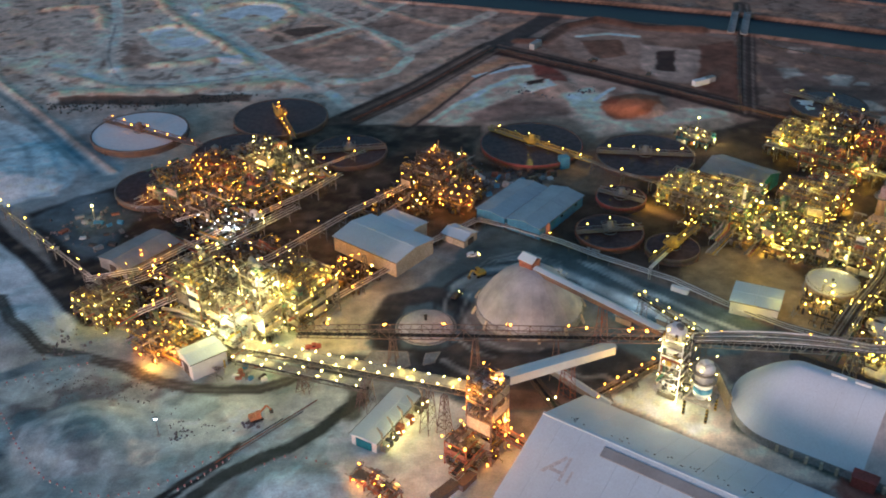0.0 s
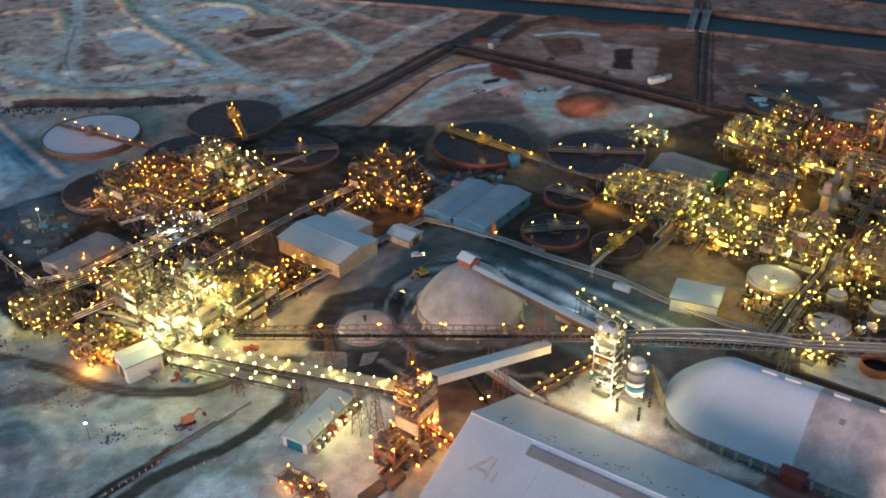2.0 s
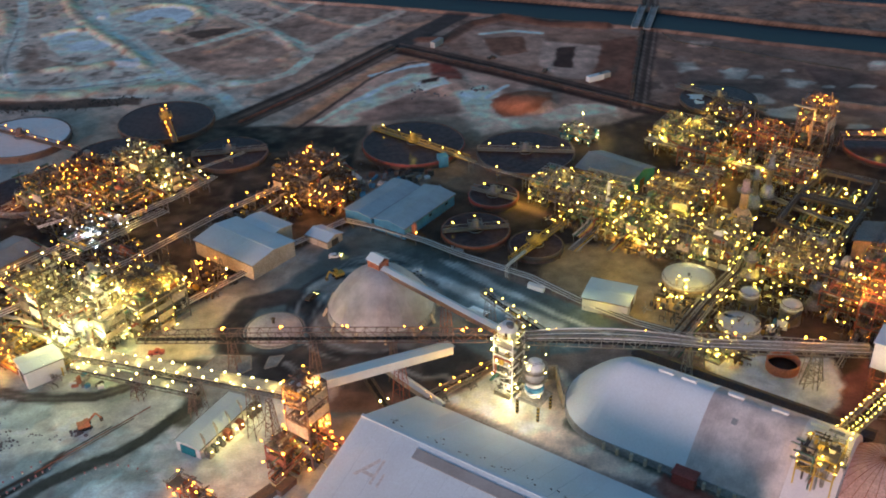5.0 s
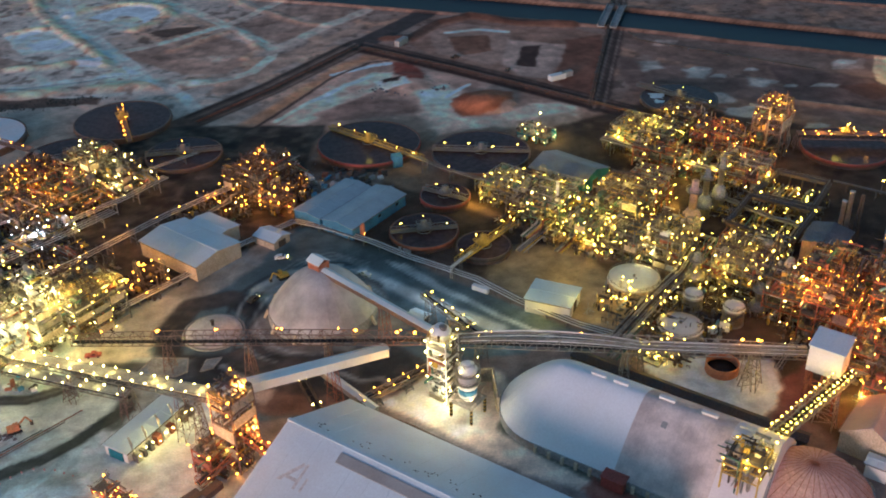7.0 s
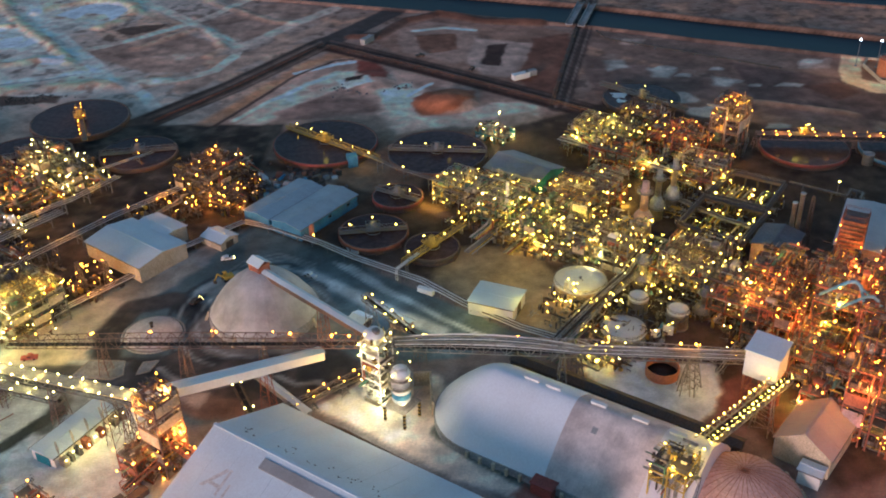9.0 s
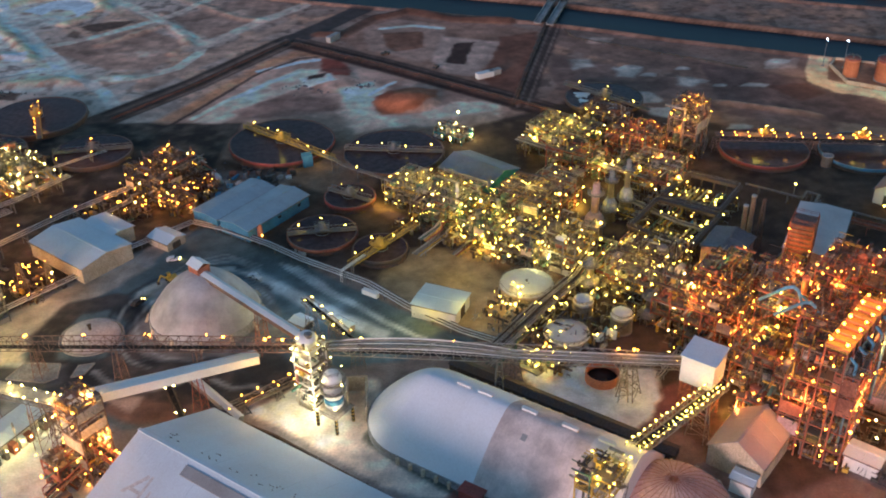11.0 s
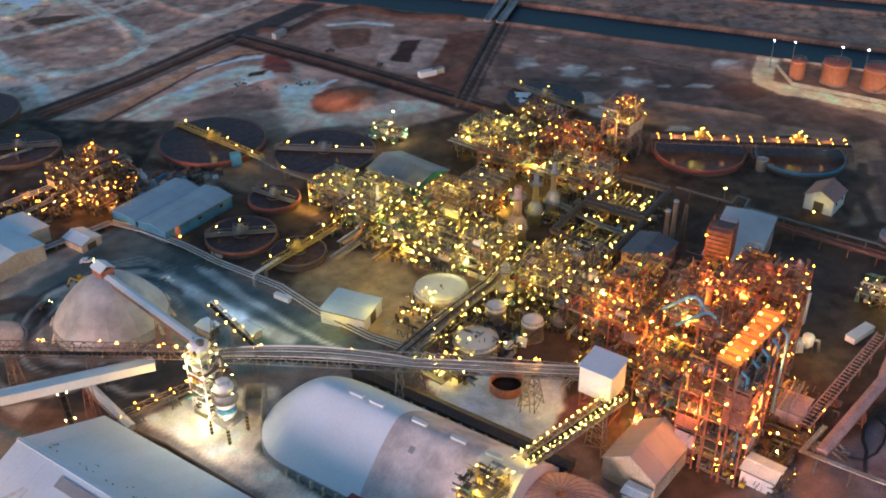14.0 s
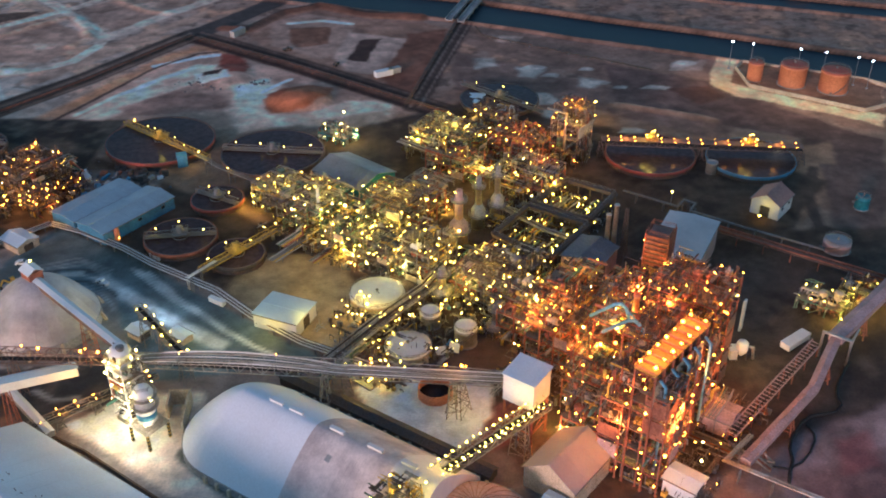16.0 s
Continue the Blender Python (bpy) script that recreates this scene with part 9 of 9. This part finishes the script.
def clutter(cx, cy, w, d, bundles, pumps, lights, kind, seed, rz=G, zmax=5.0):
    R = random.Random(seed)
    for _ in range(bundles):
        a, b = R.uniform(-w / 2, w / 2), R.uniform(-d / 2, d / 2)
        along = R.random() < 0.5
        ln = R.uniform(10, 26)
        x, y = rot2(a, b, rz)
        z = R.uniform(0.6, zmax)
        if math.hypot(cx + x - 149.9, cy + y - 284.2) < 22 or math.hypot(cx + x - 160, cy + y - 259) < 18:
            continue
        e = thing("pipe_bundle", R.choice(["bundle of parallel pale pipes on low supports", "bundle of clad process pipes between structures", "rusty parallel pipes on sleepers"]), "pipes", cx + x, cy + y, 0, rz + (0 if along else 90), "pipe bundles between the structures")
        n = R.randint(3, 6)
        for k in range(n):
            r = R.uniform(0.12, 0.32)
            o = (k - n / 2) * 0.8
            bend = R.uniform(0.2, 0.5) * ln
            part("pipe", Geo().tube([(-ln / 2, o, z), (bend - 0.5 * ln * 0.3, o, z), (bend - 0.5 * ln * 0.3, o, z + R.choice([0, 1.5, 2.5])), (ln / 2, o, z + R.choice([0, 1.5]))], r, 6), R.choice([PALEPIPE, PALEPIPE, STEEL, RUST, YELLOWPAINT, GREENSTEEL]), e)
        for s in (-0.35, 0.1, 0.4):
            part("support", Geo().beam((s * ln, -n * 0.4, z - 0.3), (s * ln, n * 0.4, z - 0.3), 0.2).beam((s * ln, -n * 0.38, 0), (s * ln, -n * 0.38, z - 0.2), 0.2).beam((s * ln, n * 0.38, 0), (s * ln, n * 0.38, z - 0.2), 0.2), STEEL, e)
    for _ in range(pumps):
        x, y = rot2(R.uniform(-w / 2, w / 2), R.uniform(-d / 2, d / 2), rz)
        ms = pump_meshes(R.choice([STEEL, PALEPIPE, RUST, GREENSTEEL, BLUEPIPE]))
        e = new("pump_set", ms[0])
        e.matrix_world = pose(cx + x, cy + y, 0, 0, 0, rz + R.choice([0, 90]))
        tagged(e, "motor pump set on a concrete plinth", "pump", "pump sets of the works")
        shared("motor", ms[1], e, -0.5, 0, 0)
        shared("casing", ms[2], e)
    hub = thing("yard_pipework", "low pipes, cabinets and small lamps between structures", "pipework", cx, cy, 0, rz, "low pipework of the works")
    fine_pipework(hub, w, d, [], seed, STEEL, 1.1, kind)
    spots = [(R.uniform(-w / 2, w / 2), R.uniform(-d / 2, d / 2), R.uniform(1.5, zmax + 1), kind if R.random() < 0.8 else "white") for _ in range(lights * 2)]
    lamp_string(hub, [p for p in spots if all(math.hypot(cx + rot2(p[0], p[1], rz)[0] - tx, cy + rot2(p[0], p[1], rz)[1] - ty) > tr + 1.5 for tx, ty, tr in ROUND_TANKS)], seed)
    for _ in range(lights // 3):
        x, y = rot2(R.uniform(-w / 2, w / 2), R.uniform(-d / 2, d / 2), rz)
        e = new("lamp_standard", lamp_post_mesh)
        e.matrix_world = pose(cx + x, cy + y, R.uniform(-1.5, 0), 0, 0, 0)
        tagged(e, "short steel lamp standard with a glowing lamp", "lamp", "lamp standards of the works")
        lamp(e, 0.2, 0, 3.8, kind if R.random() < 0.8 else "warm")


clutter(-74, 346, 48, 46, 9, 8, 34, "amber", 501)
clutter(-48, 362, 26, 26, 3, 4, 14, "white", 502)
clutter(-52, 304, 46, 26, 3, 4, 14, "amber", 503)
clutter(-2, 340, 26, 30, 2, 3, 12, "amber", 504)
clutter(138, 326, 56, 40, 12, 8, 34, "warm", 505, zmax=8)
clutter(186, 390, 62, 36, 8, 8, 36, "warm", 506)
clutter(207, 336, 40, 36, 7, 5, 12, "warm", 507)
clutter(186, 288, 38, 40, 9, 6, 24, "warm", 508, zmax=8)
clutter(212, 258, 34, 52, 8, 5, 26, "amber", 509, zmax=9)
clutter(150, 270, 30, 26, 2, 4, 16, "warm", 510)
clutter(233, 224, 36, 46, 4, 4, 22, "amber", 511, zmax=7)
clutter(-66, 258, 56, 24, 8, 5, 22, "warm", 512)
clutter(152, 247, 20, 8, 1, 3, 9, "warm", 513)
clutter(120, 345, 40, 20, 4, 3, 12, "warm", 514, zmax=8)
clutter(20, 355, 26, 30, 2, 3, 12, "amber", 515)
clutter(166, 266, 26, 22, 0, 3, 12, "warm", 516)
clutter(-14, 288, 16, 14, 0, 2, 14, "amber", 517, zmax=7)
clutter(-84, 288, 26, 18, 0, 2, 12, "amber", 518)
